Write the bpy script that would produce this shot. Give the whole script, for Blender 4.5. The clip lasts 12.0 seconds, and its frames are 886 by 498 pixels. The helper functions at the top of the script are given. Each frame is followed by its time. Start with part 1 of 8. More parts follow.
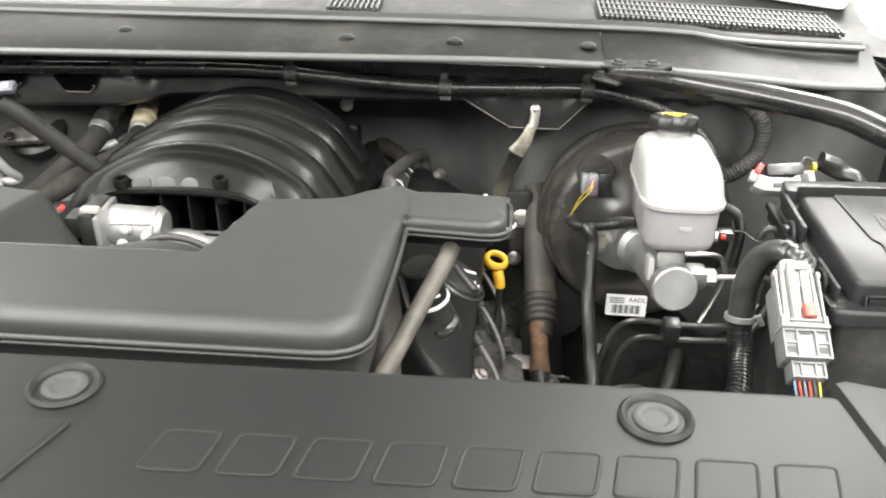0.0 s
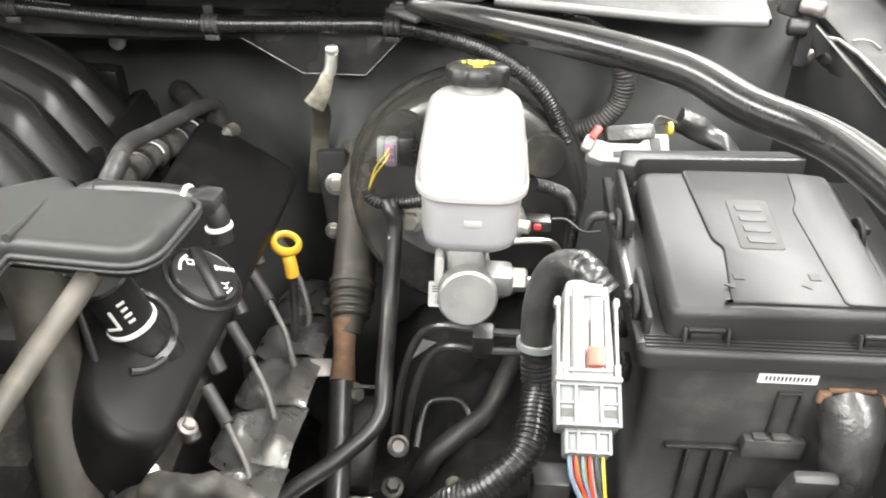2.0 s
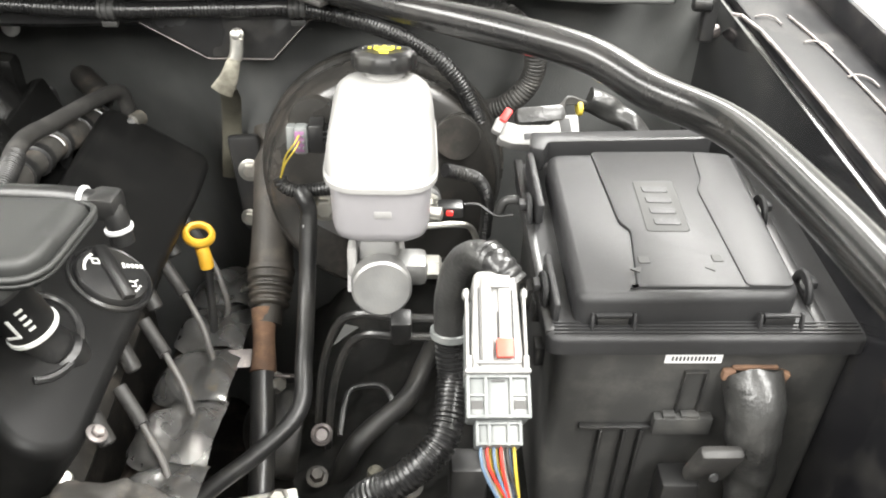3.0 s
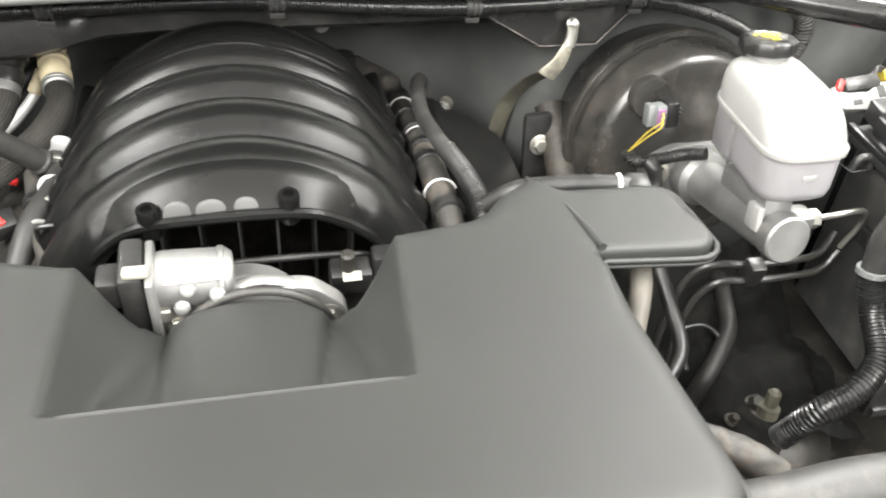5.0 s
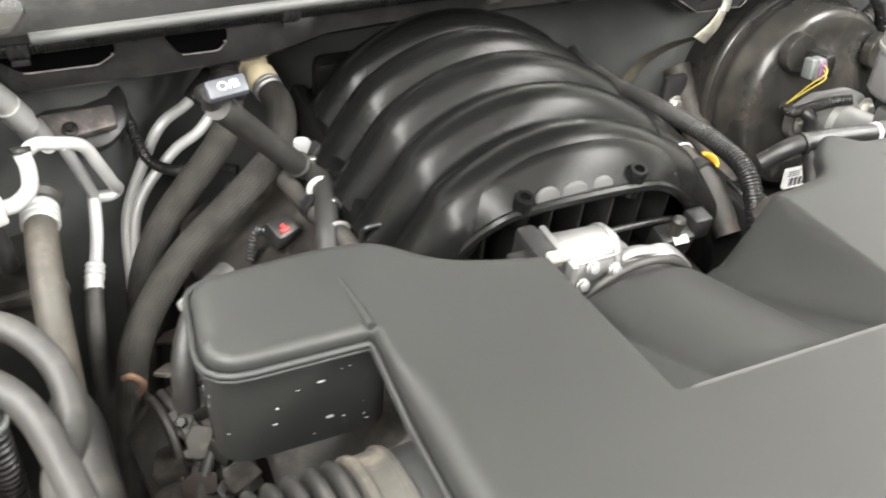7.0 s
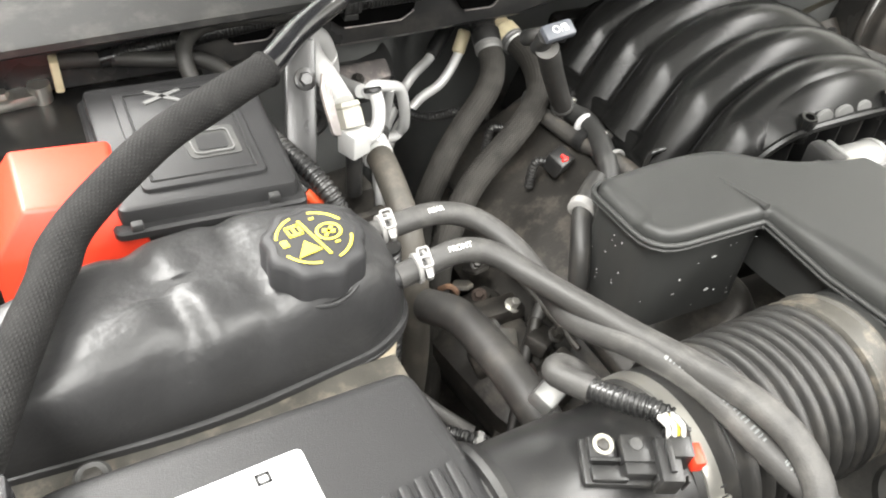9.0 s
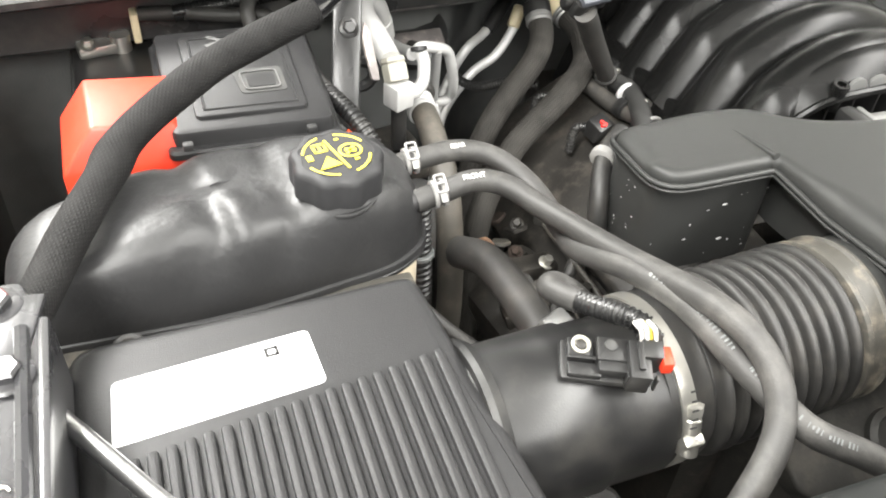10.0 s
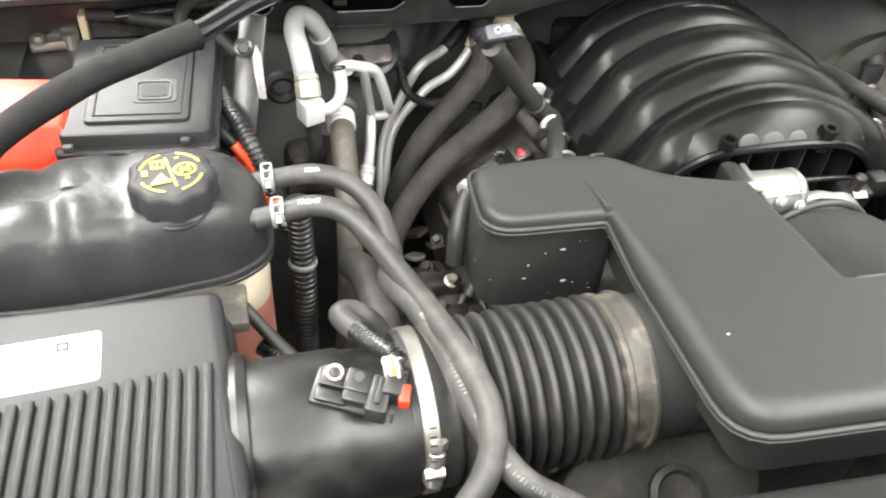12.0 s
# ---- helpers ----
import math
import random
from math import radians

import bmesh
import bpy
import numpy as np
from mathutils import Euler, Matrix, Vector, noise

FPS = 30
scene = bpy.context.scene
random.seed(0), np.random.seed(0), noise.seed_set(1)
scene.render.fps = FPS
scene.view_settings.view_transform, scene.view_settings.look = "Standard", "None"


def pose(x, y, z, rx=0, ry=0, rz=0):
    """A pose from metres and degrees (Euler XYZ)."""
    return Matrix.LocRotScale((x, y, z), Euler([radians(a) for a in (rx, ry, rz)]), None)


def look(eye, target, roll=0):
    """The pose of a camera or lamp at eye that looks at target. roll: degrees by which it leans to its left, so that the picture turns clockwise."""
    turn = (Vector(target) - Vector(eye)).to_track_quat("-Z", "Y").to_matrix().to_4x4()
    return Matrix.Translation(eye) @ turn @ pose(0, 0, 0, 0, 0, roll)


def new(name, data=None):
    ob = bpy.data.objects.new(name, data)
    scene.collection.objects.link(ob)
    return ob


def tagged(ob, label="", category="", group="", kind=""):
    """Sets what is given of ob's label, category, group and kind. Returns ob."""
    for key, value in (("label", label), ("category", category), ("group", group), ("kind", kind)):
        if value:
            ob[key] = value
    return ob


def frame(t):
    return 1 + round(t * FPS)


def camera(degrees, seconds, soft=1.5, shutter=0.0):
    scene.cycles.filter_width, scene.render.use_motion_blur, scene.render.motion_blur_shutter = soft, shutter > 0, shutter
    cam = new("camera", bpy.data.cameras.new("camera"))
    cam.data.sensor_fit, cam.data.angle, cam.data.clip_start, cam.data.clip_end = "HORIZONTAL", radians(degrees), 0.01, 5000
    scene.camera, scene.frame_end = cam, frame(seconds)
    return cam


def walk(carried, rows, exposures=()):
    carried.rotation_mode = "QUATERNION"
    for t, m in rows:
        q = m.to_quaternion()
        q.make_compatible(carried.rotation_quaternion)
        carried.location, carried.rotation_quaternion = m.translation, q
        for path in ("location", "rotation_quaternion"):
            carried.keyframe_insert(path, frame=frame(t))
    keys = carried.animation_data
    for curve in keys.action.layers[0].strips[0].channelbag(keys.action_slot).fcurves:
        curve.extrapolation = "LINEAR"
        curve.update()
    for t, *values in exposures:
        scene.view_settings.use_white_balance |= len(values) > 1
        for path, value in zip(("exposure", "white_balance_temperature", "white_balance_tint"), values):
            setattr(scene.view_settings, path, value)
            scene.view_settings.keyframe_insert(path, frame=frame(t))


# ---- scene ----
from mathutils import geometry

cam = camera(54.7, 12.0, soft=1.9, shutter=0.25)
PATH = [
    (0, (-0.02, -0.003, 1.648), (-0.117, 1.745, 0.68), 1.1),
    (0.5, (0.04, 0.094, 1.613), (-0.057, 1.845, 0.651), 0.8),
    (1, (0.075, 0.169, 1.592), (-0.013, 1.908, 0.608), 0.8),
    (1.5, (0.137, 0.219, 1.585), (0.058, 1.907, 0.516), 0.9),
    (2, (0.193, 0.249, 1.606), (0.126, 1.884, 0.457), 1.0),
    (2.5, (0.228, 0.266, 1.611), (0.216, 1.878, 0.428), 1.3),
    (2.7, (0.236, 0.27, 1.613), (0.257, 1.874, 0.418), 1.5),
    (4.3, (-0.149, 0.221, 1.686), (0.17, 1.721, 0.402), 4.2),
    (4.5, (-0.204, 0.222, 1.692), (0.132, 1.715, 0.404), 4.2),
    (5, (-0.312, 0.254, 1.681), (0.081, 1.726, 0.385), 4.8),
    (5.5, (-0.403, 0.294, 1.676), (0.039, 1.743, 0.37), 5.4),
    (6, (-0.47, 0.303, 1.678), (0.055, 1.718, 0.366), 6.2),
    (6.5, (-0.567, 0.321, 1.668), (0.045, 1.693, 0.348), 6.6),
    (7, (-0.7, 0.347, 1.682), (0.003, 1.668, 0.355), 6.9),
    (7.5, (-0.822, 0.36, 1.69), (-0.066, 1.647, 0.358), 7.0),
    (7.7, (-0.866, 0.365, 1.692), (-0.085, 1.635, 0.359), 7.5),
    (9.3, (-1.033, 0.329, 1.689), (-0.327, 1.626, 0.34), 5.8),
    (9.5, (-1.032, 0.306, 1.684), (-0.367, 1.632, 0.343), 5.1),
    (10, (-1.009, 0.255, 1.683), (-0.45, 1.631, 0.344), 4.1),
    (10.5, (-0.989, 0.222, 1.691), (-0.516, 1.626, 0.348), 3.4),
    (11, (-0.962, 0.206, 1.697), (-0.551, 1.619, 0.342), 3.1),
    (11.5, (-0.901, 0.2, 1.727), (-0.52, 1.611, 0.361), 4.3),
    (12, (-0.825, 0.194, 1.746), (-0.464, 1.601, 0.371), 4.7),
]
walk(cam, [(t, look(eye, target, roll)) for t, eye, target, roll in PATH],
     exposures=[(0.0, -0.04), (0.5, 0.14), (1.0, 0.22), (1.5, 0.27), (2.0, 0.22), (2.5, 0.07), (4.5, 0.27), (5.0, 0.33), (5.5, 0.35), (6.5, 0.18), (7.5, 0.15), (9.5, 0.0), (11.0, 0.03), (12.0, 0.0)])

# ---- world and lamps: a closed, white-painted workshop with ceiling tubes ----
# Even ambient fill, added and raised to lift the dark parts.
world = bpy.data.worlds.new("ambient_fill")
world.use_nodes = True
world.node_tree.nodes["Background"].inputs[0].default_value = (1.0, 0.99, 0.96, 1)
world.node_tree.nodes["Background"].inputs[1].default_value = 0.38
scene.world = world
scene.view_settings.exposure = 0.0


def ceiling_lamp(x, y, watts, sx=1.2, sy=2.6):
    data = bpy.data.lights.new("tube_light", "AREA")
    data.shape, data.size, data.size_y, data.energy, data.color = "RECTANGLE", sx, sy, watts, (1.0, 0.985, 0.95)
    ob = new("tube_light", data)
    ob.matrix_world = pose(x, y, 3.9)
    return ob


for lx, lw in ((-2.3, 340), (-0.35, 70), (1.65, 320)):
    for ly, lf in ((-3.2, 1.0), (-0.4, 1.0 if lx != -0.35 else 0.3), (3.4, 2.1)):
        ceiling_lamp(lx, ly, lw * lf)


# ---- materials ----
def material(name, color, rough=0.5, metal=0.0, vary=0.25, scale=60.0, bump=0.1, fine=900.0, spec=0.5, dirt=None, dirt_amount=0.0,
             sss=0.0, trans=0.0, stretch=(1, 1, 1), coat=0.0, rough_vary=0.15):
    """Two scales of variation in colour and gloss, and a fine relief."""
    m = bpy.data.materials.new(name)
    m.use_nodes = True
    nt = m.node_tree
    b = nt.nodes["Principled BSDF"]
    L = nt.links.new
    tc = nt.nodes.new("ShaderNodeTexCoord")
    mp = nt.nodes.new("ShaderNodeMapping")
    mp.inputs["Scale"].default_value = stretch
    L(tc.outputs["Object"], mp.inputs["Vector"])
    n1 = nt.nodes.new("ShaderNodeTexNoise")
    n1.inputs["Scale"].default_value, n1.inputs["Detail"].default_value = scale * 0.3, 5
    n2 = nt.nodes.new("ShaderNodeTexNoise")
    n2.inputs["Scale"].default_value, n2.inputs["Detail"].default_value = fine, 2
    L(mp.outputs[0], n1.inputs["Vector"]), L(mp.outputs[0], n2.inputs["Vector"])
    ramp = nt.nodes.new("ShaderNodeValToRGB")
    ramp.color_ramp.elements[0].position, ramp.color_ramp.elements[1].position = 0.3, 0.72
    c = Vector(color)
    ramp.color_ramp.elements[0].color = (*(c * (1 - vary)), 1)
    ramp.color_ramp.elements[1].color = (*[min(0.95, v * (1 + vary)) for v in c], 1)
    L(n1.outputs["Fac"], ramp.inputs[0])
    last = ramp.outputs[0]
    if dirt:
        n3 = nt.nodes.new("ShaderNodeTexNoise")
        n3.inputs["Scale"].default_value, n3.inputs["Detail"].default_value = scale * 0.6, 8
        n3.inputs["Roughness"].default_value = 0.7
        L(mp.outputs[0], n3.inputs["Vector"])
        r3 = nt.nodes.new("ShaderNodeValToRGB")
        r3.color_ramp.elements[0].position, r3.color_ramp.elements[1].position = 0.5, 0.72
        r3.color_ramp.elements[0].color, r3.color_ramp.elements[1].color = (0, 0, 0, 1), (dirt_amount,) * 3 + (1,)
        L(n3.outputs["Fac"], r3.inputs[0])
        mix = nt.nodes.new("ShaderNodeMixRGB")
        mix.inputs[2].default_value = (*dirt, 1)
        L(r3.outputs[0], mix.inputs[0]), L(last, mix.inputs[1])
        last = mix.outputs[0]
    L(last, b.inputs["Base Color"])
    rr = nt.nodes.new("ShaderNodeMapRange")
    rr.inputs["To Min"].default_value, rr.inputs["To Max"].default_value = max(0.03, rough - rough_vary), min(1, rough + rough_vary)
    L(n1.outputs["Fac"], rr.inputs["Value"]), L(rr.outputs[0], b.inputs["Roughness"])
    b.inputs["Metallic"].default_value = metal
    b.inputs["Specular IOR Level"].default_value = spec
    b.inputs["Coat Weight"].default_value = coat
    b.inputs["Coat Roughness"].default_value = 0.08
    if sss:
        b.inputs["Subsurface Weight"].default_value = sss
        b.inputs["Subsurface Radius"].default_value = (0.02, 0.02, 0.018)
        b.inputs["Subsurface Scale"].default_value = 0.5
    if trans:
        b.inputs["Transmission Weight"].default_value = trans
    if bump:
        bp = nt.nodes.new("ShaderNodeBump")
        bp.inputs["Strength"].default_value, bp.inputs["Distance"].default_value = bump, 0.0006
        L(n2.outputs["Fac"], bp.inputs["Height"]), L(bp.outputs[0], b.inputs["Normal"])
    return m


M = {
    "cover": material("charcoal_grained_plastic", (0.0208, 0.0214, 0.0205), 0.52, vary=0.06, scale=25, bump=0.22, fine=1800, rough_vary=0.05),
    "shield": material("dark_grained_plastic", (0.0062, 0.0071, 0.0068), 0.52, vary=0.08, scale=25, bump=0.25, fine=1600, rough_vary=0.06, spec=0.28),
    "plastic": material("black_moulded_plastic", (0.013, 0.013, 0.013), 0.38, vary=0.25, scale=40, bump=0.15, dirt=(0.07, 0.066, 0.058), dirt_amount=0.3),
    "capplastic": material("grained_dark_cap_plastic", (0.022, 0.022, 0.023), 0.55, vary=0.15, scale=40, bump=0.25, spec=0.3),
    "plastic_matt": material("matt_black_plastic", (0.028, 0.028, 0.027), 0.55, vary=0.25, scale=40, bump=0.2, dirt=(0.10, 0.095, 0.085), dirt_amount=0.4),
    "lid": material("satin_black_lid_plastic", (0.022, 0.022, 0.0225), 0.36, vary=0.12, scale=20, bump=0.45, fine=1500, rough_vary=0.06, spec=0.22),
    "manifold": material("satin_black_nylon", (0.0060, 0.0060, 0.0058), 0.25, vary=0.2, scale=20, bump=0.15, fine=1400, rough_vary=0.04, spec=0.19),
    "tank": material("glossy_black_tank_plastic", (0.021, 0.021, 0.0215), 0.44, vary=0.2, scale=30, bump=0.9, fine=130, rough_vary=0.07, spec=0.42),
    "rubber": material("black_rubber", (0.03, 0.029, 0.027), 0.55, vary=0.25, scale=60, bump=0.3, dirt=(0.12, 0.11, 0.095), dirt_amount=0.3),
    "hose": material("grey_worn_rubber_hose", (0.032, 0.031, 0.0295), 0.55, vary=0.2, scale=50, bump=0.35, dirt=(0.13, 0.125, 0.115), dirt_amount=0.4),
    "braid": material("woven_black_sleeve", (0.045, 0.044, 0.042), 0.75, vary=0.4, scale=300, bump=0.8, fine=1300),
    "felt": material("dark_felt_insulation", (0.086, 0.088, 0.086), 0.85, vary=0.3, scale=30, bump=0.7, fine=700, spec=0.3, dirt=(0.09, 0.088, 0.08), dirt_amount=0.4),
    "paint": material("black_body_paint", (0.008, 0.008, 0.009), 0.18, vary=0.2, scale=20, bump=0.05, coat=0.5, dirt=(0.12, 0.115, 0.1), dirt_amount=0.2),
    "satin_paint": material("satin_black_metal_paint", (0.019, 0.019, 0.019), 0.3, vary=0.2, scale=25, bump=0.1, dirt=(0.11, 0.1, 0.085), dirt_amount=0.3),
    "cowl": material("grey_cowl_plastic", (0.026, 0.026, 0.0257), 0.5, vary=0.12, scale=20, bump=0.2, fine=1300, dirt=(0.2, 0.19, 0.17), dirt_amount=0.35),
    "cast": material("cast_aluminium", (0.31, 0.31, 0.305), 0.52, 0.85, vary=0.2, scale=90, bump=0.35, fine=600, dirt=(0.3, 0.28, 0.24), dirt_amount=0.35),
    "pipe": material("dull_aluminium_pipe", (0.56, 0.56, 0.552), 0.42, 0.3, vary=0.15, scale=60, bump=0.1, dirt=(0.35, 0.33, 0.3), dirt_amount=0.3),
    "zinc": material("zinc_plated_steel", (0.55, 0.54, 0.5), 0.35, 0.9, vary=0.25, scale=120, bump=0.15, dirt=(0.25, 0.18, 0.1), dirt_amount=0.3),
    "chrome": material("dull_steel_rod", (0.34, 0.34, 0.34), 0.33, 1.0, vary=0.05, scale=40, bump=0.02),
    "shieldfoil": material("stamped_heat_shield_steel", (0.48, 0.475, 0.465), 0.27, 0.8, vary=0.2, scale=60, bump=0.25, fine=120, dirt=(0.22, 0.18, 0.14), dirt_amount=0.3),
    "rust": material("rusty_steel", (0.12, 0.068, 0.042), 0.85, 0.1, vary=0.45, scale=120, bump=0.8, fine=500, dirt=(0.28, 0.17, 0.09), dirt_amount=0.5),
    "brownrust": material("dark_brown_rusted_iron", (0.022, 0.014, 0.010), 0.85, 0.1, vary=0.4, scale=120, bump=0.8, fine=500),
    "grime": material("greasy_dark_iron", (0.026, 0.024, 0.021), 0.5, 0.2, vary=0.45, scale=50, bump=0.6, fine=300, dirt=(0.14, 0.12, 0.1), dirt_amount=0.5),
    "block": material("dirty_cast_aluminium_block", (0.034, 0.033, 0.030), 0.6, 0.4, vary=0.4, scale=50, bump=0.6, fine=350, dirt=(0.08, 0.07, 0.06), dirt_amount=0.7),
    "reservoir": material("translucent_white_nylon", (0.26, 0.257, 0.25), 0.35, vary=0.06, scale=30, bump=0.12, sss=0.3),
    "fluid": material("translucent_nylon_darker", (0.235, 0.228, 0.236), 0.32, vary=0.05, scale=30, bump=0.12, sss=0.3),
    "white": material("white_connector_plastic", (0.215, 0.212, 0.206), 0.4, vary=0.05, scale=60, bump=0.08, dirt=(0.5, 0.47, 0.42), dirt_amount=0.2),
    "grey": material("light_grey_connector_plastic", (0.135, 0.143, 0.141), 0.4, vary=0.08, scale=60, bump=0.08, dirt=(0.3, 0.28, 0.25), dirt_amount=0.3),
    "cream": material("cream_quick_connect_plastic", (0.62, 0.54, 0.36), 0.45, vary=0.12, scale=80, bump=0.1, dirt=(0.3, 0.25, 0.18), dirt_amount=0.4),
    "tankwhite": material("yellowed_tank_plastic", (0.66, 0.58, 0.44), 0.4, vary=0.08, scale=30, bump=0.1, sss=0.2, dirt=(0.35, 0.3, 0.22), dirt_amount=0.3),
    "coolant": material("tank_plastic_over_pink_coolant", (0.5, 0.2, 0.16), 0.4, vary=0.1, scale=30, bump=0.1, sss=0.2),
    "orange": material("orange_red_plastic", (0.6, 0.038, 0.015), 0.42, vary=0.05, scale=30, bump=0.15, fine=1500),
    "orangewire": material("orange_conduit", (0.8, 0.1, 0.03), 0.45, vary=0.12, scale=80, bump=0.2),
    "red": material("red_plastic_clip", (0.75, 0.035, 0.03), 0.4, vary=0.1, scale=80, bump=0.05),
    "pinkred": material("faded_red_lock", (0.55, 0.07, 0.045), 0.45, vary=0.1, scale=80, bump=0.05),
    "yellow": material("yellow_plastic", (0.52, 0.29, 0.025), 0.4, vary=0.08, scale=80, bump=0.05, dirt=(0.3, 0.17, 0.03), dirt_amount=0.4),
    "yprint": material("yellow_print", (0.68, 0.57, 0.05), 0.5, vary=0.06, scale=200, bump=0.0),
    "wprint": material("white_print", (0.75, 0.75, 0.72), 0.5, vary=0.1, scale=200, bump=0.0),
    "paper": material("white_label_paper", (0.7, 0.7, 0.7), 0.45, vary=0.03, scale=60, bump=0.05),
    "tagblue": material("blue_grey_connector_plastic", (0.065, 0.07, 0.082), 0.42, vary=0.12, scale=60, bump=0.1),
    "ink_shade": material("black_ink_and_slot_shade", (0.02, 0.02, 0.02), 0.6, vary=0.1, scale=60, bump=0.0),
    "faint": material("pale_grey_label_ink", (0.5, 0.5, 0.5), 0.6, vary=0.1, scale=60, bump=0.0),
    "strap": material("olive_braided_sleeve", (0.085, 0.08, 0.06), 0.7, vary=0.3, scale=200, bump=0.6, fine=900),
    "tinned": material("tinned_copper_braid", (0.42, 0.40, 0.33), 0.45, 0.7, vary=0.35, scale=300, bump=0.9, fine=1200),
    "wire_y": material("yellow_wire", (0.42, 0.32, 0.04), 0.45, vary=0.05, bump=0.0),
    "wire_r": material("red_wire", (0.45, 0.03, 0.02), 0.45, vary=0.05, bump=0.0),
    "wire_b": material("blue_grey_wire", (0.10, 0.15, 0.22), 0.45, vary=0.05, bump=0.0),
    "wire_w": material("white_wire", (0.45, 0.44, 0.42), 0.45, vary=0.05, bump=0.0),
    "pinkgrey": material("dusky_purple_seal", (0.2, 0.09, 0.18), 0.5, vary=0.1, bump=0.0),
    "tape": material("glossy_black_wrapping_tape", (0.03, 0.03, 0.029), 0.32, 0.0, vary=0.4, scale=100, bump=0.9, fine=300),
    "concrete": material("sealed_concrete", (0.3, 0.29, 0.27), 0.5, vary=0.2, scale=6, bump=0.3, fine=120),
    "wall": material("white_wall_paint", (0.75, 0.75, 0.73), 0.6, vary=0.05, scale=4, bump=0.2, fine=200),
    "stay": material("scuffed_pale_steel_and_edge_glint", (0.17, 0.155, 0.15), 0.5, 0.6, vary=0.35, scale=120, bump=0.3, dirt=(0.5, 0.42, 0.38), dirt_amount=0.5),
    "booster": material("gloss_black_pressed_steel", (0.026, 0.025, 0.023), 0.26, vary=0.12, scale=25, bump=0.06, dirt=(0.12, 0.10, 0.085), dirt_amount=0.35),
    "lip": material("pale_grey_lip_plastic", (0.082, 0.083, 0.081), 0.45, vary=0.1, scale=30, bump=0.1, dirt=(0.12, 0.115, 0.1), dirt_amount=0.3),
    "lugpale": material("beige_grey_plastic_cap", (0.3, 0.29, 0.25), 0.5, vary=0.15, scale=60, bump=0.1),
    "support": material("worn_gloss_black_support_paint", (0.026, 0.026, 0.028), 0.28, vary=0.3, scale=25, bump=0.12, coat=0.3, dirt=(0.11, 0.105, 0.1), dirt_amount=0.3),
    "bellows": material("black_bellows_rubber", (0.015, 0.0146, 0.0138), 0.50, vary=0.25, scale=60, bump=0.2, dirt=(0.09, 0.08, 0.065), dirt_amount=0.2),
    "brace": material("black_painted_tube", (0.010, 0.010, 0.010), 0.17, vary=0.2, scale=20, bump=0.05, spec=0.4, dirt=(0.09, 0.08, 0.07), dirt_amount=0.15),
    "dark_wall": material("dark_front_wall_paint", (0.035, 0.036, 0.04), 0.5, vary=0.2, scale=4, bump=0.3, fine=60),
    "wingmatt": material("dusty_black_flange_paint", (0.008, 0.008, 0.009), 0.42, vary=0.3, scale=30, bump=0.15, spec=0.15, dirt=(0.12, 0.11, 0.1), dirt_amount=0.25),
    "rocker": material("dusty_satin_black_cover", (0.0075, 0.0075, 0.0074), 0.4, vary=0.25, scale=30, bump=0.12, spec=0.12, dirt=(0.04, 0.038, 0.034), dirt_amount=0.15),
    "liner": material("dusty_grey_felt_liner", (0.017, 0.017, 0.016), 0.85, vary=0.4, scale=25, bump=0.6, fine=500, spec=0.2, dirt=(0.06, 0.056, 0.05), dirt_amount=0.4),
    "void": material("opening_shade", (0.003, 0.003, 0.003), 0.9, vary=0.1, bump=0.0, spec=0.0),
    "achose": material("brown_grey_dusty_hose", (0.072, 0.066, 0.056), 0.6, vary=0.3, scale=60, bump=0.4, dirt=(0.18, 0.15, 0.12), dirt_amount=0.4),
    "lug": material("matt_grey_nylon", (0.09, 0.09, 0.088), 0.6, vary=0.15, scale=60, bump=0.2),
    "lead": material("pale_grey_lead_rubber", (0.085, 0.081, 0.077), 0.5, vary=0.25, scale=60, bump=0.2, dirt=(0.2, 0.18, 0.15), dirt_amount=0.4),
    "rail": material("matt_dusty_black_rubber", (0.035, 0.033, 0.03), 0.62, vary=0.3, scale=60, bump=0.4, dirt=(0.16, 0.13, 0.1), dirt_amount=0.5),
    "boot": material("brown_black_dusty_rubber", (0.034, 0.03, 0.025), 0.6, vary=0.3, scale=50, bump=0.4, dirt=(0.11, 0.09, 0.07), dirt_amount=0.5),
    "cuff": material("dusty_brown_black_rubber_cuff", (0.05, 0.047, 0.04), 0.55, vary=0.4, scale=90, bump=0.4, dirt=(0.2, 0.17, 0.13), dirt_amount=0.6),
    "ribgloss": material("glossy_black_conduit", (0.012, 0.012, 0.012), 0.28, vary=0.2, scale=60, bump=0.1),
    "glass": material("windscreen_glass", (0.9, 0.95, 0.93), 0.02, vary=0.0, bump=0.0, trans=1.0, rough_vary=0.0),
    "mesh": material("grey_grille_plastic", (0.034, 0.034, 0.034), 0.5, vary=0.15, scale=30, bump=0.1),
    "white_paint": material("white_body_paint", (0.8, 0.8, 0.79), 0.15, vary=0.02, scale=10, bump=0.0, coat=0.6),
    "belt": material("black_foam_seal", (0.025, 0.025, 0.024), 0.7, vary=0.2, scale=40, bump=0.4),
}

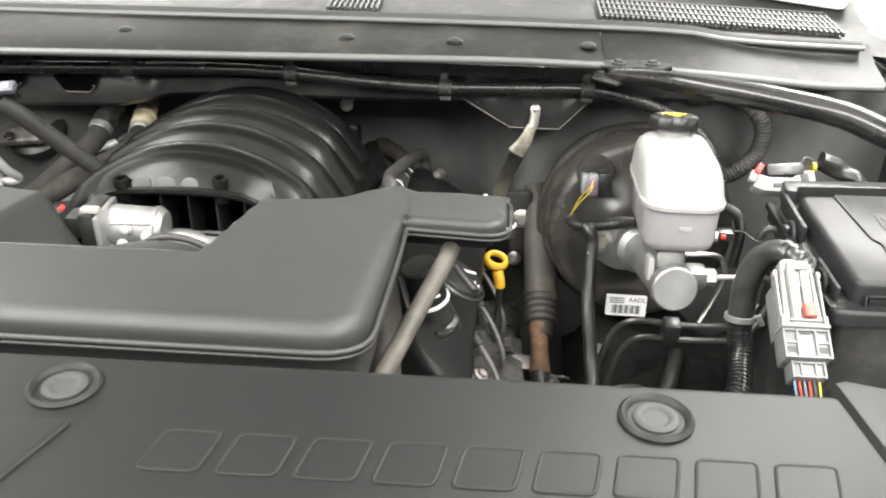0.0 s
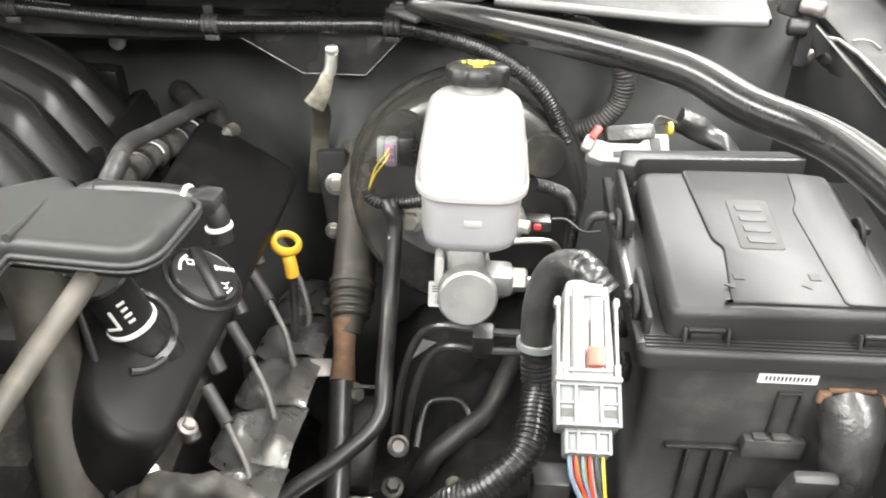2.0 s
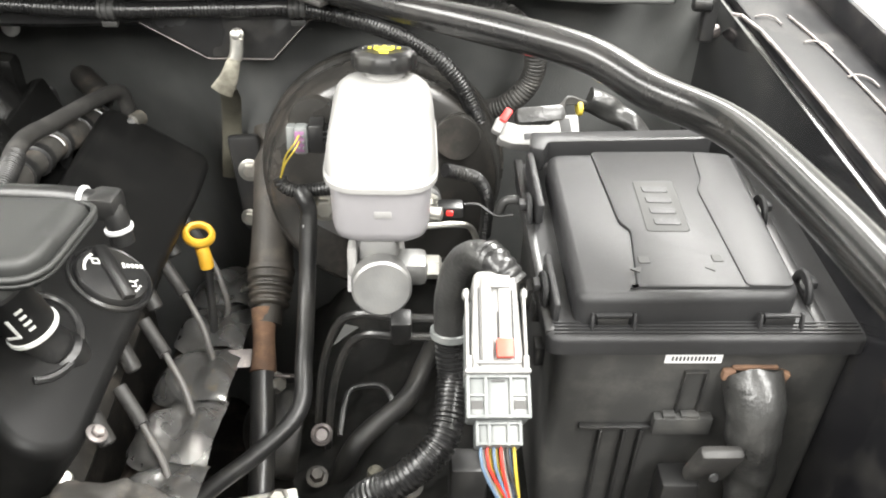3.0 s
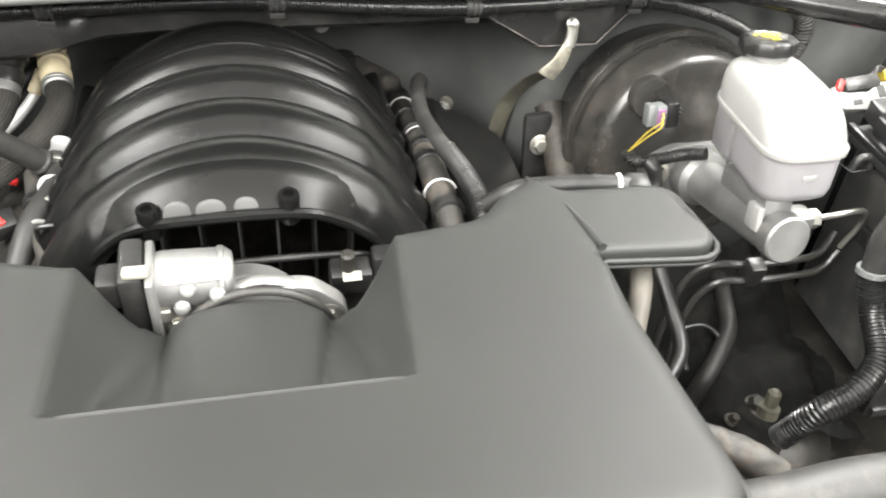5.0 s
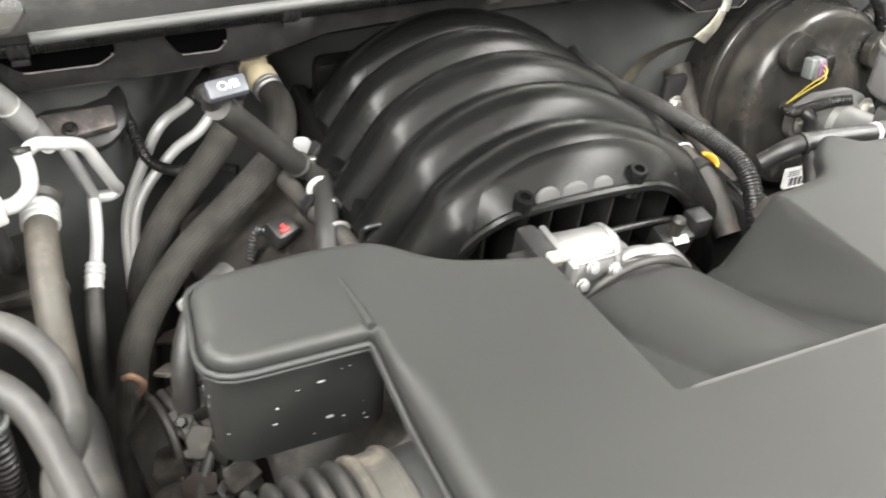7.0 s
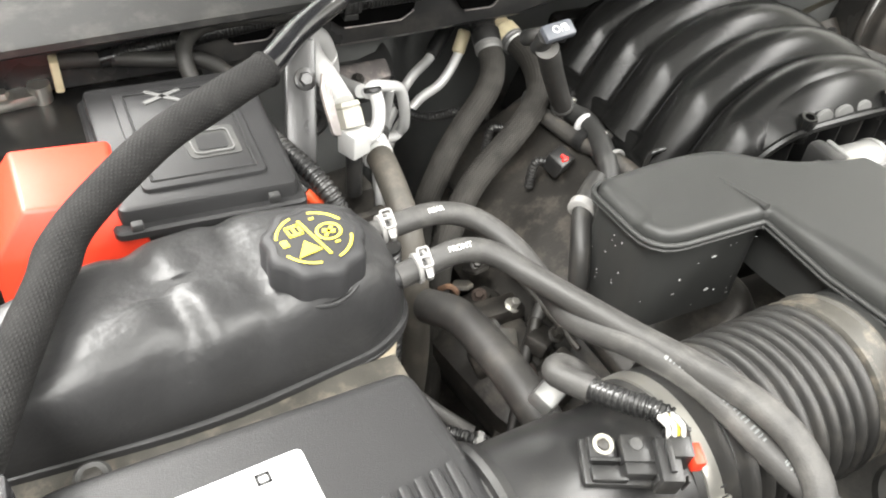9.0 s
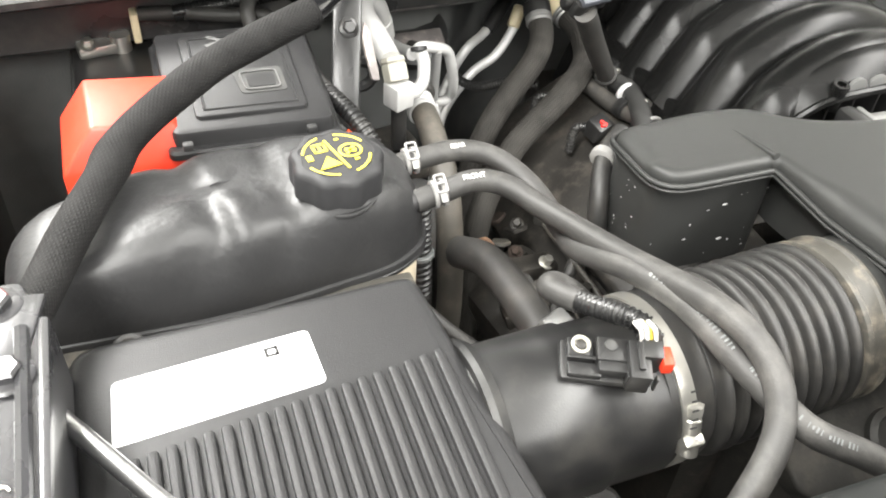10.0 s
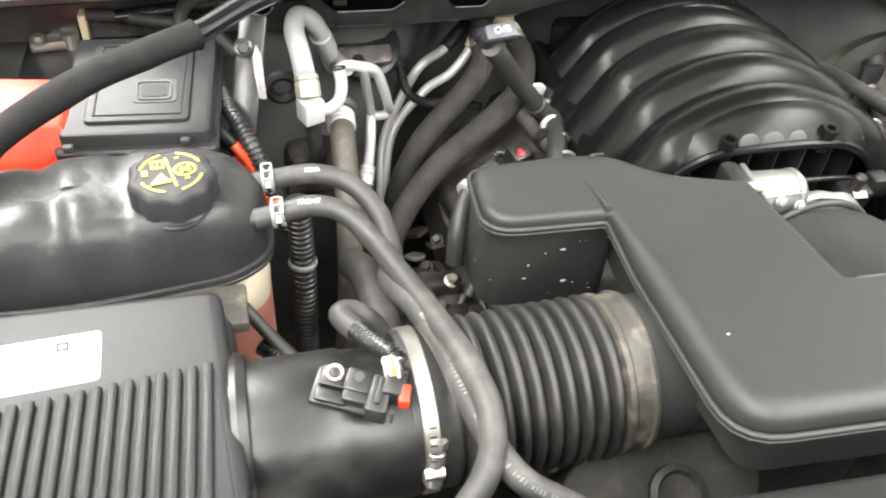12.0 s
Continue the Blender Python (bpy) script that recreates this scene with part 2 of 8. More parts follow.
def weave(name, color, pitch):
    """A woven sleeve: two crossing sets of fine threads in colour and relief."""
    m = bpy.data.materials.new(name)
    m.use_nodes = True
    nt = m.node_tree
    b, L = nt.nodes["Principled BSDF"], nt.links.new
    tc = nt.nodes.new("ShaderNodeTexCoord")
    waves = []
    for turn in ((0, 0, 0.62), (0, 0, -0.62)):
        mp = nt.nodes.new("ShaderNodeMapping")
        mp.inputs["Rotation"].default_value = turn
        L(tc.outputs["UV"], mp.inputs["Vector"])
        w = nt.nodes.new("ShaderNodeTexWave")
        w.inputs["Scale"].default_value, w.inputs["Distortion"].default_value = 0.314 / pitch, 0.3
        w.inputs["Detail Scale"].default_value = 3
        L(mp.outputs[0], w.inputs["Vector"])
        waves.append(w)
    mul = nt.nodes.new("ShaderNodeMath")
    mul.operation = "MULTIPLY"
    L(waves[0].outputs["Fac"], mul.inputs[0]), L(waves[1].outputs["Fac"], mul.inputs[1])
    n = nt.nodes.new("ShaderNodeTexNoise")
    n.inputs["Scale"].default_value, n.inputs["Detail"].default_value = 60, 5
    L(tc.outputs["Object"], n.inputs["Vector"])
    add = nt.nodes.new("ShaderNodeMath")
    add.operation = "MULTIPLY_ADD"
    add.inputs[1].default_value = 0.6
    L(mul.outputs[0], add.inputs[0]), L(n.outputs["Fac"], add.inputs[2])
    ramp = nt.nodes.new("ShaderNodeValToRGB")
    ramp.color_ramp.elements[0].position, ramp.color_ramp.elements[1].position = 0.35, 1.0
    c = Vector(color)
    ramp.color_ramp.elements[0].color, ramp.color_ramp.elements[1].color = (*(c * 0.55), 1), (*(c * 1.7), 1)
    L(add.outputs[0], ramp.inputs[0]), L(ramp.outputs[0], b.inputs["Base Color"])
    b.inputs["Roughness"].default_value, b.inputs["Specular IOR Level"].default_value = 0.75, 0.2
    bp = nt.nodes.new("ShaderNodeBump")
    bp.inputs["Strength"].default_value, bp.inputs["Distance"].default_value = 0.7, 0.0006
    L(mul.outputs[0], bp.inputs["Height"]), L(bp.outputs[0], b.inputs["Normal"])
    return m


M["braid"] = weave("woven_black_sleeve", (0.0088, 0.0086, 0.0084), 0.0025)
M["hosebraid"] = weave("woven_grey_black_hose_cover", (0.026, 0.0245, 0.022), 0.0022)

# ---- mesh helpers ----
BASE = {}


def thing(name, base, label, category, group="", kind=""):
    ob = new(name)
    ob.empty_display_size = 0.02
    ob.location = base
    BASE[ob] = Vector(base)
    return tagged(ob, label, category, group, kind)


def finish(name, bm, mat, base, sharp=38):
    bmesh.ops.recalc_face_normals(bm, faces=bm.faces[:])
    lim = radians(sharp)
    for f in bm.faces:
        f.smooth = True
    for e in bm.edges:
        if len(e.link_faces) == 2 and e.calc_face_angle(0) > lim:
            e.smooth = False
    bm.transform(Matrix.Translation(-base))
    me = bpy.data.meshes.new(name)
    bm.to_mesh(me)
    bm.free()
    me.materials.append(M[mat] if isinstance(mat, str) else mat)
    return me


def part(name, bm, mat, parent, label="", sharp=38):
    """One mesh object, given in world places, under a thing or a part."""
    base = BASE[parent]
    ob = new(name, finish(name, bm, mat, base, sharp))
    ob.parent = parent
    BASE[ob] = base
    return tagged(ob, label)


def solo(name, bm, mat, label, category, base, group="", kind="", sharp=38):
    ob = new(name, finish(name, bm, mat, Vector(base), sharp))
    ob.location = base
    BASE[ob] = Vector(base)
    return tagged(ob, label, category, group, kind)


def join(*bms):
    out = bmesh.new()
    for b in bms:
        me = bpy.data.meshes.new("tmp")
        b.to_mesh(me)
        b.free()
        out.from_mesh(me)
        bpy.data.meshes.remove(me)
    return out


def box(c, s, bev=0.002, rot=(0, 0, 0), seg=2):
    bm = bmesh.new()
    bmesh.ops.create_cube(bm, size=1)
    bm.transform(Matrix.Diagonal((*s, 1)))
    if bev:
        bmesh.ops.bevel(bm, geom=bm.edges[:], offset=min(bev, min(s) * 0.45), segments=seg, profile=0.5, affect="EDGES")
    bm.transform(pose(*c, *rot))
    return bm


def frame_to(d, up=(0, 0, 1)):
    z = Vector(d).normalized()
    u = Vector(up)
    if abs(z.dot(u)) > 0.95:
        u = Vector((0, 1, 0))
    x = u.cross(z).normalized()
    return Matrix((x, z.cross(x), z)).transposed().to_4x4()


def lathe(profile, at, axis=(0, 0, 1), seg=32, squash=(1, 1), lobes=0, lobe=0.0):
    """profile: (radius, height) pairs turned about an axis that starts at a place."""
    bm = bmesh.new()
    rings = []
    for r, h in profile:
        ring = []
        for k in range(seg):
            a = 2 * math.pi * k / seg
            q = r * (1 + (lobe * math.cos(lobes * a) if lobes else 0))
            ring.append(bm.verts.new((q * math.cos(a) * squash[0], q * math.sin(a) * squash[1], h)))
        rings.append(ring)
    for a, b in zip(rings, rings[1:]):
        for k in range(seg):
            bm.faces.new((a[k], a[(k + 1) % seg], b[(k + 1) % seg], b[k]))
    bm.faces.new(rings[0][::-1])
    bm.faces.new(rings[-1])
    bm.transform(Matrix.Translation(at) @ frame_to(axis))
    return bm


def rod(a, b, r, seg=16, r2=None, bev=0.0):
    a, b = Vector(a), Vector(b)
    h = (b - a).length
    r2 = r if r2 is None else r2
    pr = [(r, 0), (r2, h)] if not bev else [(r - bev, 0), (r, bev), (r2, h - bev), (r2 - bev, h)]
    return lathe(pr, a, b - a, seg)


def placed(bm, m):
    bm.transform(m)
    return bm


def hexbolt(at, axis, r=0.007, h=0.006, washer=True):
    a, d = Vector(at), Vector(axis).normalized()
    parts = [lathe([(r, 0.001), (r, h * 0.8), (r * 0.8, h)], a, d, 6)]
    if washer:
        parts.append(lathe([(r * 1.5, 0), (r * 1.5, 0.0015), (r * 1.2, 0.0025)], a, d, 20))
    return join(*parts)


def spline(pts, n):
    p = [Vector(q) for q in pts]
    p = [p[0] * 2 - p[1]] + p + [p[-1] * 2 - p[-2]]
    ls = [(p[i + 1] - p[i]).length for i in range(1, len(p) - 2)]
    total = sum(ls)
    out = []
    for i in range(1, len(p) - 2):
        k = max(2, round(n * ls[i - 1] / total))
        a, b, c, d = p[i - 1:i + 3]
        for j in range(k):
            t = j / k
            out.append(0.5 * ((2 * b) + (c - a) * t + (2 * a - 5 * b + 4 * c - d) * t * t + (3 * b - a - 3 * c + d) * t ** 3))
    out.append(p[-2])
    return out


def tube(pts, r, n=40, seg=12, flat=(1, 1), wave=0.0, pitch=0.006, taper=None, smooth=True, up=(0, 0, 1), flute=0.0):
    """A tube along a path; wave and pitch corrugate it; taper(s) scales it along its length 0..1."""
    path = spline(pts, n) if smooth and len(pts) > 2 else [Vector(p) for p in pts]
    if wave:
        dens, tot = [path[0]], 0.0
        for a, b in zip(path, path[1:]):
            k = max(1, math.ceil((b - a).length / (pitch / 4)))
            dens += [a.lerp(b, j / k) for j in range(1, k + 1)]
        path = dens
    d = [0.0]
    for a, b in zip(path, path[1:]):
        d.append(d[-1] + (b - a).length)
    bm = bmesh.new()
    uv = bm.loops.layers.uv.new("along")
    t0 = (path[1] - path[0]).normalized()
    m = frame_to(t0, up).to_3x3()
    x, y = m.col[0].copy(), m.col[1].copy()
    rings, tp = [], t0
    for i, p in enumerate(path):
        t = (path[min(i + 1, len(path) - 1)] - path[max(i - 1, 0)]).normalized()
        q = tp.rotation_difference(t)
        x, y, tp = q @ x, q @ y, t
        rr = r * (taper(d[i] / d[-1]) if taper else 1)
        if wave:
            rr += wave * (1 if math.sin(2 * math.pi * d[i] / pitch) > -0.2 else -1)
        ring = []
        for k in range(seg):
            a, q = 2 * math.pi * k / seg, rr + flute * (1 if k % 2 else -1)
            ring.append(bm.verts.new(p + x * (q * flat[0] * math.cos(a)) + y * (q * flat[1] * math.sin(a))))
        rings.append(ring)
    step = 2 * math.pi * r / seg
    for i, (a, b) in enumerate(zip(rings, rings[1:])):
        for k in range(seg):
            f = bm.faces.new((a[k], a[(k + 1) % seg], b[(k + 1) % seg], b[k]))
            for lp, q in zip(f.loops, ((k * step, d[i]), ((k + 1) * step, d[i]), ((k + 1) * step, d[i + 1]), (k * step, d[i + 1]))):
                lp[uv].uv = q
    bm.faces.new(rings[0][::-1])
    bm.faces.new(rings[-1])
    return bm


def rounded(pts, r, seg=5):
    """A closed outline with its corners rounded; r: one radius or one each."""
    n = len(pts)
    rs = r if isinstance(r, (list, tuple)) else [r] * n
    out = []
    for i in range(n):
        a, b, c = Vector(pts[i - 1]).to_2d(), Vector(pts[i]).to_2d(), Vector(pts[(i + 1) % n]).to_2d()
        u, v = (a - b), (c - b)
        k = min(rs[i], u.length * 0.45, v.length * 0.45)
        p, q = b + u.normalized() * k, b + v.normalized() * k
        for j in range(seg + 1):
            t = j / seg
            out.append(p * (1 - t) ** 2 + b * 2 * t * (1 - t) + q * t * t)
    return out


def plate(outline, z0, z1, bev=0.0, seg=3, m=None, shear=None, bottom=True):
    """An upright prism over an outline, its top edge rounded; shear(v) lifts its points."""
    bm = bmesh.new()
    vs = [bm.verts.new((p[0], p[1], z0)) for p in outline]
    f = bm.faces.new(vs)
    ex = bmesh.ops.extrude_face_region(bm, geom=[f])
    top = [v for v in ex["geom"] if isinstance(v, bmesh.types.BMVert)]
    for v in top:
        v.co.z = z1
    if bev:
        bm.normal_update()
        ed = [e for e in bm.edges if all(v in top for v in e.verts)]
        bmesh.ops.bevel(bm, geom=ed, offset=bev, segments=seg, profile=0.5, affect="EDGES")
    if not bottom:
        bmesh.ops.delete(bm, geom=[q for q in bm.faces if all(abs(v.co.z - z0) < 1e-6 for v in q.verts)], context="FACES_ONLY")
    if shear:
        for v in bm.verts:
            v.co.z += shear(v.co)
    if m:
        bm.transform(m)
    return bm


def lettering(body, size, m, depth=0.0006):
    cu = bpy.data.curves.new("lettering", "FONT")
    cu.body, cu.size, cu.extrude, cu.align_x, cu.align_y = body, size, depth, "CENTER", "CENTER"
    ob = bpy.data.objects.new("lettering", cu)
    scene.collection.objects.link(ob)
    bpy.context.view_layer.update()
    me = bpy.data.meshes.new_from_object(ob.evaluated_get(bpy.context.evaluated_depsgraph_get()))
    bm = bmesh.new()
    bm.from_mesh(me)
    bpy.data.objects.remove(ob)
    bpy.data.curves.remove(cu)
    bpy.data.meshes.remove(me)
    bm.transform(m)
    return bm


def axes(at, x, z):
    """A pose at a place from the way of its x and its outward z."""
    z = Vector(z).normalized()
    x = (Vector(x) - z * Vector(x).dot(z)).normalized()
    m = Matrix((x, z.cross(x), z)).transposed().to_4x4()
    return Matrix.Translation(at) @ m


EX = -0.335  # the engine's middle line

# ---- workshop ----
def slab(name, c, s, mat, label, cat):
    return solo(name, box(c, s, 0), mat, label, cat, c, kind="structure")


slab("floor", (0, 0.5, -0.05), (10, 12, 0.1), "concrete", "grey sealed concrete workshop floor", "floor")
# Added out of view: a dark wall, so steep glossy faces reflect little.
slab("wall_front", (0, -5.45, 2.0), (10, 0.1, 4.1), "dark_wall", "unseen front wall darkened for its reflection", "wall")
slab("wall_rear", (0, 6.45, 2.0), (10, 0.1, 4.1), "wall", "white painted workshop wall", "wall")
slab("wall_left", (-5.05, 0.5, 2.0), (0.1, 12, 4.1), "wall", "white painted workshop wall", "wall")
slab("wall_right", (5.05, 0.5, 2.0), (0.1, 12, 4.1), "wall", "white painted workshop wall", "wall")
slab("ceiling", (0, 0.5, 4.1), (10.2, 12.2, 0.1), "wall", "white painted workshop ceiling", "ceiling")

# ---- firewall ----
fire = thing("firewall", (EX, 1.3, 0.5), "dark felt-covered engine bay firewall with a pressed upper rail", "firewall", kind="structure")


def firewall_sheet():
    bm = bmesh.new()
    xs = np.linspace(-1.3, 0.75, 83)
    zs = np.linspace(0.35, 1.30, 39)
    grid = []
    for x in xs:
        row = []
        for z in zs:
            d = abs(x - (EX + 0.02))
            y = 1.16 + 0.15 * (1 - min(1, max(0, (d - 0.22) / 0.16)) ** 2 * (3 - 2 * min(1, max(0, (d - 0.22) / 0.16))))
            y += 0.012 * noise.noise((x * 4, z * 4, 0)) - 0.05 * max(0, 0.8 - z)
            row.append(bm.verts.new((x, y, z)))
        grid.append(row)
    for a, b in zip(grid, grid[1:]):
        for k in range(len(zs) - 1):
            bm.faces.new((a[k], b[k], b[k + 1], a[k + 1]))
    return bm


part("insulation", firewall_sheet(), "felt", fire)


def rail_sheet():
    """The upper rail: a pressed channel whose lower edge steps up and down; black plates draw its D-shaped holes."""
    low = [(-1.3, 1.236), (-0.67, 1.240), (-0.53, 1.2445), (-0.497, 1.252), (-0.46, 1.262), (-0.40, 1.266), (-0.14, 1.266), (-0.058, 1.2706), (-0.002, 1.2375), (0.006, 1.2325), (0.073, 1.232),
           (0.1125, 1.275), (0.16, 1.280), (0.24, 1.280)]
    bm = bmesh.new()
    cols = []
    xs = sorted(set([x for x, _ in low] + list(np.linspace(-1.3, 0.24, 48))))
    for x in xs:
        z = float(np.interp(x, [q[0] for q in low], [q[1] for q in low]))
        col = [(1.155, z - 0.012), (1.106, z - 0.006), (1.100, z), (1.101, z + 0.02), (1.112, 1.288), (1.10, 1.30), (1.10, 1.316), (1.17, 1.32), (1.3, 1.325)]
        cols.append([bm.verts.new((x, y, q)) for y, q in col])
    for a, b in zip(cols, cols[1:]):
        for k in range(len(a) - 1):
            bm.faces.new((a[k], b[k], b[k + 1], a[k + 1]))
    return bm


part("rail", rail_sheet(), "satin_paint", fire, "black painted pressed-steel rail")
for hx, hw in ((-0.578, 0.030), (-0.704, 0.054), (-0.83, 0.03)):
    o = [(hx - hw, 0.015), (hx + hw, 0.015), (hx + hw, 0.002), (hx + hw * 0.7, -0.008), (hx - hw * 0.5, -0.008)]
    # Black plate on the uncut rail draws the dark inside the hole.
    part("hole_shade", plate(rounded(o, 0.006), 0, 0.002, 0.001, 1, Matrix.Translation((-0.012, 1.0975, 1.268)) @ pose(0, 0, 0, 90, 0, 0)), "void", fire, "black plate drawing the shade of a D-shaped opening")
    rim = [Vector((p[0] - 0.012, 1.0945, 1.268 + p[1])) for p in rounded(o[2:], 0.004)]
    part("rim_edge", tube(rim, 0.0009, 30, 6, smooth=False), "stay", fire, "pale line along an opening's edge")
# pale line along the edge of the rail's recess
part("rail_edge", tube([(-0.058, 1.096, 1.2706), (-0.002, 1.095, 1.2378), (0.006, 1.095, 1.2330), (0.073, 1.096, 1.2325), (0.1125, 1.098, 1.275), (0.128, 1.099, 1.279)], 0.0006, smooth=False, seg=6), "stay", fire, "thin pale line along the recess edge")
for bx_, bz_, by_, br in ((-0.232, 1.222, 1.192, 0.0095), (-0.359, 1.228, 1.192, 0.006)):
    part("stud", lathe([(br * 0.4, -0.14), (br * 0.4, -0.001), (br, 0), (br, 0.004), (br * 0.75, 0.007), (br * 0.45, 0.008)], (bx_, by_, bz_), (0, -1, 0.15), 20), "pipe", fire, "zinc-plated push-on washer")

# ---- cowl ----
cowl = thing("cowl_panel", (EX, 1.15, 1.33), "grey plastic cowl panel with louvres below the windscreen", "cowl", kind="structure")


def cowl_sheet(x0, x1, prof):
    bm = bmesh.new()
    cols = []
    for x in np.linspace(x0, x1, 50):
        k = (x - 0.12) / 0.45
        dy = 0.0 if k < 0 else -0.03 * k * k
        dz = 0.0 if k < 0 else -0.012 * k
        cols.append([bm.verts.new((x, y + dy, z + dz)) for y, z in prof])
    for a, b in zip(cols, cols[1:]):
        for k in range(len(prof) - 1):
            bm.faces.new((a[k], b[k], b[k + 1], a[k + 1]))
    ret = bmesh.ops.solidify(bm, geom=bm.faces[:], thickness=0.003)
    return bm




def front_panel(x0, x1, lip):
    """The cowl's front strip: its lip folded under, rising gently to the seal."""
    bm = bmesh.new()
    cols = []
    for x in np.linspace(x0, x1, 40):
        y, z = lip(x)
        zb = 1.357 - 0.010 * min(1, max(0, (x - 0.2) / 0.12))
        cols.append([bm.verts.new((x, a, b)) for a, b in ((y + 0.022, z - 0.012), (y + 0.004, z - 0.0115), (y, z - 0.008), (y, z - 0.002), (y + 0.005, z), (y + 0.05, z + 0.40 * (zb - z)), (1.150, zb))])
    for a, b in zip(cols, cols[1:]):
        for k in range(6):
            bm.faces.new((a[k], b[k], b[k + 1], a[k + 1]))
    bmesh.ops.solidify(bm, geom=bm.faces[:], thickness=0.003)
    return bm


def lip_left(x):
    return 1.030 + 0.055 * (x + 0.3), 1.3445 - 0.004 * max(0, x / 0.12)


def lip_right(x):
    return 1.070, 1.3330 - 0.0145 * min(1, (x - 0.19) / 0.20) if x > 0.19 else 1.3330


part("front_panel", front_panel(-1.25, 0.118, lip_left), "cowl", cowl)
part("front_panel", front_panel(0.121, 0.474, lip_right), "cowl", cowl)
for x0_, x1_, fn in ((-0.726, 0.117, lip_left), (0.205, 0.470, lip_right)):
    part("lip_edge", tube([(x, fn(x)[0] - 0.001, fn(x)[1] - 0.0055) for x in np.linspace(x0_, x1_, 12)], 0.0048, 60, 10), "lip", cowl, "pale front lip of the cowl")
part("corner_bracket", plate(rounded([(0.112, 1.044), (0.190, 1.040), (0.205, 1.062), (0.160, 1.076), (0.116, 1.070)], 0.006), 1.3340, 1.3375, 0.001, 1), "satin_paint", cowl, "black bolted corner bracket")
for bx_, by_ in ((0.136, 1.056), (0.178, 1.058)):
    part("bracket_bolt", hexbolt((bx_, by_, 1.3375), (0, 0, 1), 0.0065, 0.005), "satin_paint", cowl)
part("seal", tube([(-1.25, 1.156, 1.352), (-0.5, 1.156, 1.3575), (-0.1, 1.156, 1.3595), (0.2, 1.156, 1.357), (0.28, 1.154, 1.349), (0.35, 1.150, 1.346), (0.46, 1.146, 1.345)], 0.010, 60, 10, (1, 0.75)), "belt", cowl, "black rubber hood seal")
part("seal_bead", tube([(-1.25, 1.141, 1.354), (-0.5, 1.141, 1.3585), (-0.1, 1.141, 1.3605), (0.2, 1.141, 1.3585), (0.28, 1.139, 1.3505), (0.35, 1.135, 1.3475), (0.46, 1.131, 1.346)], 0.0035, 60, 8), "lip", cowl, "pale bead beside the seal")
part("rear_panel", cowl_sheet(-1.25, 0.52, [(1.165, 1.342), (1.195, 1.3425), (1.20, 1.346), (1.33, 1.352), (1.42, 1.385)]), "cowl", cowl)
for x in (-0.21, -0.07, -0.5, 0.1):
    part("clip", lathe([(0.010, 0), (0.010, 0.003), (0.006, 0.006)], (x, 1.085, 1.3485), (0, 0.1, 1), 18), "plastic", cowl, "black push-in clip")


def louvres(x0, x1, n, rows):
    bms = []
    for i in range(n):
        x = x0 + (x1 - x0) * i / (n - 1)
        k = max(0, (x - 0.12) / 0.45)
        bms.append(box((x, 1.265 - 0.03 * k * k, 1.3555 - 0.012 * k), (0.0035, 0.085, 0.006), 0, (3, 0, 0)))
    for j in range(rows):
        y = 1.235 + 0.075 * j / (rows - 1)
        bms.append(box(((x0 + x1) / 2, y - 0.006, 1.3535 + 0.05 * (y - 1.25) - 0.002), (x1 - x0, 0.004, 0.005), 0, (0, 1.5, -2)))
    return join(*bms)


part("grille", louvres(0.13, 0.46, 46, 4), "mesh", cowl, "row of narrow grey air-intake louvres")
part("grille", louvres(-0.26, -0.19, 10, 4), "mesh", cowl, "row of narrow grey air-intake louvres")
screen = thing("windscreen", (EX, 1.6, 1.6), "curved windscreen glass reflecting the white ceiling", "windscreen", kind="structure")


def glass_sheet():
    bm = bmesh.new()
    cols = []
    for x in np.linspace(-1.2, 0.55, 24):
        b = -0.08 * ((x - EX) / 0.85) ** 2
        cols.append([bm.verts.new((x, 1.40 + b + 0.72 * t, 1.395 + 0.5 * t)) for t in np.linspace(0, 1, 8)])
    for a, b in zip(cols, cols[1:]):
        for k in range(7):
            bm.faces.new((a[k], b[k], b[k + 1], a[k + 1]))
    bmesh.ops.solidify(bm, geom=bm.faces[:], thickness=0.005)
    return bm


part("corner_trim", box((0.43, 1.37, 1.378), (0.17, 0.07, 0.05), 0.015, (0, 4, -14)), "white_paint", screen, "white piece at the scuttle corner")
part("pane", glass_sheet(), "glass", screen)
dash = thing("dashboard", (EX, 2.2, 1.0), "black dashboard and cabin behind the windscreen", "dashboard", kind="structure")
part("shell", box((EX, 2.1, 1.2), (1.7, 1.3, 0.46), 0.05), "plastic_matt", dash)

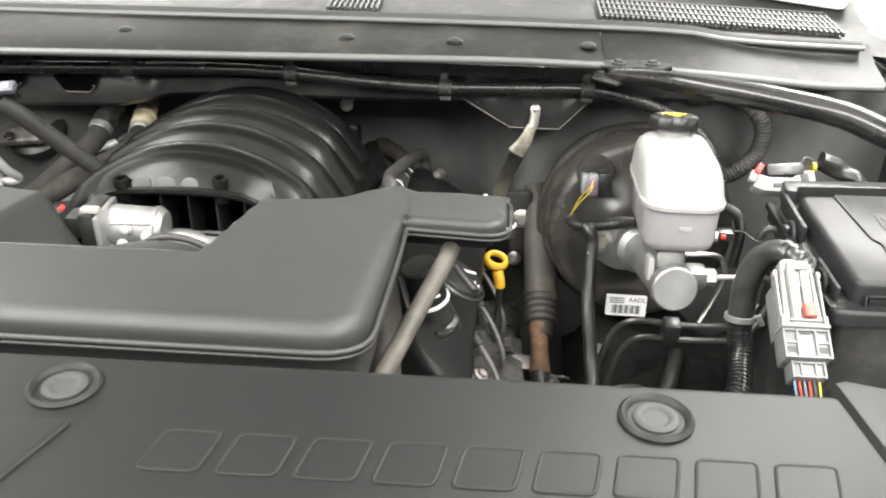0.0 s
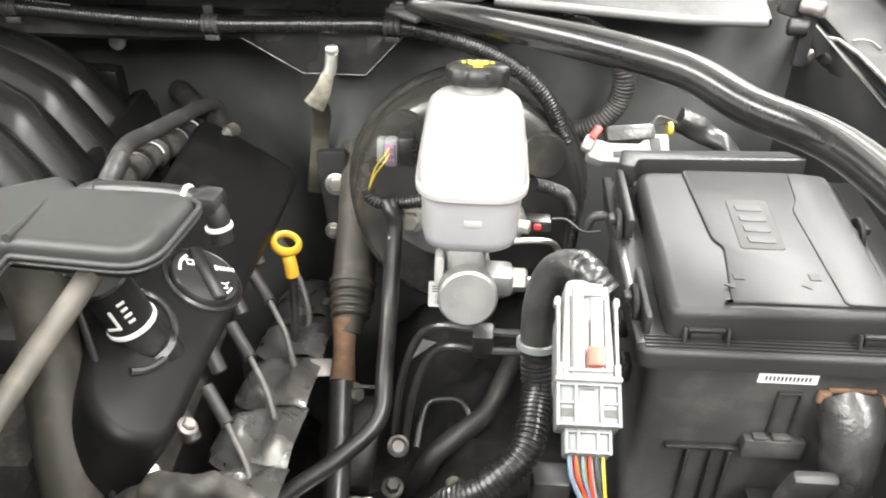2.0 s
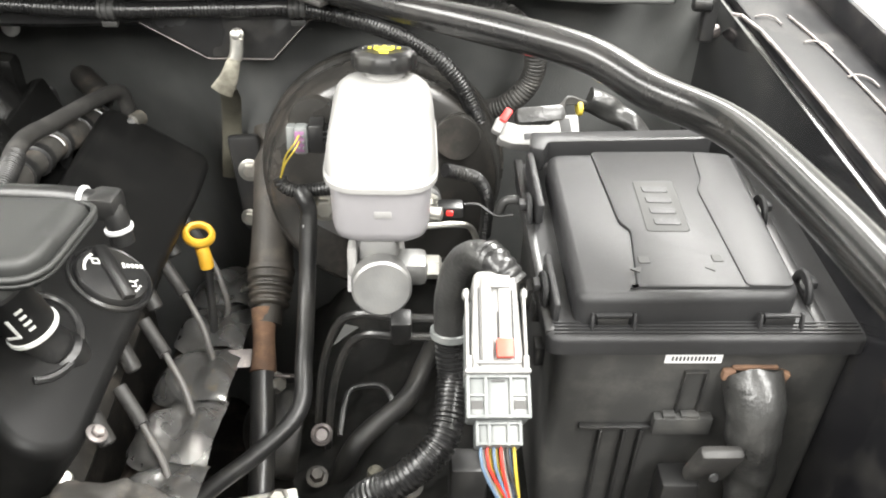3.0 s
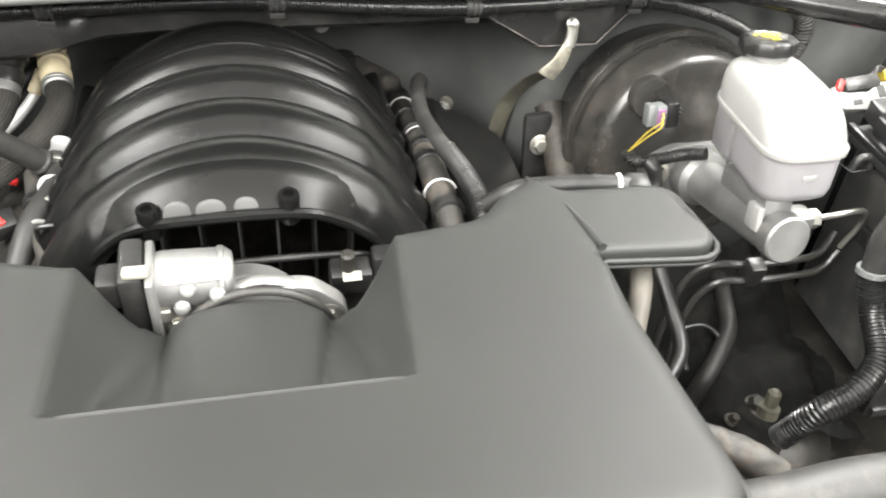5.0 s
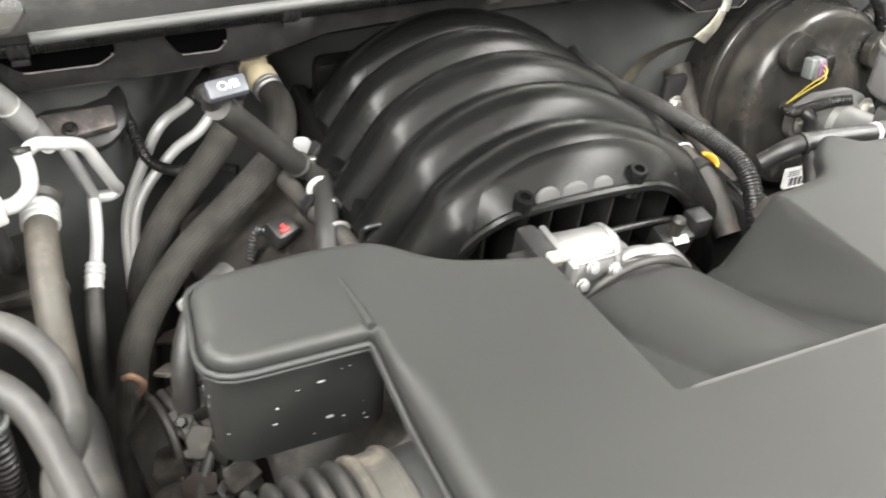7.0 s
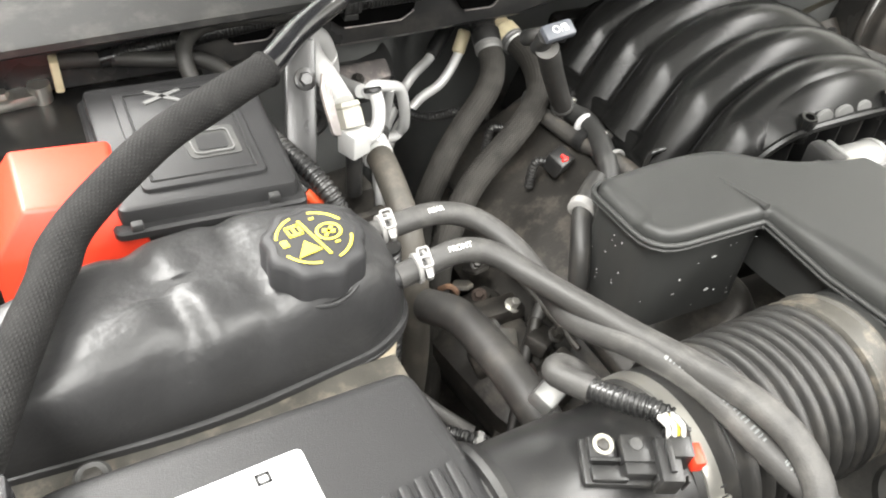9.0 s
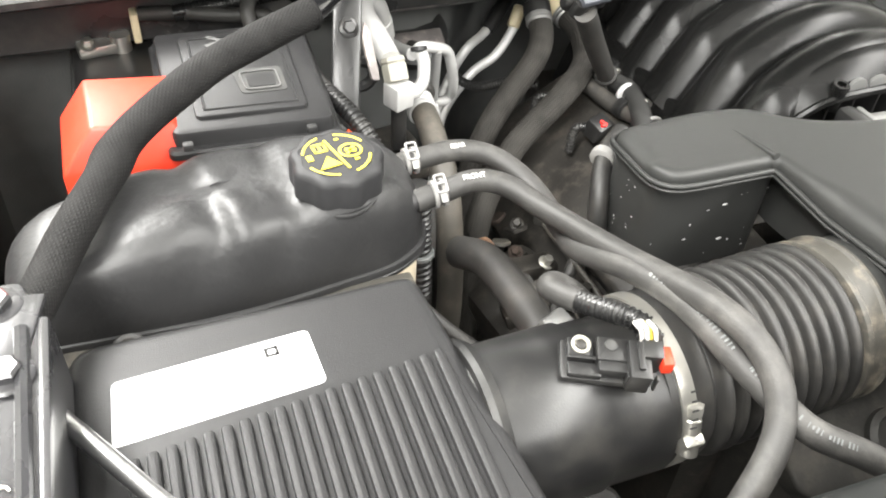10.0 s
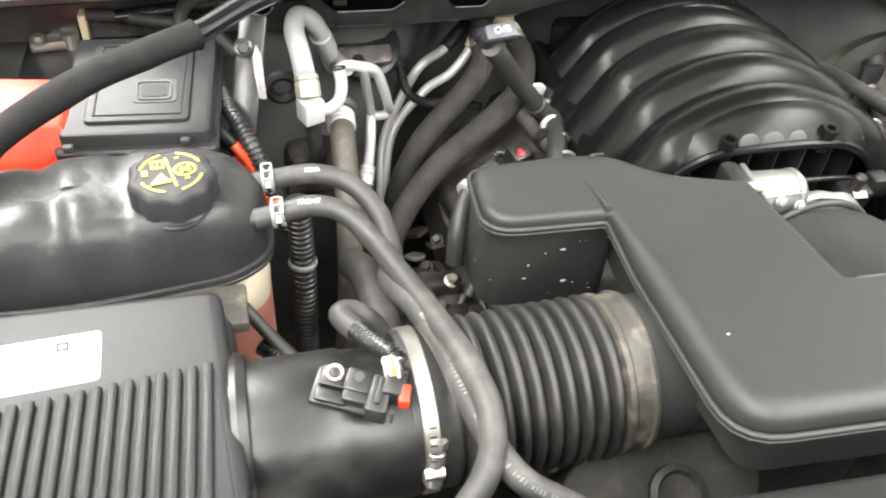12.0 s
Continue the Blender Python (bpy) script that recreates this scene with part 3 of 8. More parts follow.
# ---- inner wings ----
for side, x, nm in ((1, 0.548, "inner_wing"), (-1, -1.215, "inner_wing")):
    wing = thing(nm, (x, 0.7, 0.6), "gloss black painted inner wing with a bolted flange", "wing panel", kind="structure")
    part("panel", box((x, 0.72, 0.812), (0.02, 1.3, 0.96), 0.004), "paint", wing)
    part("flange", box((x + side * 0.040, 0.72, 1.295), (0.085, 1.3, 0.012), 0.004), "wingmatt", wing)
    # Pale tube draws the reflection along the glossy flange edge.
    part("bead", tube([(x, 0.2, 1.302), (x, 0.72, 1.303), (x - side * 0.004, 1.02, 1.303), (x - side * 0.02, 1.06, 1.303)], 0.0020, 20, 8), "stay", wing, "pale glint drawn along the panel edge")
    part("lip", box((x + side * 0.083, 0.72, 1.31), (0.008, 1.3, 0.035), 0.004), "wingmatt", wing)
    part("outer_panel", box((x + side * 0.21, 0.72, 1.20), (0.24, 1.5, 0.25), 0.03, seg=4), "white_paint", wing, "white painted outer wing")
    for y in (0.45, 0.75):
        part("bolt", hexbolt((x + side * 0.03, y, 1.301), (0, 0, 1), 0.008, 0.007), "satin_paint", wing)
hg = thing("bonnet_hinge", (0.535, 1.10, 1.20), "black bonnet hinge with drawn glints on the flange beside it", "hinge", kind="structure")
part("arm", box((0.522, 1.105, 1.300), (0.016, 0.010, 0.085), 0.003, (-12, 6, 10)), "satin_paint", hg)
part("tip", box((0.530, 1.100, 1.268), (0.012, 0.008, 0.014), 0.003, (20, -25, 0)), "stay", hg, "bare metal tip")
part("pivot", rod((0.512, 1.108, 1.318), (0.532, 1.094, 1.318), 0.008, 14, bev=0.002), "stay", hg)
# Thin pale tubes stand for bright reflections on the black flange.
for dx_, dy_ in ((0.0, 0.0), (0.026, -0.060), (0.038, -0.13)):
    x_, y_ = 0.560 + dx_, 1.050 + dy_
    part("edge_glint", tube([(x_ - 0.010, y_ + 0.006, 1.3025), (x_, y_ + 0.008, 1.3035), (x_ + 0.008, y_ + 0.002, 1.3030), (x_ + 0.010, y_ - 0.012, 1.3025)], 0.0009, 12, 6), "stay", hg, "pale glint drawn along a pressed step")
part("second_glint", tube([(0.584, 1.06, 1.3025), (0.592, 0.98, 1.3025), (0.596, 0.80, 1.3025), (0.598, 0.60, 1.3025)], 0.0012, 16, 6), "stay", hg, "pale glint drawn along a pressed step")
part("knuckle", join(rod((0.500, 1.098, 1.300), (0.520, 1.094, 1.300), 0.009, 14, bev=0.002), box((0.508, 1.112, 1.325), (0.030, 0.008, 0.040), 0.003, (-12, 20, 10))), "satin_paint", hg)
# ---- floor of the bay: subframe and suspension bulk ----
sub = thing("subframe", (EX, 0.8, 0.6), "dirty dark steel subframe beneath the engine", "subframe", kind="structure")
part("cross_member", box((EX, 0.62, 0.66), (1.8, 0.16, 0.12), 0.02), "grime", sub)
part("side_rail", box((0.40, 0.75, 0.74), (0.14, 1.2, 0.2), 0.02), "grime", sub)
part("side_rail", box((-1.02, 0.75, 0.74), (0.14, 1.2, 0.2), 0.02), "grime", sub)
part("splash_shield", box((EX, 0.75, 0.5), (1.9, 1.4, 0.02), 0.0), "grime", sub)

# ---- raised bonnet over the bay ----
bon = thing("bonnet", (EX, 1.25, 1.47), "open black-lined bonnet raised above the engine bay", "bonnet", kind="structure")


def bonnet_sheet(x0, x1, t0, t1, off, thick):
    bm = bmesh.new()
    cols = []
    for x in np.linspace(x0, x1, 24):
        cols.append([bm.verts.new((x, 1.32 - 0.42 * t + 0.05 * math.sin(math.pi * t) - 0.03 * ((x - EX) / 0.78) ** 2 - off, 1.47 + 1.05 * t)) for t in np.linspace(t0, t1, 14)])
    for a, b in zip(cols, cols[1:]):
        for k in range(13):
            bm.faces.new((a[k], b[k], b[k + 1], a[k + 1]))
    bmesh.ops.solidify(bm, geom=bm.faces[:], thickness=thick)
    return bm


# Out of view: pale skin and dark pad shape the bay's shade and reflections.
part("inner_skin", bonnet_sheet(-1.04, 0.37, 0.0, 1.0, 0.0, 0.03), "white_paint", bon, "white painted inner skin")
part("liner", bonnet_sheet(-0.78, 0.12, 0.08, 0.86, 0.045, 0.02), "felt", bon, "black felt sound pad")
# ---- sight shield over the radiator ----
shield = thing("radiator_cover", (-0.3, 0.2, 1.30), "dark grained plastic radiator cover with embossed bars and push pins", "cover")
ol = rounded([(-0.86, 0.398), (-0.88, 0.10), (0.20, 0.10), (0.235, 0.345), (0.190, 0.397)], [0.02, 0.05, 0.05, 0.05, 0.012])
part("panel", plate(ol, 1.285, 1.345, 0.007, 4), "shield", shield)
part("side_step", plate(rounded([(-0.36, 0.337), (-0.42, 0.15), (-0.30, 0.15), (-0.2325, 0.337)], [0.01, 0.01, 0.01, 0.006]), 1.340, 1.3470, 0.0018), "shield", shield)
part("end_flare", box((0.278, 0.275, 1.318), (0.17, 0.29, 0.03), 0.012, (0, 14, 8)), "shield", shield)
for px in (0.0768, -0.251, -0.60):
    rim = part("pin_recess", lathe([(0.0205, 0), (0.0205, 0.002), (0.0185, 0.0038), (0.0168, 0.0032), (0.0152, 0.0008), (0.005, 0.0006)], (px, 0.3655, 1.3445), (0, 0, 1), 40), "shield", shield, "raised round ring")
    part("push_pin", lathe([(0.0125, 0.0), (0.0125, 0.0012), (0.0105, 0.0022), (0.008, 0.0019), (0.0066, 0.0006), (0.002, 0.0006)], (px, 0.3655, 1.3450), (0, 0, 1), 28), "belt", rim, "black push pin")
for i in range(9):
    cx, w = -0.1695 + i * 0.0392, 0.0150
    bar = [(cx - w - 0.003, 0.3055), (cx + w - 0.003, 0.3055), (cx + w + 0.003, 0.3345), (cx - w + 0.003, 0.3345)]
    edge = [Vector((q[0], q[1], 1.3450)) for q in rounded(bar, 0.004, 3)]
    em = part("emblem_bar", plate(rounded(bar, 0.004, 3), 1.3435, 1.3455, 0.0006, 1), "shield", shield)
    part("emblem_edge", tube(edge + edge[:1], 0.0011, smooth=False, seg=8), "shield", em)
# ---- resonator ----
def top(y):
    return 1.327 - 0.16 * (y - 0.55)


reso = thing("air_resonator", (EX, 0.56, 1.15), "charcoal grained plastic air-intake resonator cover over the engine", "engine cover")
OUT = [(-0.662, 0.760), (-0.669, 0.668), (-0.5690, 0.668), (-0.572, 0.440), (-0.094, 0.436), (-0.0925, 0.663), (-0.002, 0.655), (0.001, 0.753),
       (-0.086, 0.756), (-0.106, 0.780), (-0.140, 0.752), (-0.160, 0.723), (-0.226, 0.710), (-0.258, 0.709), (-0.400, 0.706), (-0.437, 0.703),
       (-0.500, 0.723), (-0.534, 0.764), (-0.580, 0.768)]
RAD = [0.02, 0.028, 0.004, 0.035, 0.035, 0.004, 0.024, 0.02, 0.004, 0.012, 0.015, 0.02, 0.012, 0.01, 0.01, 0.012, 0.03, 0.02, 0.02]


def trough(x, y):
    """Depth of the hollow in the rear of the cover: concave side walls, and the outlet duct rising between them."""
    u = (y - 0.5555) / 0.152
    if u <= 0:
        return 0.0
    left, right = -0.4355 - 0.001 * u, -0.2385 + 0.0125 * u
    e = min(x - left, right - x)
    if e <= 0:
        return 0.0
    wall = (0.052 if x - left < right - x else 0.046) * (0.30 + 0.70 * u ** 0.8)
    s = min(1.0, e / wall)
    s = s * s / (s + 0.06) * 1.06
    base = 0.017 + 0.062 * u ** 0.92
    q = abs(x + 0.3375 - 0.006 * u) / (0.046 + 0.0125 * u)
    depth = base * (1 - max(0.0, 1 - s) ** 1.9)
    if q < 1:
        depth = min(depth, 0.009 + 0.042 * u + (base - 0.007 - 0.042 * u) * (1 - math.sqrt(1 - q * q)))
    return depth * (1 - math.exp(-((y - 0.5555) / 0.0045) ** 1.5)) - 0.0011 * math.exp(-((y - 0.5560) / 0.0020) ** 2) * min(1, e / 0.02)


def cover_skin():
    """The moulded top: flat, rolled over at its edges, hollowed at the rear, with a flared lip below."""
    rim = rounded(OUT, RAD, 6)
    dense = []
    for p, q in zip(rim, rim[1:] + rim[:1]):
        k = max(1, math.ceil((q - p).length / 0.005))
        dense += [p.lerp(q, j / k) for j in range(k)]
    P = np.array([tuple(p) for p in dense])
    A, D = P, np.roll(P, -1, 0) - P
    L2 = (D * D).sum(1) + 1e-12

    def gap(x, y):
        w = np.array((x, y)) - A
        t = np.clip((w * D).sum(1) / L2, 0, 1)
        r = w - D * t[:, None]
        return math.sqrt((r * r).sum(1).min())

    def inside(x, y):
        ax, ay, bx, by = A[:, 0], A[:, 1], A[:, 0] + D[:, 0], A[:, 1] + D[:, 1]
        hit = (ay > y) != (by > y)
        with np.errstate(all="ignore"):
            cx = ax + (y - ay) / (by - ay) * (bx - ax)
        return bool((hit & (x < cx)).sum() % 2)

    n = len(dense)
    pts = [Vector(p) for p in P]
    for d in (0.001, 0.0025, 0.0045, 0.007, 0.010, 0.0135, 0.017):
        for k in range(n):
            t = Vector(P[(k + 1) % n] - P[k - 1]).normalized()
            for side in (1, -1):
                c = Vector(P[k]) + Vector((-t.y, t.x)) * (d * side)
                if inside(c.x, c.y) and gap(c.x, c.y) > d * 0.97:
                    pts.append(c)
    for x in np.arange(-0.668, 0.004, 0.0062):
        for y in np.arange(0.434, 0.775, 0.0062):
            if not (-0.441 < x < -0.220 and y > 0.549) and inside(x, y) and gap(x, y) > 0.019:
                pts.append(Vector((x, y)))
    for x in np.arange(-0.4405, -0.2205, 0.0027):
        for y in list(np.arange(0.5500, 0.5640, 0.0014)) + list(np.arange(0.5655, 0.706, 0.0042)):
            if inside(x, y) and gap(x, y) > 0.0022:
                pts.append(Vector((x, y)))
    vs, _, fs, *_ = geometry.delaunay_2d_cdt(pts, [(k, (k + 1) % n) for k in range(n)], [], 1, 1e-6)
    bm = bmesh.new()
    out = []
    for v in vs:
        d, r = gap(v.x, v.y), float(np.interp(v.y, (0.60, 0.64, 0.69, 0.70), (0.017, 0.0075, 0.0075, 0.016)))
        hole = -0.405 < v.x < -0.255 and v.y > 0.6
        roll = 0.0 if d >= r else (r - math.sqrt(r * r - (r - d) ** 2)) * (0.85 if v.y < 0.69 else 0.6)
        out.append(bm.verts.new((v.x, v.y, top(v.y) - trough(v.x, v.y) - (0.3 * roll if hole else roll))))
    for f in fs:
        if len(set(f)) == 3:
            bm.faces.new([out[k] for k in f])
    bm.normal_update()
    edge = [e for e in bm.edges if e.is_boundary]
    skirt = bmesh.ops.extrude_edge_only(bm, edges=edge)
    for v in [g for g in skirt["geom"] if isinstance(g, bmesh.types.BMVert)]:
        v.co.z -= 0.006
    return bm


part("shell", cover_skin(), "cover", reso, sharp=62)
body = [(-0.555, 0.662), (-0.552, 0.446), (-0.100, 0.440), (-0.101, 0.56), (-0.150, 0.62), (-0.182, 0.690), (-0.231, 0.694), (-0.236, 0.549), (-0.438, 0.549), (-0.438, 0.69), (-0.5, 0.70), (-0.54, 0.75)]
part("body", plate(rounded(body, 0.02), -0.070, -0.018, 0.0, shear=lambda v: top(v.y)), "cover", reso)
# flared lip that runs round the lower edge of the shell
loop = [Vector((p[0], p[1], top(p[1]) - float(np.interp(p[1], (0.60, 0.66), (0.0190, 0.0105))))) for p in rounded([(-0.664, 0.763), (-0.672, 0.665), (-0.571, 0.665), (-0.572, 0.60), (-0.575, 0.437), (-0.091, 0.433), (-0.0905, 0.60), (-0.0895, 0.660), (0.001, 0.652), (0.004, 0.756)], [0.02, 0.03, 0.004, 0.01, 0.035, 0.035, 0.01, 0.004, 0.024, 0.02])]
part("rim", tube(loop, 0.0023, smooth=False, seg=10), "cover", reso)
part("under_rim", tube([p - Vector((0, 0, 0.0045)) for p in loop], 0.0016, smooth=False, seg=8), "cover", reso)
part("left_chamber", plate(rounded([(-0.664, 0.756), (-0.664, 0.674), (-0.55, 0.674), (-0.55, 0.760)], 0.022), -0.105, -0.012, 0.0, shear=lambda v: top(v.y)), "cover", reso)
part("right_neck", plate(rounded([(-0.12, 0.748), (-0.12, 0.680), (-0.012, 0.668), (-0.010, 0.744)], 0.02), -0.030, -0.012, 0.0, shear=lambda v: top(v.y)), "shield", reso)
part("tab_crease", tube([(-0.0895, 0.664, top(0.664) + 0.0002), (-0.092, 0.70, top(0.70) - 0.0004), (-0.096, 0.745, top(0.745) - 0.0024)], 0.0030, seg=10, taper=lambda s: 1 - 0.5 * s), "cover", reso)
part("tab_crease", tube([(-0.5695, 0.669, top(0.669) + 0.0002), (-0.5705, 0.70, top(0.70) - 0.0006), (-0.573, 0.74, top(0.74) - 0.0026)], 0.0030, seg=10, taper=lambda s: 1 - 0.5 * s), "cover", reso)
specks = []
rs = random.Random(5)
for k in range(17):
    sx_, sz_ = -0.665 + 0.105 * rs.random(), -0.095 + 0.07 * rs.random()
    specks.append(lathe([(0.0004 + 0.0013 * rs.random() ** 2, 0), (0.0002, 0.0003)], (sx_, 0.6735 if sx_ > -0.642 else 0.6765, top(0.674) + sz_), (0, -1, 0), 7, squash=(0.6 + 1.8 * rs.random(), 0.5 + 0.6 * rs.random())))
for k in range(12):
    specks.append(lathe([(0.0003 + 0.0006 * rs.random(), 0), (0.0002, 0.0003)], (-0.6645, 0.700 + 0.04 * rs.random(), top(0.70) - 0.03 - 0.06 * rs.random()), (-1, 0, 0), 7))
tagged(part("dried_specks", join(*specks), "faint", reso), "dried pale water specks", kind="stuff")
part("paint_speck", lathe([(0.0010, 0), (0.0008, 0.0004)], (-0.547, 0.513, top(0.513) + 0.0001), (0, 0.16, 1), 8), "paper", reso, "white speck")
part("duct_seam", tube([Vector((EX + 0.009 + 0.0575 * math.cos(a), 0.716, 1.196 + 0.0535 * math.sin(a))) for a in np.linspace(0.1, math.pi - 0.1, 24)], 0.0036, smooth=False), "rubber", reso, "black rubber coupling edge")

# ---- throttle body ----
thr = thing("throttle_body", (EX, 0.745, 1.15), "bright cast-aluminium electronic throttle body with its motor", "throttle body")
part("bore", lathe([(0.050, 0), (0.056, 0.003), (0.056, 0.02), (0.047, 0.02), (0.047, 0.045)], (EX, 0.722, 1.186), (0, 1, -0.05), 40), "cast", thr)
part("flange", plate(rounded([(-0.078, -0.06), (0.078, -0.06), (0.078, 0.035), (0.05, 0.06), (-0.05, 0.06), (-0.078, 0.035)], 0.012), 0, 0.014, 0.002, 2, Matrix.Translation((EX, 0.742, 1.178)) @ pose(0, 0, 0, 90, 0, 0)), "cast", thr)
part("motor", lathe([(0.014, 0), (0.020, 0.002), (0.0215, 0.008), (0.0215, 0.052), (0.018, 0.057), (0.008, 0.058)], (-0.398, 0.742, 1.246), (1, 0.02, -0.05), 32), "cast", thr)
part("gear_cover", box((-0.410, 0.740, 1.235), (0.018, 0.05, 0.07), 0.005, (0, 0, 2)), "plastic", thr, "black gearbox cover")
part("cover_plate", box((-0.397, 0.735, 1.228), (0.006, 0.052, 0.082), 0.002, (0, 0, 2)), "cast", thr)
part("plug", box((-0.424, 0.735, 1.25), (0.022, 0.026, 0.024), 0.004), "plastic", thr, "black connector plug")
part("tan_tag", box((-0.405, 0.722, 1.272), (0.018, 0.010, 0.006), 0.002), "lugpale", thr, "tan lock tab")
part("bracket_arm", tube([(-0.345, 0.735, 1.238), (-0.32, 0.735, 1.243), (-0.285, 0.737, 1.23), (-0.272, 0.738, 1.212)], 0.0055, flat=(1, 0.5)), "cast", thr)
for bx_, by_, bz_ in ((-0.372, 0.7215, 1.252), (-0.352, 0.7195, 1.246), (-0.378, 0.7205, 1.236)):
    part("motor_boss", lathe([(0.0058, -0.004), (0.0058, 0.002), (0.0042, 0.003), (0.0042, 0.005), (0.002, 0.0055)], (bx_, by_, bz_), (0, -0.9, 0.45), 16), "cast", thr)
part("motor_rib", box((-0.368, 0.7225, 1.2585), (0.040, 0.004, 0.0022), 0.0008, (-30, 0, 2)), "cast", thr)
part("motor_band", lathe([(0.0218, 0), (0.0230, 0.0008), (0.0230, 0.0045), (0.0218, 0.0052)], (-0.352, 0.743, 1.2435), (1, 0.02, -0.05), 32), "cast", thr)
for bx_, bz_ in ((-0.384, 1.214), (-0.39, 1.226), (-0.272, 1.208)):
    part("bolt", hexbolt((bx_, 0.728, bz_), (0, -1, 0.1), 0.0065, 0.007), "zinc", thr)
mapsen = thing("pressure_sensor", (-0.252, 0.77, 1.19), "black manifold pressure sensor with a bolt and pale label", "sensor")
part("body", box((-0.250, 0.772, 1.205), (0.034, 0.022, 0.024), 0.003, (8, 0, 0)), "plastic", mapsen)
part("stud", rod((-0.2525, 0.768, 1.215), (-0.2525, 0.766, 1.235), 0.006, bev=0.002), "grime", mapsen)
part("label", box((-0.250, 0.760, 1.2150), (0.015, 0.008, 0.001), 0, (30, 0, 0)), "lugpale", mapsen)
part("plug", box((-0.222, 0.776, 1.214), (0.02, 0.02, 0.022), 0.003), "plastic", mapsen)

# ---- intake manifold ----
mani = thing("intake_manifold", (EX, 0.93, 1.1), "satin black moulded intake manifold with arched runners", "intake manifold")


def saddle(x):
    """Height of the runners' back over the middle line."""
    d = abs(x - EX)
    return 1.300 - 2.75 * d * d - 0.55 * max(0, d - 0.12)


PITCH = 0.0605


def sag(y):
    """The runners' backs drop towards the bulkhead."""
    return 0.026 * max(0.0, (y - 0.92) / 0.2) ** 1.5


def runner(y0, half):
    """One runner: a rib laid over the engine; it climbs from a sharp crease at the front to a rounded crest and falls away behind."""
    prof = [(0.0315 + 0.0335 * s, -0.036 * (1 - (1 - abs(s) ** 2.1) ** (1 / 2.1))) for s in np.sin(np.linspace(-math.pi / 2, math.pi / 2, 17))]
    bm = bmesh.new()
    rows = []
    for x in np.linspace(EX - half, EX + half, 45):
        d = abs(x - EX) / half
        sl = 5.5 * (x - EX) + (0.55 if x > EX + 0.12 else -0.55 if x < EX - 0.12 else 0)
        n = Vector((sl, 0, 1)).normalized()
        rows.append([bm.verts.new(Vector((x, y0 + q - 0.020 * d ** 2, saddle(x) - sag(y0 + 0.0315))) + n * (h * (1.15 - 0.25 * d))) for q, h in prof])
    for a, b in zip(rows, rows[1:]):
        for k in range(len(prof) - 1):
            bm.faces.new((a[k], b[k], b[k + 1], a[k + 1]))
    bm.faces.new(rows[0])
    bm.faces.new(rows[-1][::-1])
    return bm


for k in range(5):
    part("runner", runner(0.803 + PITCH * k, 0.158 + (0.012 if k else 0.0)), "manifold", mani, sharp=70)


def core():
    bm = bmesh.new()
    rows = []
    for y in np.linspace(0.80, 1.13, 20):
        rows.append([bm.verts.new((x, y, saddle(x) - 0.034 - sag(y))) for x in np.linspace(EX - 0.172, EX + 0.172, 30)])
    for a, b in zip(rows, rows[1:]):
        for k in range(29):
            bm.faces.new((a[k], b[k], b[k + 1], a[k + 1]))
    bmesh.ops.solidify(bm, geom=bm.faces[:], thickness=0.006)
    return bm


part("plenum", core(), "manifold", mani, sharp=60)
part("rear_cap", box((EX, 1.118, 1.165), (0.27, 0.03, 0.12), 0.012), "manifold", mani)
part("side_wall", box((EX - 0.165, 0.96, 1.15), (0.02, 0.32, 0.10), 0.006, (0, 20, 0)), "manifold", mani)
part("side_wall", box((EX + 0.165, 0.96, 1.15), (0.02, 0.32, 0.10), 0.006, (0, -20, 0)), "manifold", mani)
# front brow with its rim, ribs and two bosses
brow = [(-0.452, 0.792, 1.222), (-0.432, 0.788, 1.246), (-0.405, 0.784, 1.262), (-0.35, 0.782, 1.267), (-0.29, 0.782, 1.266), (-0.262, 0.784, 1.257), (-0.235, 0.788, 1.236), (-0.210, 0.794, 1.205)]
part("front_rim", tube(brow, 0.0045, 40, 8, up=(0, 1, 0)), "manifold", mani)


def brow_sheet():
    bm = bmesh.new()
    a = spline(brow, 30)
    rows = []
    for j in range(6):
        t = j / 5
        rows.append([bm.verts.new((p.x + (p.x - EX) * 0.10 * t, p.y + 0.035 * t, p.z + (saddle(p.x * (1 + 0.1 * t) - EX * 0.1 * t) - 0.004 - p.z) * math.sin(t * math.pi / 2))) for p in a])
    for r, s in zip(rows, rows[1:]):
        for k in range(len(a) - 1):
            bm.faces.new((r[k], r[k + 1], s[k + 1], s[k]))
    return bm


part("brow", brow_sheet(), "manifold", mani, sharp=60)
for x in np.linspace(-0.425, -0.245, 7):
    part("rib", box((x, 0.815, 1.215), (0.0018, 0.04, 0.09), 0.0005), "plastic", mani)
part("lower_lip", tube([(-0.36, 0.79, 1.213), (-0.31, 0.787, 1.217), (-0.25, 0.789, 1.214), (-0.215, 0.796, 1.2)], 0.003), "plastic", mani)
for x, z in ((-0.400, 1.272), (-0.295, 1.277)):
    part("boss", lathe([(0.0082, -0.022), (0.0082, 0.004), (0.0074, 0.0055), (0.0045, 0.0055), (0.0045, 0.0), (0.001, 0.0)], (x, 0.787, z), (0, -0.15, 1), 24), "manifold", mani, "hollow round mounting boss")
def half_lug(w, h):
    return [(w * math.cos(a), h * max(0.0, math.sin(a)) ** 0.6) for a in np.linspace(0, math.pi, 17)]


for x, w in ((-0.3785, 0.0105), (-0.3535, 0.0120), (-0.3275, 0.0100)):
    lm_ = Matrix.Translation((x, 0.7885, 1.2650)) @ pose(0, 0, 0, 84, 0, 0)
    part("lug", plate(half_lug(w, 0.0145), 0, 0.004, 0.0012, 2, lm_), "lug", mani, "pale moulded half-round lug")
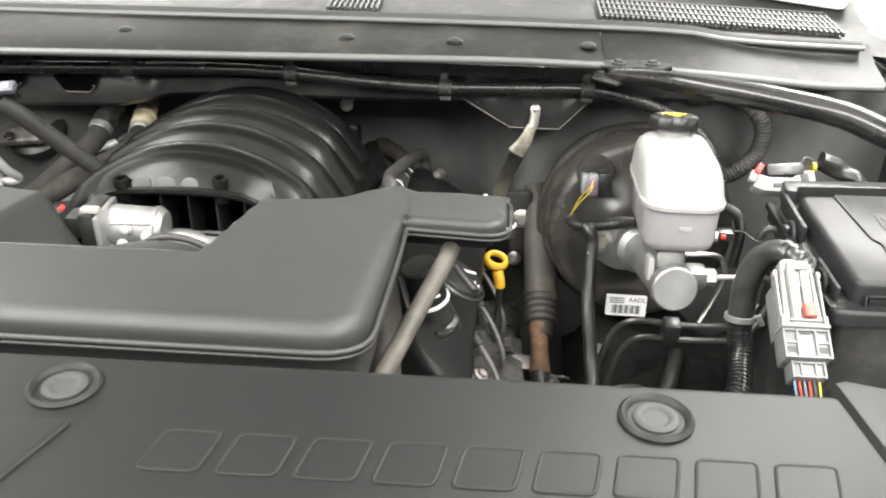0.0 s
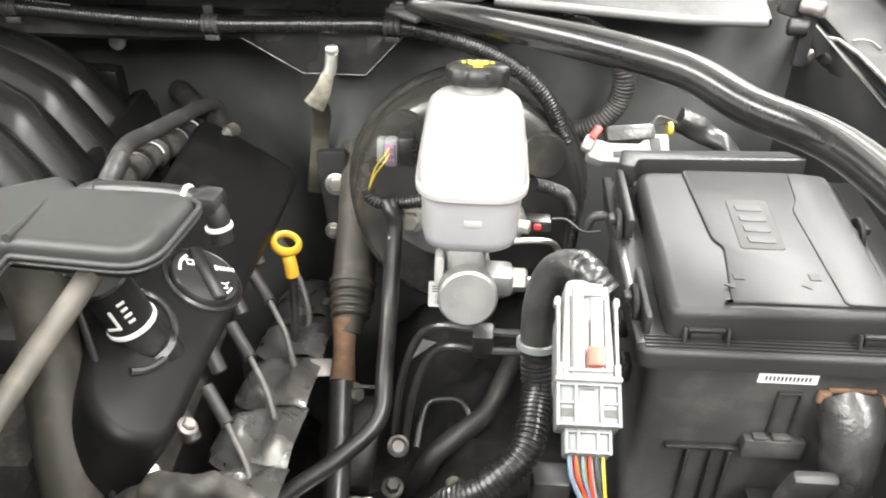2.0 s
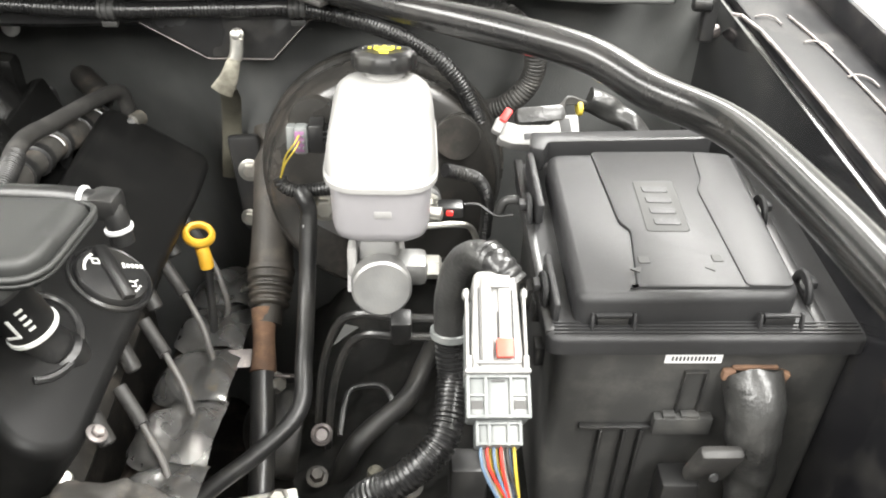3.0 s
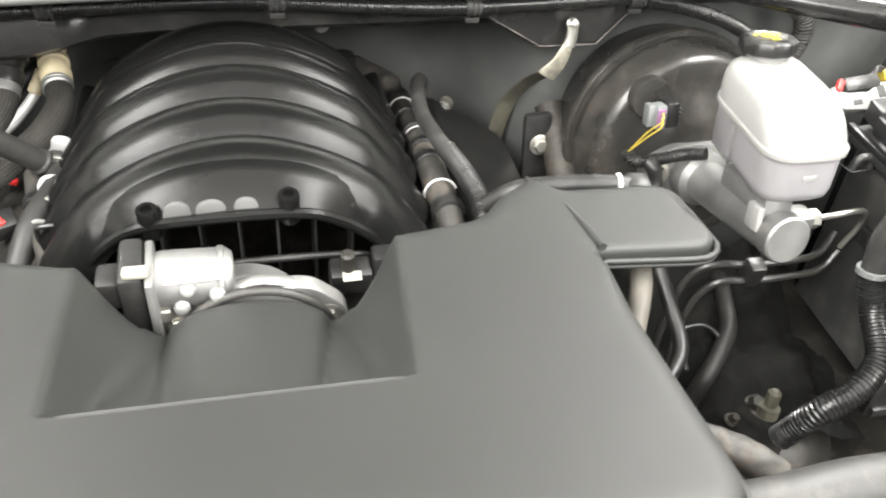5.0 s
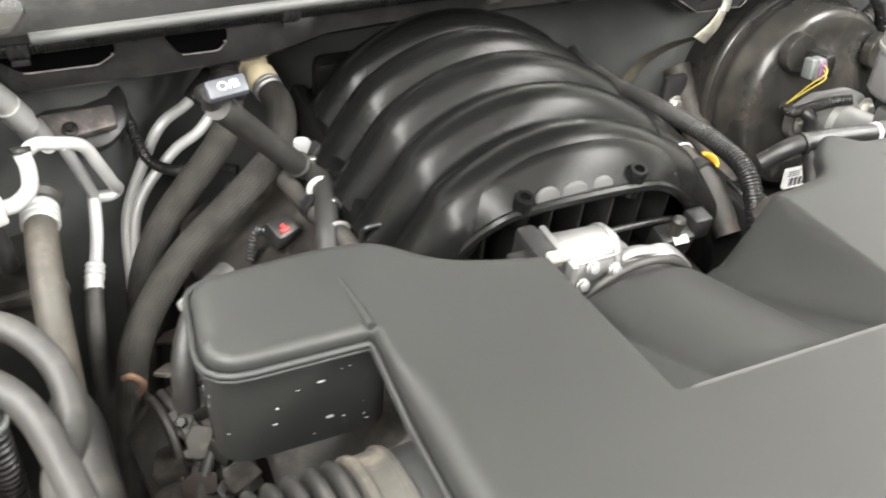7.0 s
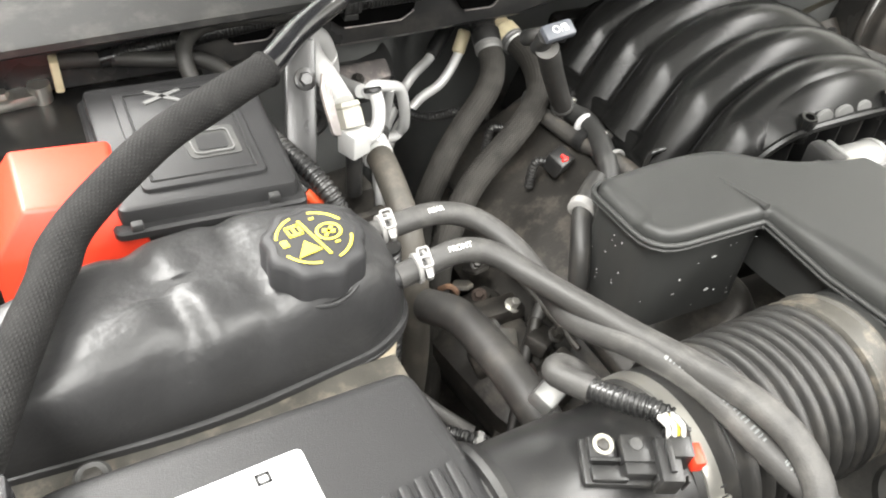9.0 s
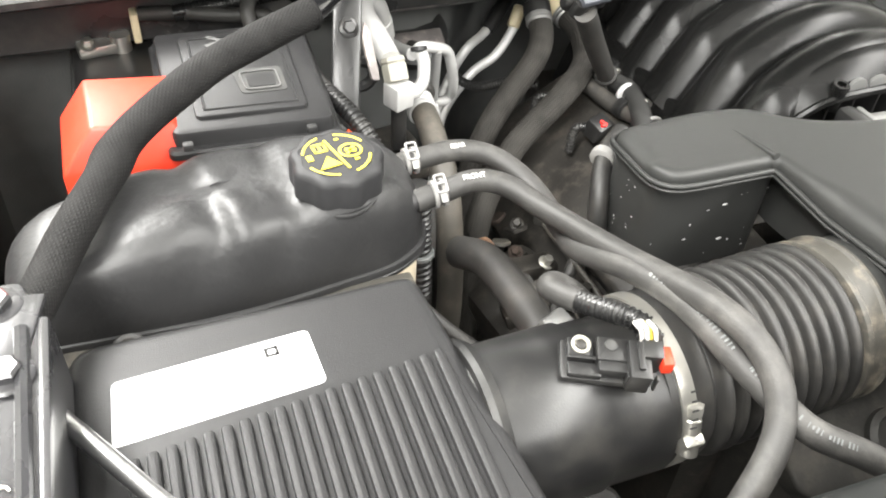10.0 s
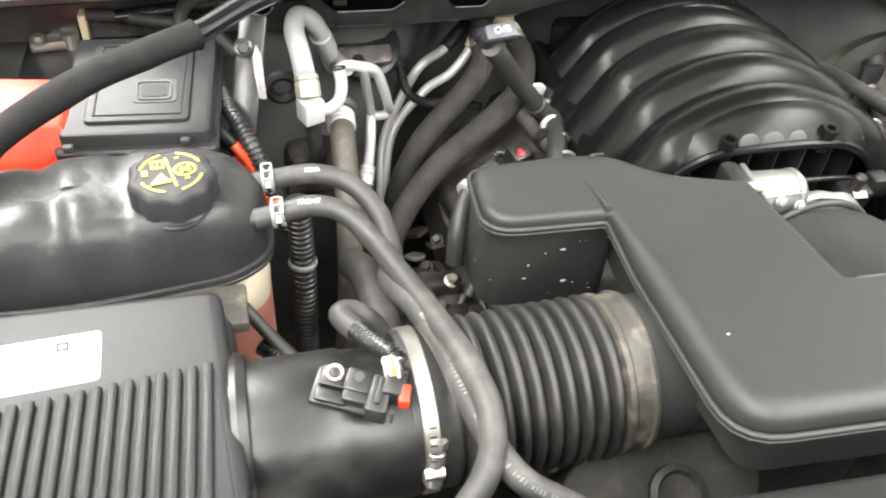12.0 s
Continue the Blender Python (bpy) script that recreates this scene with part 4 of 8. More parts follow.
for (x, y, z), ry in (((-0.186, 1.123, 1.172), 10), ((-0.482, 1.106, 1.170), 10), ((-0.490, 0.866, 1.196), 10), ((-0.492, 1.01, 1.165), 20)):
    ring_ = [Vector((x, y, z)) + Vector((0.014 * math.copysign(abs(math.cos(a)) ** 0.5, math.cos(a)), -0.003 * math.sin(a), 0.013 * math.copysign(abs(math.sin(a)) ** 0.5, math.sin(a)))) for a in np.linspace(0, 2 * math.pi, 21)]
    part("lug_loop", tube(ring_, 0.0024, smooth=False, seg=8), "plastic", mani, "rounded square loop moulded on the side")
# ---- fuel rails ----
def fuel_rail(x, y0, y1, z, mir):
    f = thing("fuel_rail", (x, (y0 + y1) / 2, z - 0.05), "black fuel rail with injector plugs beside the manifold", "fuel rail")
    part("pipe", tube([(x + mir * 0.02, y1, z - 0.02), (x, y1 - 0.08, z), (x + mir * 0.015, y0 + 0.05, z), (x + mir * 0.03, y0, z - 0.03)], 0.0115, 30), "plastic_matt", f)
    for k in range(4):
        y = y0 + 0.05 + (y1 - y0 - 0.1) * k / 3
        part("injector", rod((x, y, z - 0.005), (x + mir * 0.008, y - 0.004, z - 0.055), 0.010, bev=0.002), "plastic", f)
        part("collar", lathe([(0.0128, 0), (0.0135, 0.001), (0.0135, 0.005), (0.0128, 0.006)], (x + mir * 0.004, y + 0.02, z + 0.0), (0, 1, 0), 20), "faint" if k % 2 else "zinc", f, "pale clip ring")
    return f


RAILP = ((-0.190, 1.245, 1.138), (-0.152, 1.192, 1.138), (-0.1435, 1.137, 1.136), (-0.1455, 1.037, 1.163), (-0.147, 0.96, 1.179), (-0.149, 0.886, 1.191), (-0.148, 0.845, 1.190), (-0.146, 0.80, 1.16))


def right_rail():
    """The rail beside the manifold: a thick sleeved pipe with collars and white clip rings."""
    f = thing("fuel_rail", (-0.17, 0.95, 1.15), "dusty black sleeved fuel rail with white clip rings", "fuel rail")
    P = [Vector(q) for q in RAILP]
    path = spline(P, 60)
    part("pipe", tube(P, 0.0125, 60, 16, taper=lambda s: 1 + 0.13 * (math.sin(19 * s) > 0.2) + 0.08 * (math.sin(47 * s + 1) > 0.5)), "rail", f)
    for k in (12, 20, 27, 33, 38, 50):
        a, b = path[k], path[k + 1]
        part("collar", lathe([(0.0135, 0), (0.0158, 0.001), (0.0158, 0.012), (0.0135, 0.013)], a, b - a, 20), "plastic", f)
    for k, s in ((16, 1), (30, 0), (47, 1)):
        a, d_ = path[k], (path[k + 1] - path[k]).normalized()
        m = frame_to(d_)
        arc = [a + m.to_3x3() @ Vector((0.0156 * math.cos(t), 0.0156 * math.sin(t), 0)) for t in np.linspace(0.3, 3.4 if s else 2.6, 14)]
        part("clip_ring", tube(arc, 0.0012 if s else 0.0009, smooth=False, seg=8), "faint", f, "white clip ring")
    for k in range(4):
        q = path[12 + 13 * k]
        part("injector", rod(q + Vector((-0.004, 0, -0.006)), q + Vector((-0.018, -0.004, -0.052)), 0.010, bev=0.002), "plastic", f)
    return f


right_rail()
fuel_rail(-0.505, 0.86, 1.06, 1.175, -1)
def hose(name, pts, r, mat, label, cat="hose", n=40, seg=14, **kw):
    m = Vector(pts[len(pts) // 2])
    t = thing(name, m, label, cat)
    part("tube", tube(pts, r, n, seg, **kw), mat, t)
    return t


fh = hose("vapour_hose", [(-0.112, 1.165, 1.13), (-0.116, 1.160, 1.160), (-0.128, 1.125, 1.170), (-0.140, 1.031, 1.192), (-0.141, 0.956, 1.212), (-0.127, 0.875, 1.217), (-0.124, 0.825, 1.212), (-0.130, 0.79, 1.185)], 0.0085, "hose", "grey rubber hose with ribbed conduit beside the manifold", n=50)
part("conduit", tube([(-0.136, 0.93, 1.214), (-0.127, 0.875, 1.217), (-0.124, 0.825, 1.212), (-0.131, 0.785, 1.18)], 0.0094, 20, 14, wave=0.0005, pitch=0.0032), "plastic", fh, "ribbed black conduit")
sil = thing("return_pipe", (-0.1, 1.11, 1.13), "short bright metal fuel pipe with a brass-coloured fitting", "pipe")
part("pipe", tube([(-0.124, 1.045, 1.105), (-0.117, 1.068, 1.130), (-0.107, 1.094, 1.141), (-0.092, 1.128, 1.143)], 0.0066, 24, 14), "cast", sil)
part("fitting", rod((-0.096, 1.119, 1.143), (-0.088, 1.136, 1.142), 0.0088, bev=0.002), "cuff", sil, "brass-coloured end fitting")
part("branch", rod((-0.118, 1.062, 1.125), (-0.098, 1.058, 1.122), 0.0045, 12), "cast", sil)
part("joint", box((-0.121, 1.052, 1.112), (0.020, 0.018, 0.026), 0.004, (15, 0, 20)), "plastic", sil, "black pipe joint")
vac = hose("breather_pipe", [(-0.128, 0.812, 1.235), (-0.104, 0.803, 1.256), (-0.065, 0.797, 1.262), (-0.022, 0.789, 1.264), (-0.002, 0.784, 1.258), (0.002, 0.780, 1.232)], 0.0088, "plastic", "black moulded breather pipe with white clip rings")
for q, d_ in (((-0.024, 0.7893, 1.264), (1, -0.15, 0)), ((0.0005, 0.782, 1.246), (0.15, -0.1, -1)), ((-0.098, 0.8015, 1.2575), (1, -0.15, 0.2))):
    part("clip_ring", lathe([(0.0092, 0), (0.0106, 0.0008), (0.0106, 0.0032), (0.0092, 0.0040)], q, d_, 24), "faint" if q[0] > -0.05 else "plastic", vac, "clip ring")
part("elbow_block", box((-0.006, 0.787, 1.262), (0.022, 0.022, 0.020), 0.005, (0, 0, -10)), "plastic", vac)

# ---- engine block, rocker covers ----
blk = thing("engine_block", (EX, 0.9, 0.7), "dirty cast-aluminium engine block and heads", "engine block")
part("block", box((EX, 0.93, 0.88), (0.40, 0.52, 0.42), 0.03), "grime", blk)
part("valley", box((EX, 0.95, 1.10), (0.34, 0.36, 0.06), 0.02), "grime", blk)
part("front_case", box((EX, 0.66, 0.84), (0.30, 0.06, 0.36), 0.03), "block", blk)
part("cylinder_head", box((-0.135, 0.90, 1.0), (0.11, 0.46, 0.12), 0.02, (0, 40, 0)), "grime", blk)
part("cylinder_head", box((-0.560, 0.90, 0.97), (0.12, 0.46, 0.12), 0.02, (0, -40, 0)), "grime", blk)


def rocker_cover(sx):
    """A long flat cover with soft edges, leaning outwards, its front end rounded down."""
    s = 1 if sx > 0 else -1
    cx = EX + s * 0.222
    t = thing("rocker_cover", (cx, 0.88, 1.05), "satin black rocker cover with dust on it", "rocker cover")
    m = Matrix.Translation((cx, 0.90, 1.132 if s > 0 else 1.098)) @ pose(0, 0, 0, -2, s * 33, 0)
    w, e = (0.024, 0.15) if s > 0 else (0.086, 0.10)
    b_ = 0.0 if s > 0 else 0.026
    o = rounded([(-w * s, -0.215)] * (s < 0) + [(-w * s, -0.13), (0.010 * s, -0.222)] * (s > 0) + [(0.045 * s - b_ * s, -0.243), ((0.083 - b_) * s, -0.225), ((0.086 - b_) * s, -0.12), ((0.094 - b_) * s, 0.0), ((0.104 - b_) * s, e), ((0.106 - b_) * s, e + 0.08), (-w * s, e + 0.08)][::s], 0.025, 6)
    part("cover", plate(o, -0.045, 0.030, 0.010, 4, m), "rocker" if s > 0 else "grime", t, sharp=45)
    fl = rounded([(-(w + 0.004) * s, -0.218)] * (s < 0) + [(-(w + 0.004) * s, -0.132), (0.006 * s, -0.227)] * (s > 0) + [(0.045 * s - b_ * s, -0.248), ((0.083 - b_) * s, -0.228), ((0.086 - b_) * s, -0.12), ((0.094 - b_) * s, 0.0), ((0.104 - b_) * s, e), ((0.106 - b_) * s, e + 0.082), (-(w + 0.004) * s, e + 0.082)][::s], 0.025, 6)
    part("base_flange", plate(fl, -0.062, -0.054, 0.002, 2, m), "satin_paint", t)
    for q in (-0.19, -0.05, 0.08):
        part("bolt", lathe([(0.011, -0.062), (0.011, -0.05), (0.0075, -0.049), (0.0075, -0.038), (0.005, -0.036)], m @ Vector(((0.088 - b_) * s, q, -0.01)), m.to_3x3() @ Vector((0, 0, 1)), 16), "zinc" if s > 0 else "grime", t)
    return t, m
rc, RM = rocker_cover(1)
rl, LM = rocker_cover(-1)
nrm = RM.to_3x3() @ Vector((0, 0, 1))
cap = thing("oil_filler_cap", (-0.052, 0.86, 1.12), "round black oil filler cap with white symbols on the rocker cover", "oil cap")
cc = RM @ Vector((0.053, -0.040, 0.030))
RR = Matrix.Translation(cc) @ RM.to_3x3().to_4x4()


part("collar", lathe([(0.0385, -0.004), (0.0385, 0.003), (0.0365, 0.005), (0.0345, 0.0035), (0.0335, 0.001)], cc, nrm, 44), "satin_paint", cap, "raised ring round the cap")
part("cap", lathe([(0.0325, -0.002), (0.0325, 0.006), (0.0312, 0.008), (0.022, 0.0085), (0.006, 0.0086)], cc, nrm, 44), "plastic", cap)
part("grip", placed(box((0, 0, 0.0105), (0.062, 0.013, 0.008), 0.003), RR @ pose(0, 0, 0, 0, 0, -48)), "plastic", cap)
WORD = RR @ pose(0, 0, 0, 0, 0, 30)
for k in range(5):
    part("print", placed(box((0.012 + 0.0042 * k, 0.010, 0.0090), (0.0026, 0.0042 if k else 0.006, 0.0005), 0), WORD), "wprint", cap, "white print bar")
for u, v in ((-0.013, 0.013), (0.014, -0.012)):
    part("symbol", placed(join(box((u - 0.003, v, 0.0090), (0.0012, 0.006, 0.0005), 0), box((u + 0.003, v, 0.0090), (0.0012, 0.006, 0.0005), 0), box((u, v + 0.0028, 0.0090), (0.007, 0.0011, 0.0005), 0), box((u, v - 0.0028, 0.0090), (0.007, 0.0011, 0.0005), 0), box((u + 0.005, v + 0.004, 0.0090), (0.004, 0.0011, 0.0005), 0, (0, 0, 35)), box((u - 0.005, v + 0.003, 0.0090), (0.003, 0.0011, 0.0005), 0, (0, 0, -35))), WORD), "wprint", cap, "white oil-can symbol")
for k in range(6):
    a = radians(128 + 9 * k)
    part("print", placed(box((0.0255 * math.cos(a), 0.0255 * math.sin(a), 0.0090), (0.0026, 0.0032, 0.0005), 0, (0, 0, 128 + 9 * k)), WORD), "wprint", cap, "white print bar")
for k in range(4):
    a = radians(-62 + 9 * k)
    part("print", placed(box((0.0255 * math.cos(a), 0.0255 * math.sin(a), 0.0090), (0.0018, 0.0022, 0.0005), 0, (0, 0, -62 + 9 * k)), WORD), "wprint", cap, "white print bar")
# raised lip of the recess round the hose joint
lip = [RM @ Vector((0.020 + 0.033 * math.cos(a), -0.136 + 0.046 * math.sin(a), 0.0305)) for a in np.linspace(-1.2, 3.0, 25)]
part("recess_lip", tube(lip, 0.0035, smooth=False, seg=8), "satin_paint", rc)
for u, v in ((0.088, -0.205),):
    part("screw", hexbolt(RM @ Vector((u, v, 0.031)), nrm, 0.0055, 0.006), "stay", rc)
# upright quick-connect joint with white bands
fil = thing("coolant_hose_joint", (-0.08, 0.76, 1.15), "black quick-connect hose joint with white bands and lettering", "hose joint")
f0, f1 = Vector((-0.087, 0.755, 1.208)), Vector((-0.056, 0.768, 1.098))
fd = (f1 - f0).normalized()
fw_ = (Vector((-0.05, -0.75, 0.55)) - fd * Vector((-0.05, -0.75, 0.55)).dot(fd)).normalized()
fs_ = fw_.cross(fd) * -1
part("sleeve", rod(f0, f0 + fd * 0.046, 0.0195, 28, bev=0.002), "plastic", fil)
part("band", lathe([(0.0200, 0), (0.0210, 0.001), (0.0210, 0.0038), (0.0200, 0.005)], f0 + fd * 0.043, fd, 28), "wprint", fil, "white ring")
part("collar", lathe([(0.0165, 0), (0.0165, 0.016), (0.0185, 0.020), (0.0185, 0.026), (0.0165, 0.028)], f0 + fd * 0.046, fd, 28), "plastic", fil)
part("base", rod(f0 + fd * 0.074, f1, 0.0225, 28, bev=0.004), "plastic", fil)


def on_joint(h, turn, w, l, r):
    n_ = (fw_ * math.cos(radians(turn)) + fs_ * math.sin(radians(turn))).normalized()
    return placed(box((0, 0, 0), (w, l, 0.0014), 0.0004), axes(f0 + fd * h + n_ * r, fd.cross(n_), n_))


part("window", on_joint(0.090, 22, 0.020, 0.013, 0.0224), "wprint", fil, "white lock window")
part("letter", join(on_joint(0.026, 0, 0.0028, 0.019, 0.0193), on_joint(0.0345, 14, 0.0115, 0.0028, 0.0191)), "wprint", fil, "white letter L")
for k in range(4):
    part("print", on_joint(0.014 + 0.0062 * k, -32, 0.0065 - 0.001 * (k % 2), 0.0026, 0.0193), "wprint", fil, "white print bar")
rh_ = hose("radiator_hose", [(-0.15, 0.76, 1.23), (-0.128, 0.735, 1.19), (-0.115, 0.695, 1.13), (-0.102, 0.660, 1.07), (-0.092, 0.635, 1.0), (-0.09, 0.62, 0.93)], 0.022, "boot", "thick black rubber radiator hose, greyed by dust", seg=20)
part("lead", tube([(-0.105, 0.742, 1.20), (-0.086, 0.712, 1.145), (-0.076, 0.672, 1.085), (-0.070, 0.640, 1.01)], 0.0030, 24, 8), "plastic", rh_, "thin black lead strapped to the hose")
gh = hose("vent_hose", [(-0.045, 0.705, 1.282), (-0.053, 0.6635, 1.2708), (-0.070, 0.627, 1.250), (-0.0865, 0.5916, 1.2283), (-0.1085, 0.5439, 1.2001), (-0.125, 0.50, 1.165), (-0.14, 0.46, 1.10)], 0.0082, "achose", "worn grey rubber hose coming out beneath the cover")
part("collar", lathe([(0.0100, 0), (0.0112, 0.001), (0.0112, 0.014), (0.0100, 0.015)], (-0.0475, 0.690, 1.2785), (0.2, 0.8, 0.3), 22), "plastic", gh, "black hose collar")
# spark plug leads and exhaust heat shields
ex = thing("exhaust_heat_shield", (0.0, 0.85, 0.9), "bright stamped-steel heat shield with a scalloped edge over the exhaust manifold", "heat shield")


def shield_leaf(y0):
    """One stamped leaf: a rounded lobe towards the engine, a pointed notch behind it, a crease along it, falling away outwards."""
    bm = bmesh.new()
    rows = []
    for j in range(27):
        v = j / 26
        y = y0 + 0.100 * v
        edge = float(np.interp(v, (0, 0.05, 0.14, 0.28, 0.48, 0.66, 0.82, 1.0), (-0.014, -0.030, -0.040, -0.0445, -0.0455, -0.0415, -0.030, -0.012)))
        row = []
        for i in range(15):
            t = i / 14
            x = edge + (0.036 - edge) * t
            dome = 0.018 * math.sin(math.pi * v) ** 0.7 * (max(0.0, math.sin(math.pi * t / 0.56)) ** 0.8 + 0.8 * max(0.0, math.sin(math.pi * (t - 0.52) / 0.62)) ** 0.8)
            z = 0.983 - 0.17 * (y - 0.844) + 0.010 * (1 - v) ** 2 + dome - 0.030 * max(0, t - 0.7) ** 1.2 - 0.012 * (1 - t) ** 5
            row.append(bm.verts.new((x, y, z + 0.0050 * noise.noise((x * 46, y * 40, y0 * 7)) + 0.0010 * noise.noise((x * 130, y * 130, y0)))))
        rows.append(row)
    for a, b in zip(rows, rows[1:]):
        for k in range(14):
            bm.faces.new((a[k], a[k + 1], b[k + 1], b[k]))
    bmesh.ops.solidify(bm, geom=bm.faces[:], thickness=0.0014)
    return bm


for k in range(5):
    part("shield_leaf", shield_leaf(0.667 + 0.0885 * k), "shieldfoil", ex, "bright stamped leaf", sharp=60)
part("manifold_pipe", tube([(-0.030, 0.66, 0.960), (-0.027, 0.80, 0.955), (-0.022, 0.95, 0.935), (-0.015, 1.06, 0.91)], 0.025), "brownrust", ex, "rusty exhaust manifold")
for k in range(4):
    y = 0.7655 + 0.0885 * k
    ld = thing("spark_lead", (-0.01, y, 1.03), "grey spark plug lead with a boot", "spark plug lead", group="spark plug leads")
    part("lead", tube([(-0.030, y + 0.025, 1.038), (-0.018, y + 0.010, 1.030), (-0.001, y - 0.011, 1.011), (0.008, y - 0.028, 0.995), (0.0110, y - 0.034, 0.980), (0.008, y - 0.040, 0.960)], 0.0034, 24, 10), "lead", ld)
    part("boot", tube([(-0.044, y + 0.040, 1.050), (-0.030, y + 0.025, 1.038), (-0.020, y + 0.013, 1.031)], 0.0066, 8, 14), "hose", ld)
    part("plug_body", rod((-0.060, y + 0.010, 1.05), (-0.046, y - 0.004, 1.026), 0.0080, 14, bev=0.002), "rubber", ld)
dip = thing("oil_dipstick", (-0.003, 0.99, 1.0), "yellow ring-shaped oil dipstick handle", "dipstick")
dm = axes((-0.004, 0.988, 1.086), (1, 0.1, -0.25), (0.25, -0.35, 0.9))
bmr = bmesh.new()
ring = [dm @ Vector((0.0135 * math.cos(a), 0.0115 * math.sin(a), 0)) for a in np.linspace(0, 2 * math.pi, 29)]
part("handle", join(bmr, tube(ring, 0.0045, smooth=False, seg=10, flat=(0.8, 1.4))), "yellow", dip)
part("stem", tube([(-0.002, 0.982, 1.074), (0.001, 0.978, 1.062), (0.002, 0.976, 1.052)], 0.0075, 10), "yellow", dip)
part("guide_tube", tube([(0.002, 0.977, 1.056), (0.002, 0.974, 1.03), (0.0, 0.965, 0.95)], 0.0048, 12), "plastic", dip, "black guide tube")
hose("upper_radiator_hose", [(-0.22, 0.60, 1.04), (-0.10, 0.585, 1.075), (0.04, 0.568, 1.088), (0.15, 0.572, 1.092), (0.24, 0.562, 1.092), (0.32, 0.51, 1.08)], 0.031, "hose", "thick worn grey rubber radiator hose across the front", seg=24)
def wrinkled(pts, r):
    """A lumpy, tape-wrapped loom."""
    bm = tube(pts, r, 60, 26, taper=lambda s: 1 + 0.22 * math.sin(9 * s) - 0.25 * s)
    for v in bm.verts:
        c = v.co.copy()
        v.co = c + Vector((noise.noise(c * 55), noise.noise(c * 55 + Vector((7, 1, 3))), noise.noise(c * 55 + Vector((2, 9, 5))))) * 0.0036 + Vector((0, 0, 1)) * noise.noise(c * 170) * 0.0014
    return bm


te = thing("taped_loom", (0.02, 0.64, 1.09), "lumpy grey cloth-taped wiring loom", "wiring loom")
part("loom", wrinkled([(-0.06, 0.66, 1.06), (-0.02, 0.648, 1.095), (0.02, 0.648, 1.105), (0.055, 0.625, 1.10), (0.09, 0.60, 1.09)], 0.0155), "rail", te)
# ---- brake booster and master cylinder ----
AX = Vector((0.02, -1.0, 0.2)).normalized()
B0 = Vector((0.184, 1.167, 1.0925))
boo = thing("brake_booster", (0.18, 1.1, 0.95), "round gloss black brake booster on the firewall with dusty rim", "brake booster")
part("shell", lathe([(0.09, -0.01), (0.112, 0.0), (0.126, 0.03), (0.1305, 0.065), (0.1315, 0.082), (0.1275, 0.087), (0.1268, 0.098), (0.1295, 0.102), (0.1292, 0.109), (0.1262, 0.113), (0.1240, 0.130), (0.1215, 0.140), (0.1170, 0.1465), (0.1105, 0.149), (0.095, 0.1495), (0.07, 0.152), (0.055, 0.163), (0.03, 0.168)], B0, AX, 96), "booster", boo)
part("rim", lathe([(0.1316, 0), (0.1342, 0.003), (0.1350, 0.006), (0.1342, 0.011), (0.1316, 0.014)], B0 + AX * 0.074, AX, 96), "booster", boo, "dusty rolled rim")
part("dimple", lathe([(0.024, 0), (0.024, 0.010), (0.0225, 0.013), (0.01, 0.0135)], (0.262, 1.030, 1.183), AX, 32), "booster", boo)
part("dimple", lathe([(0.024, 0), (0.024, 0.010), (0.0225, 0.013), (0.01, 0.0135)], (0.118, 1.030, 1.201), AX, 32), "booster", boo)
lm = axes((0.1745, 0.9885, 1.0245), (1, 0.06, -0.03), (0.02, -1, 0.2))
lab = part("label", plate(rounded([(-0.027, -0.0145), (0.027, -0.0145), (0.027, 0.0145), (-0.027, 0.0145)], 0.002), -0.004, 0.0006, 0, m=lm), "paper", boo, "white barcode label")
part("label_text", lettering("AADL", 0.009, lm @ pose(0.014, 0.0085, 0.0008), 0.0002), "ink_shade", lab)
for k in range(16):
    part("barcode_bar", placed(box((0, 0, 0), (0.0006 + 0.0008 * (k * 7 % 3), 0.012, 0.0004), 0), lm @ pose(-0.019 + 0.0025 * k, -0.005, 0.0008)), "ink_shade", lab)
for k in range(3):
    part("print_line", placed(box((0, 0, 0), (0.02, 0.0014, 0.0004), 0), lm @ pose(-0.013, 0.0045 + 0.003 * k, 0.0008)), "lug", lab)

mc = thing("master_cylinder", (0.188, 0.9, 1.1), "cast-aluminium brake master cylinder on the booster", "master cylinder")
A0 = Vector((0.1793, 0.9983, 1.1153))
mend = Vector((0.1915, 0.815, 1.157))
md = (mend - A0).normalized()
part("barrel", lathe([(0.032, 0), (0.032, 0.03), (0.0240, 0.035), (0.0240, (mend - A0).length - 0.02), (0.0255, (mend - A0).length - 0.018), (0.0255, (mend - A0).length - 0.002), (0.0235, (mend - A0).length)], A0, md, 40), "cast", mc)
part("flange", plate(rounded([(-0.068, -0.012), (-0.068, 0.018), (-0.03, 0.035), (0.03, 0.035), (0.068, 0.018), (0.068, -0.012), (0.03, -0.035), (-0.03, -0.035)], 0.012), 0, 0.012, 0.002, 2, axes(A0 - md * 0.004, (1, 0, 0), md) @ pose(0, 0, 0, 0, 0, 0)), "cast", mc)
for s in (-1, 1):
    part("nut", hexbolt(A0 + Vector((s * 0.052, 0, 0.006)) + md * 0.014, md, 0.0105, 0.011), "zinc", mc, "zinc flange nut")
part("port_block", box((0.205, 0.845, 1.158), (0.05, 0.028, 0.024), 0.006), "cast", mc)
part("port_nut", lathe([(0.0105, 0), (0.0105, 0.012), (0.008, 0.014)], (0.228, 0.846, 1.157), (1, 0, 0), 6), "zinc", mc)
part("saddle", box((0.188, 0.885, 1.168), (0.035, 0.09, 0.03), 0.008, (-10, 0, 0)), "cast", mc)
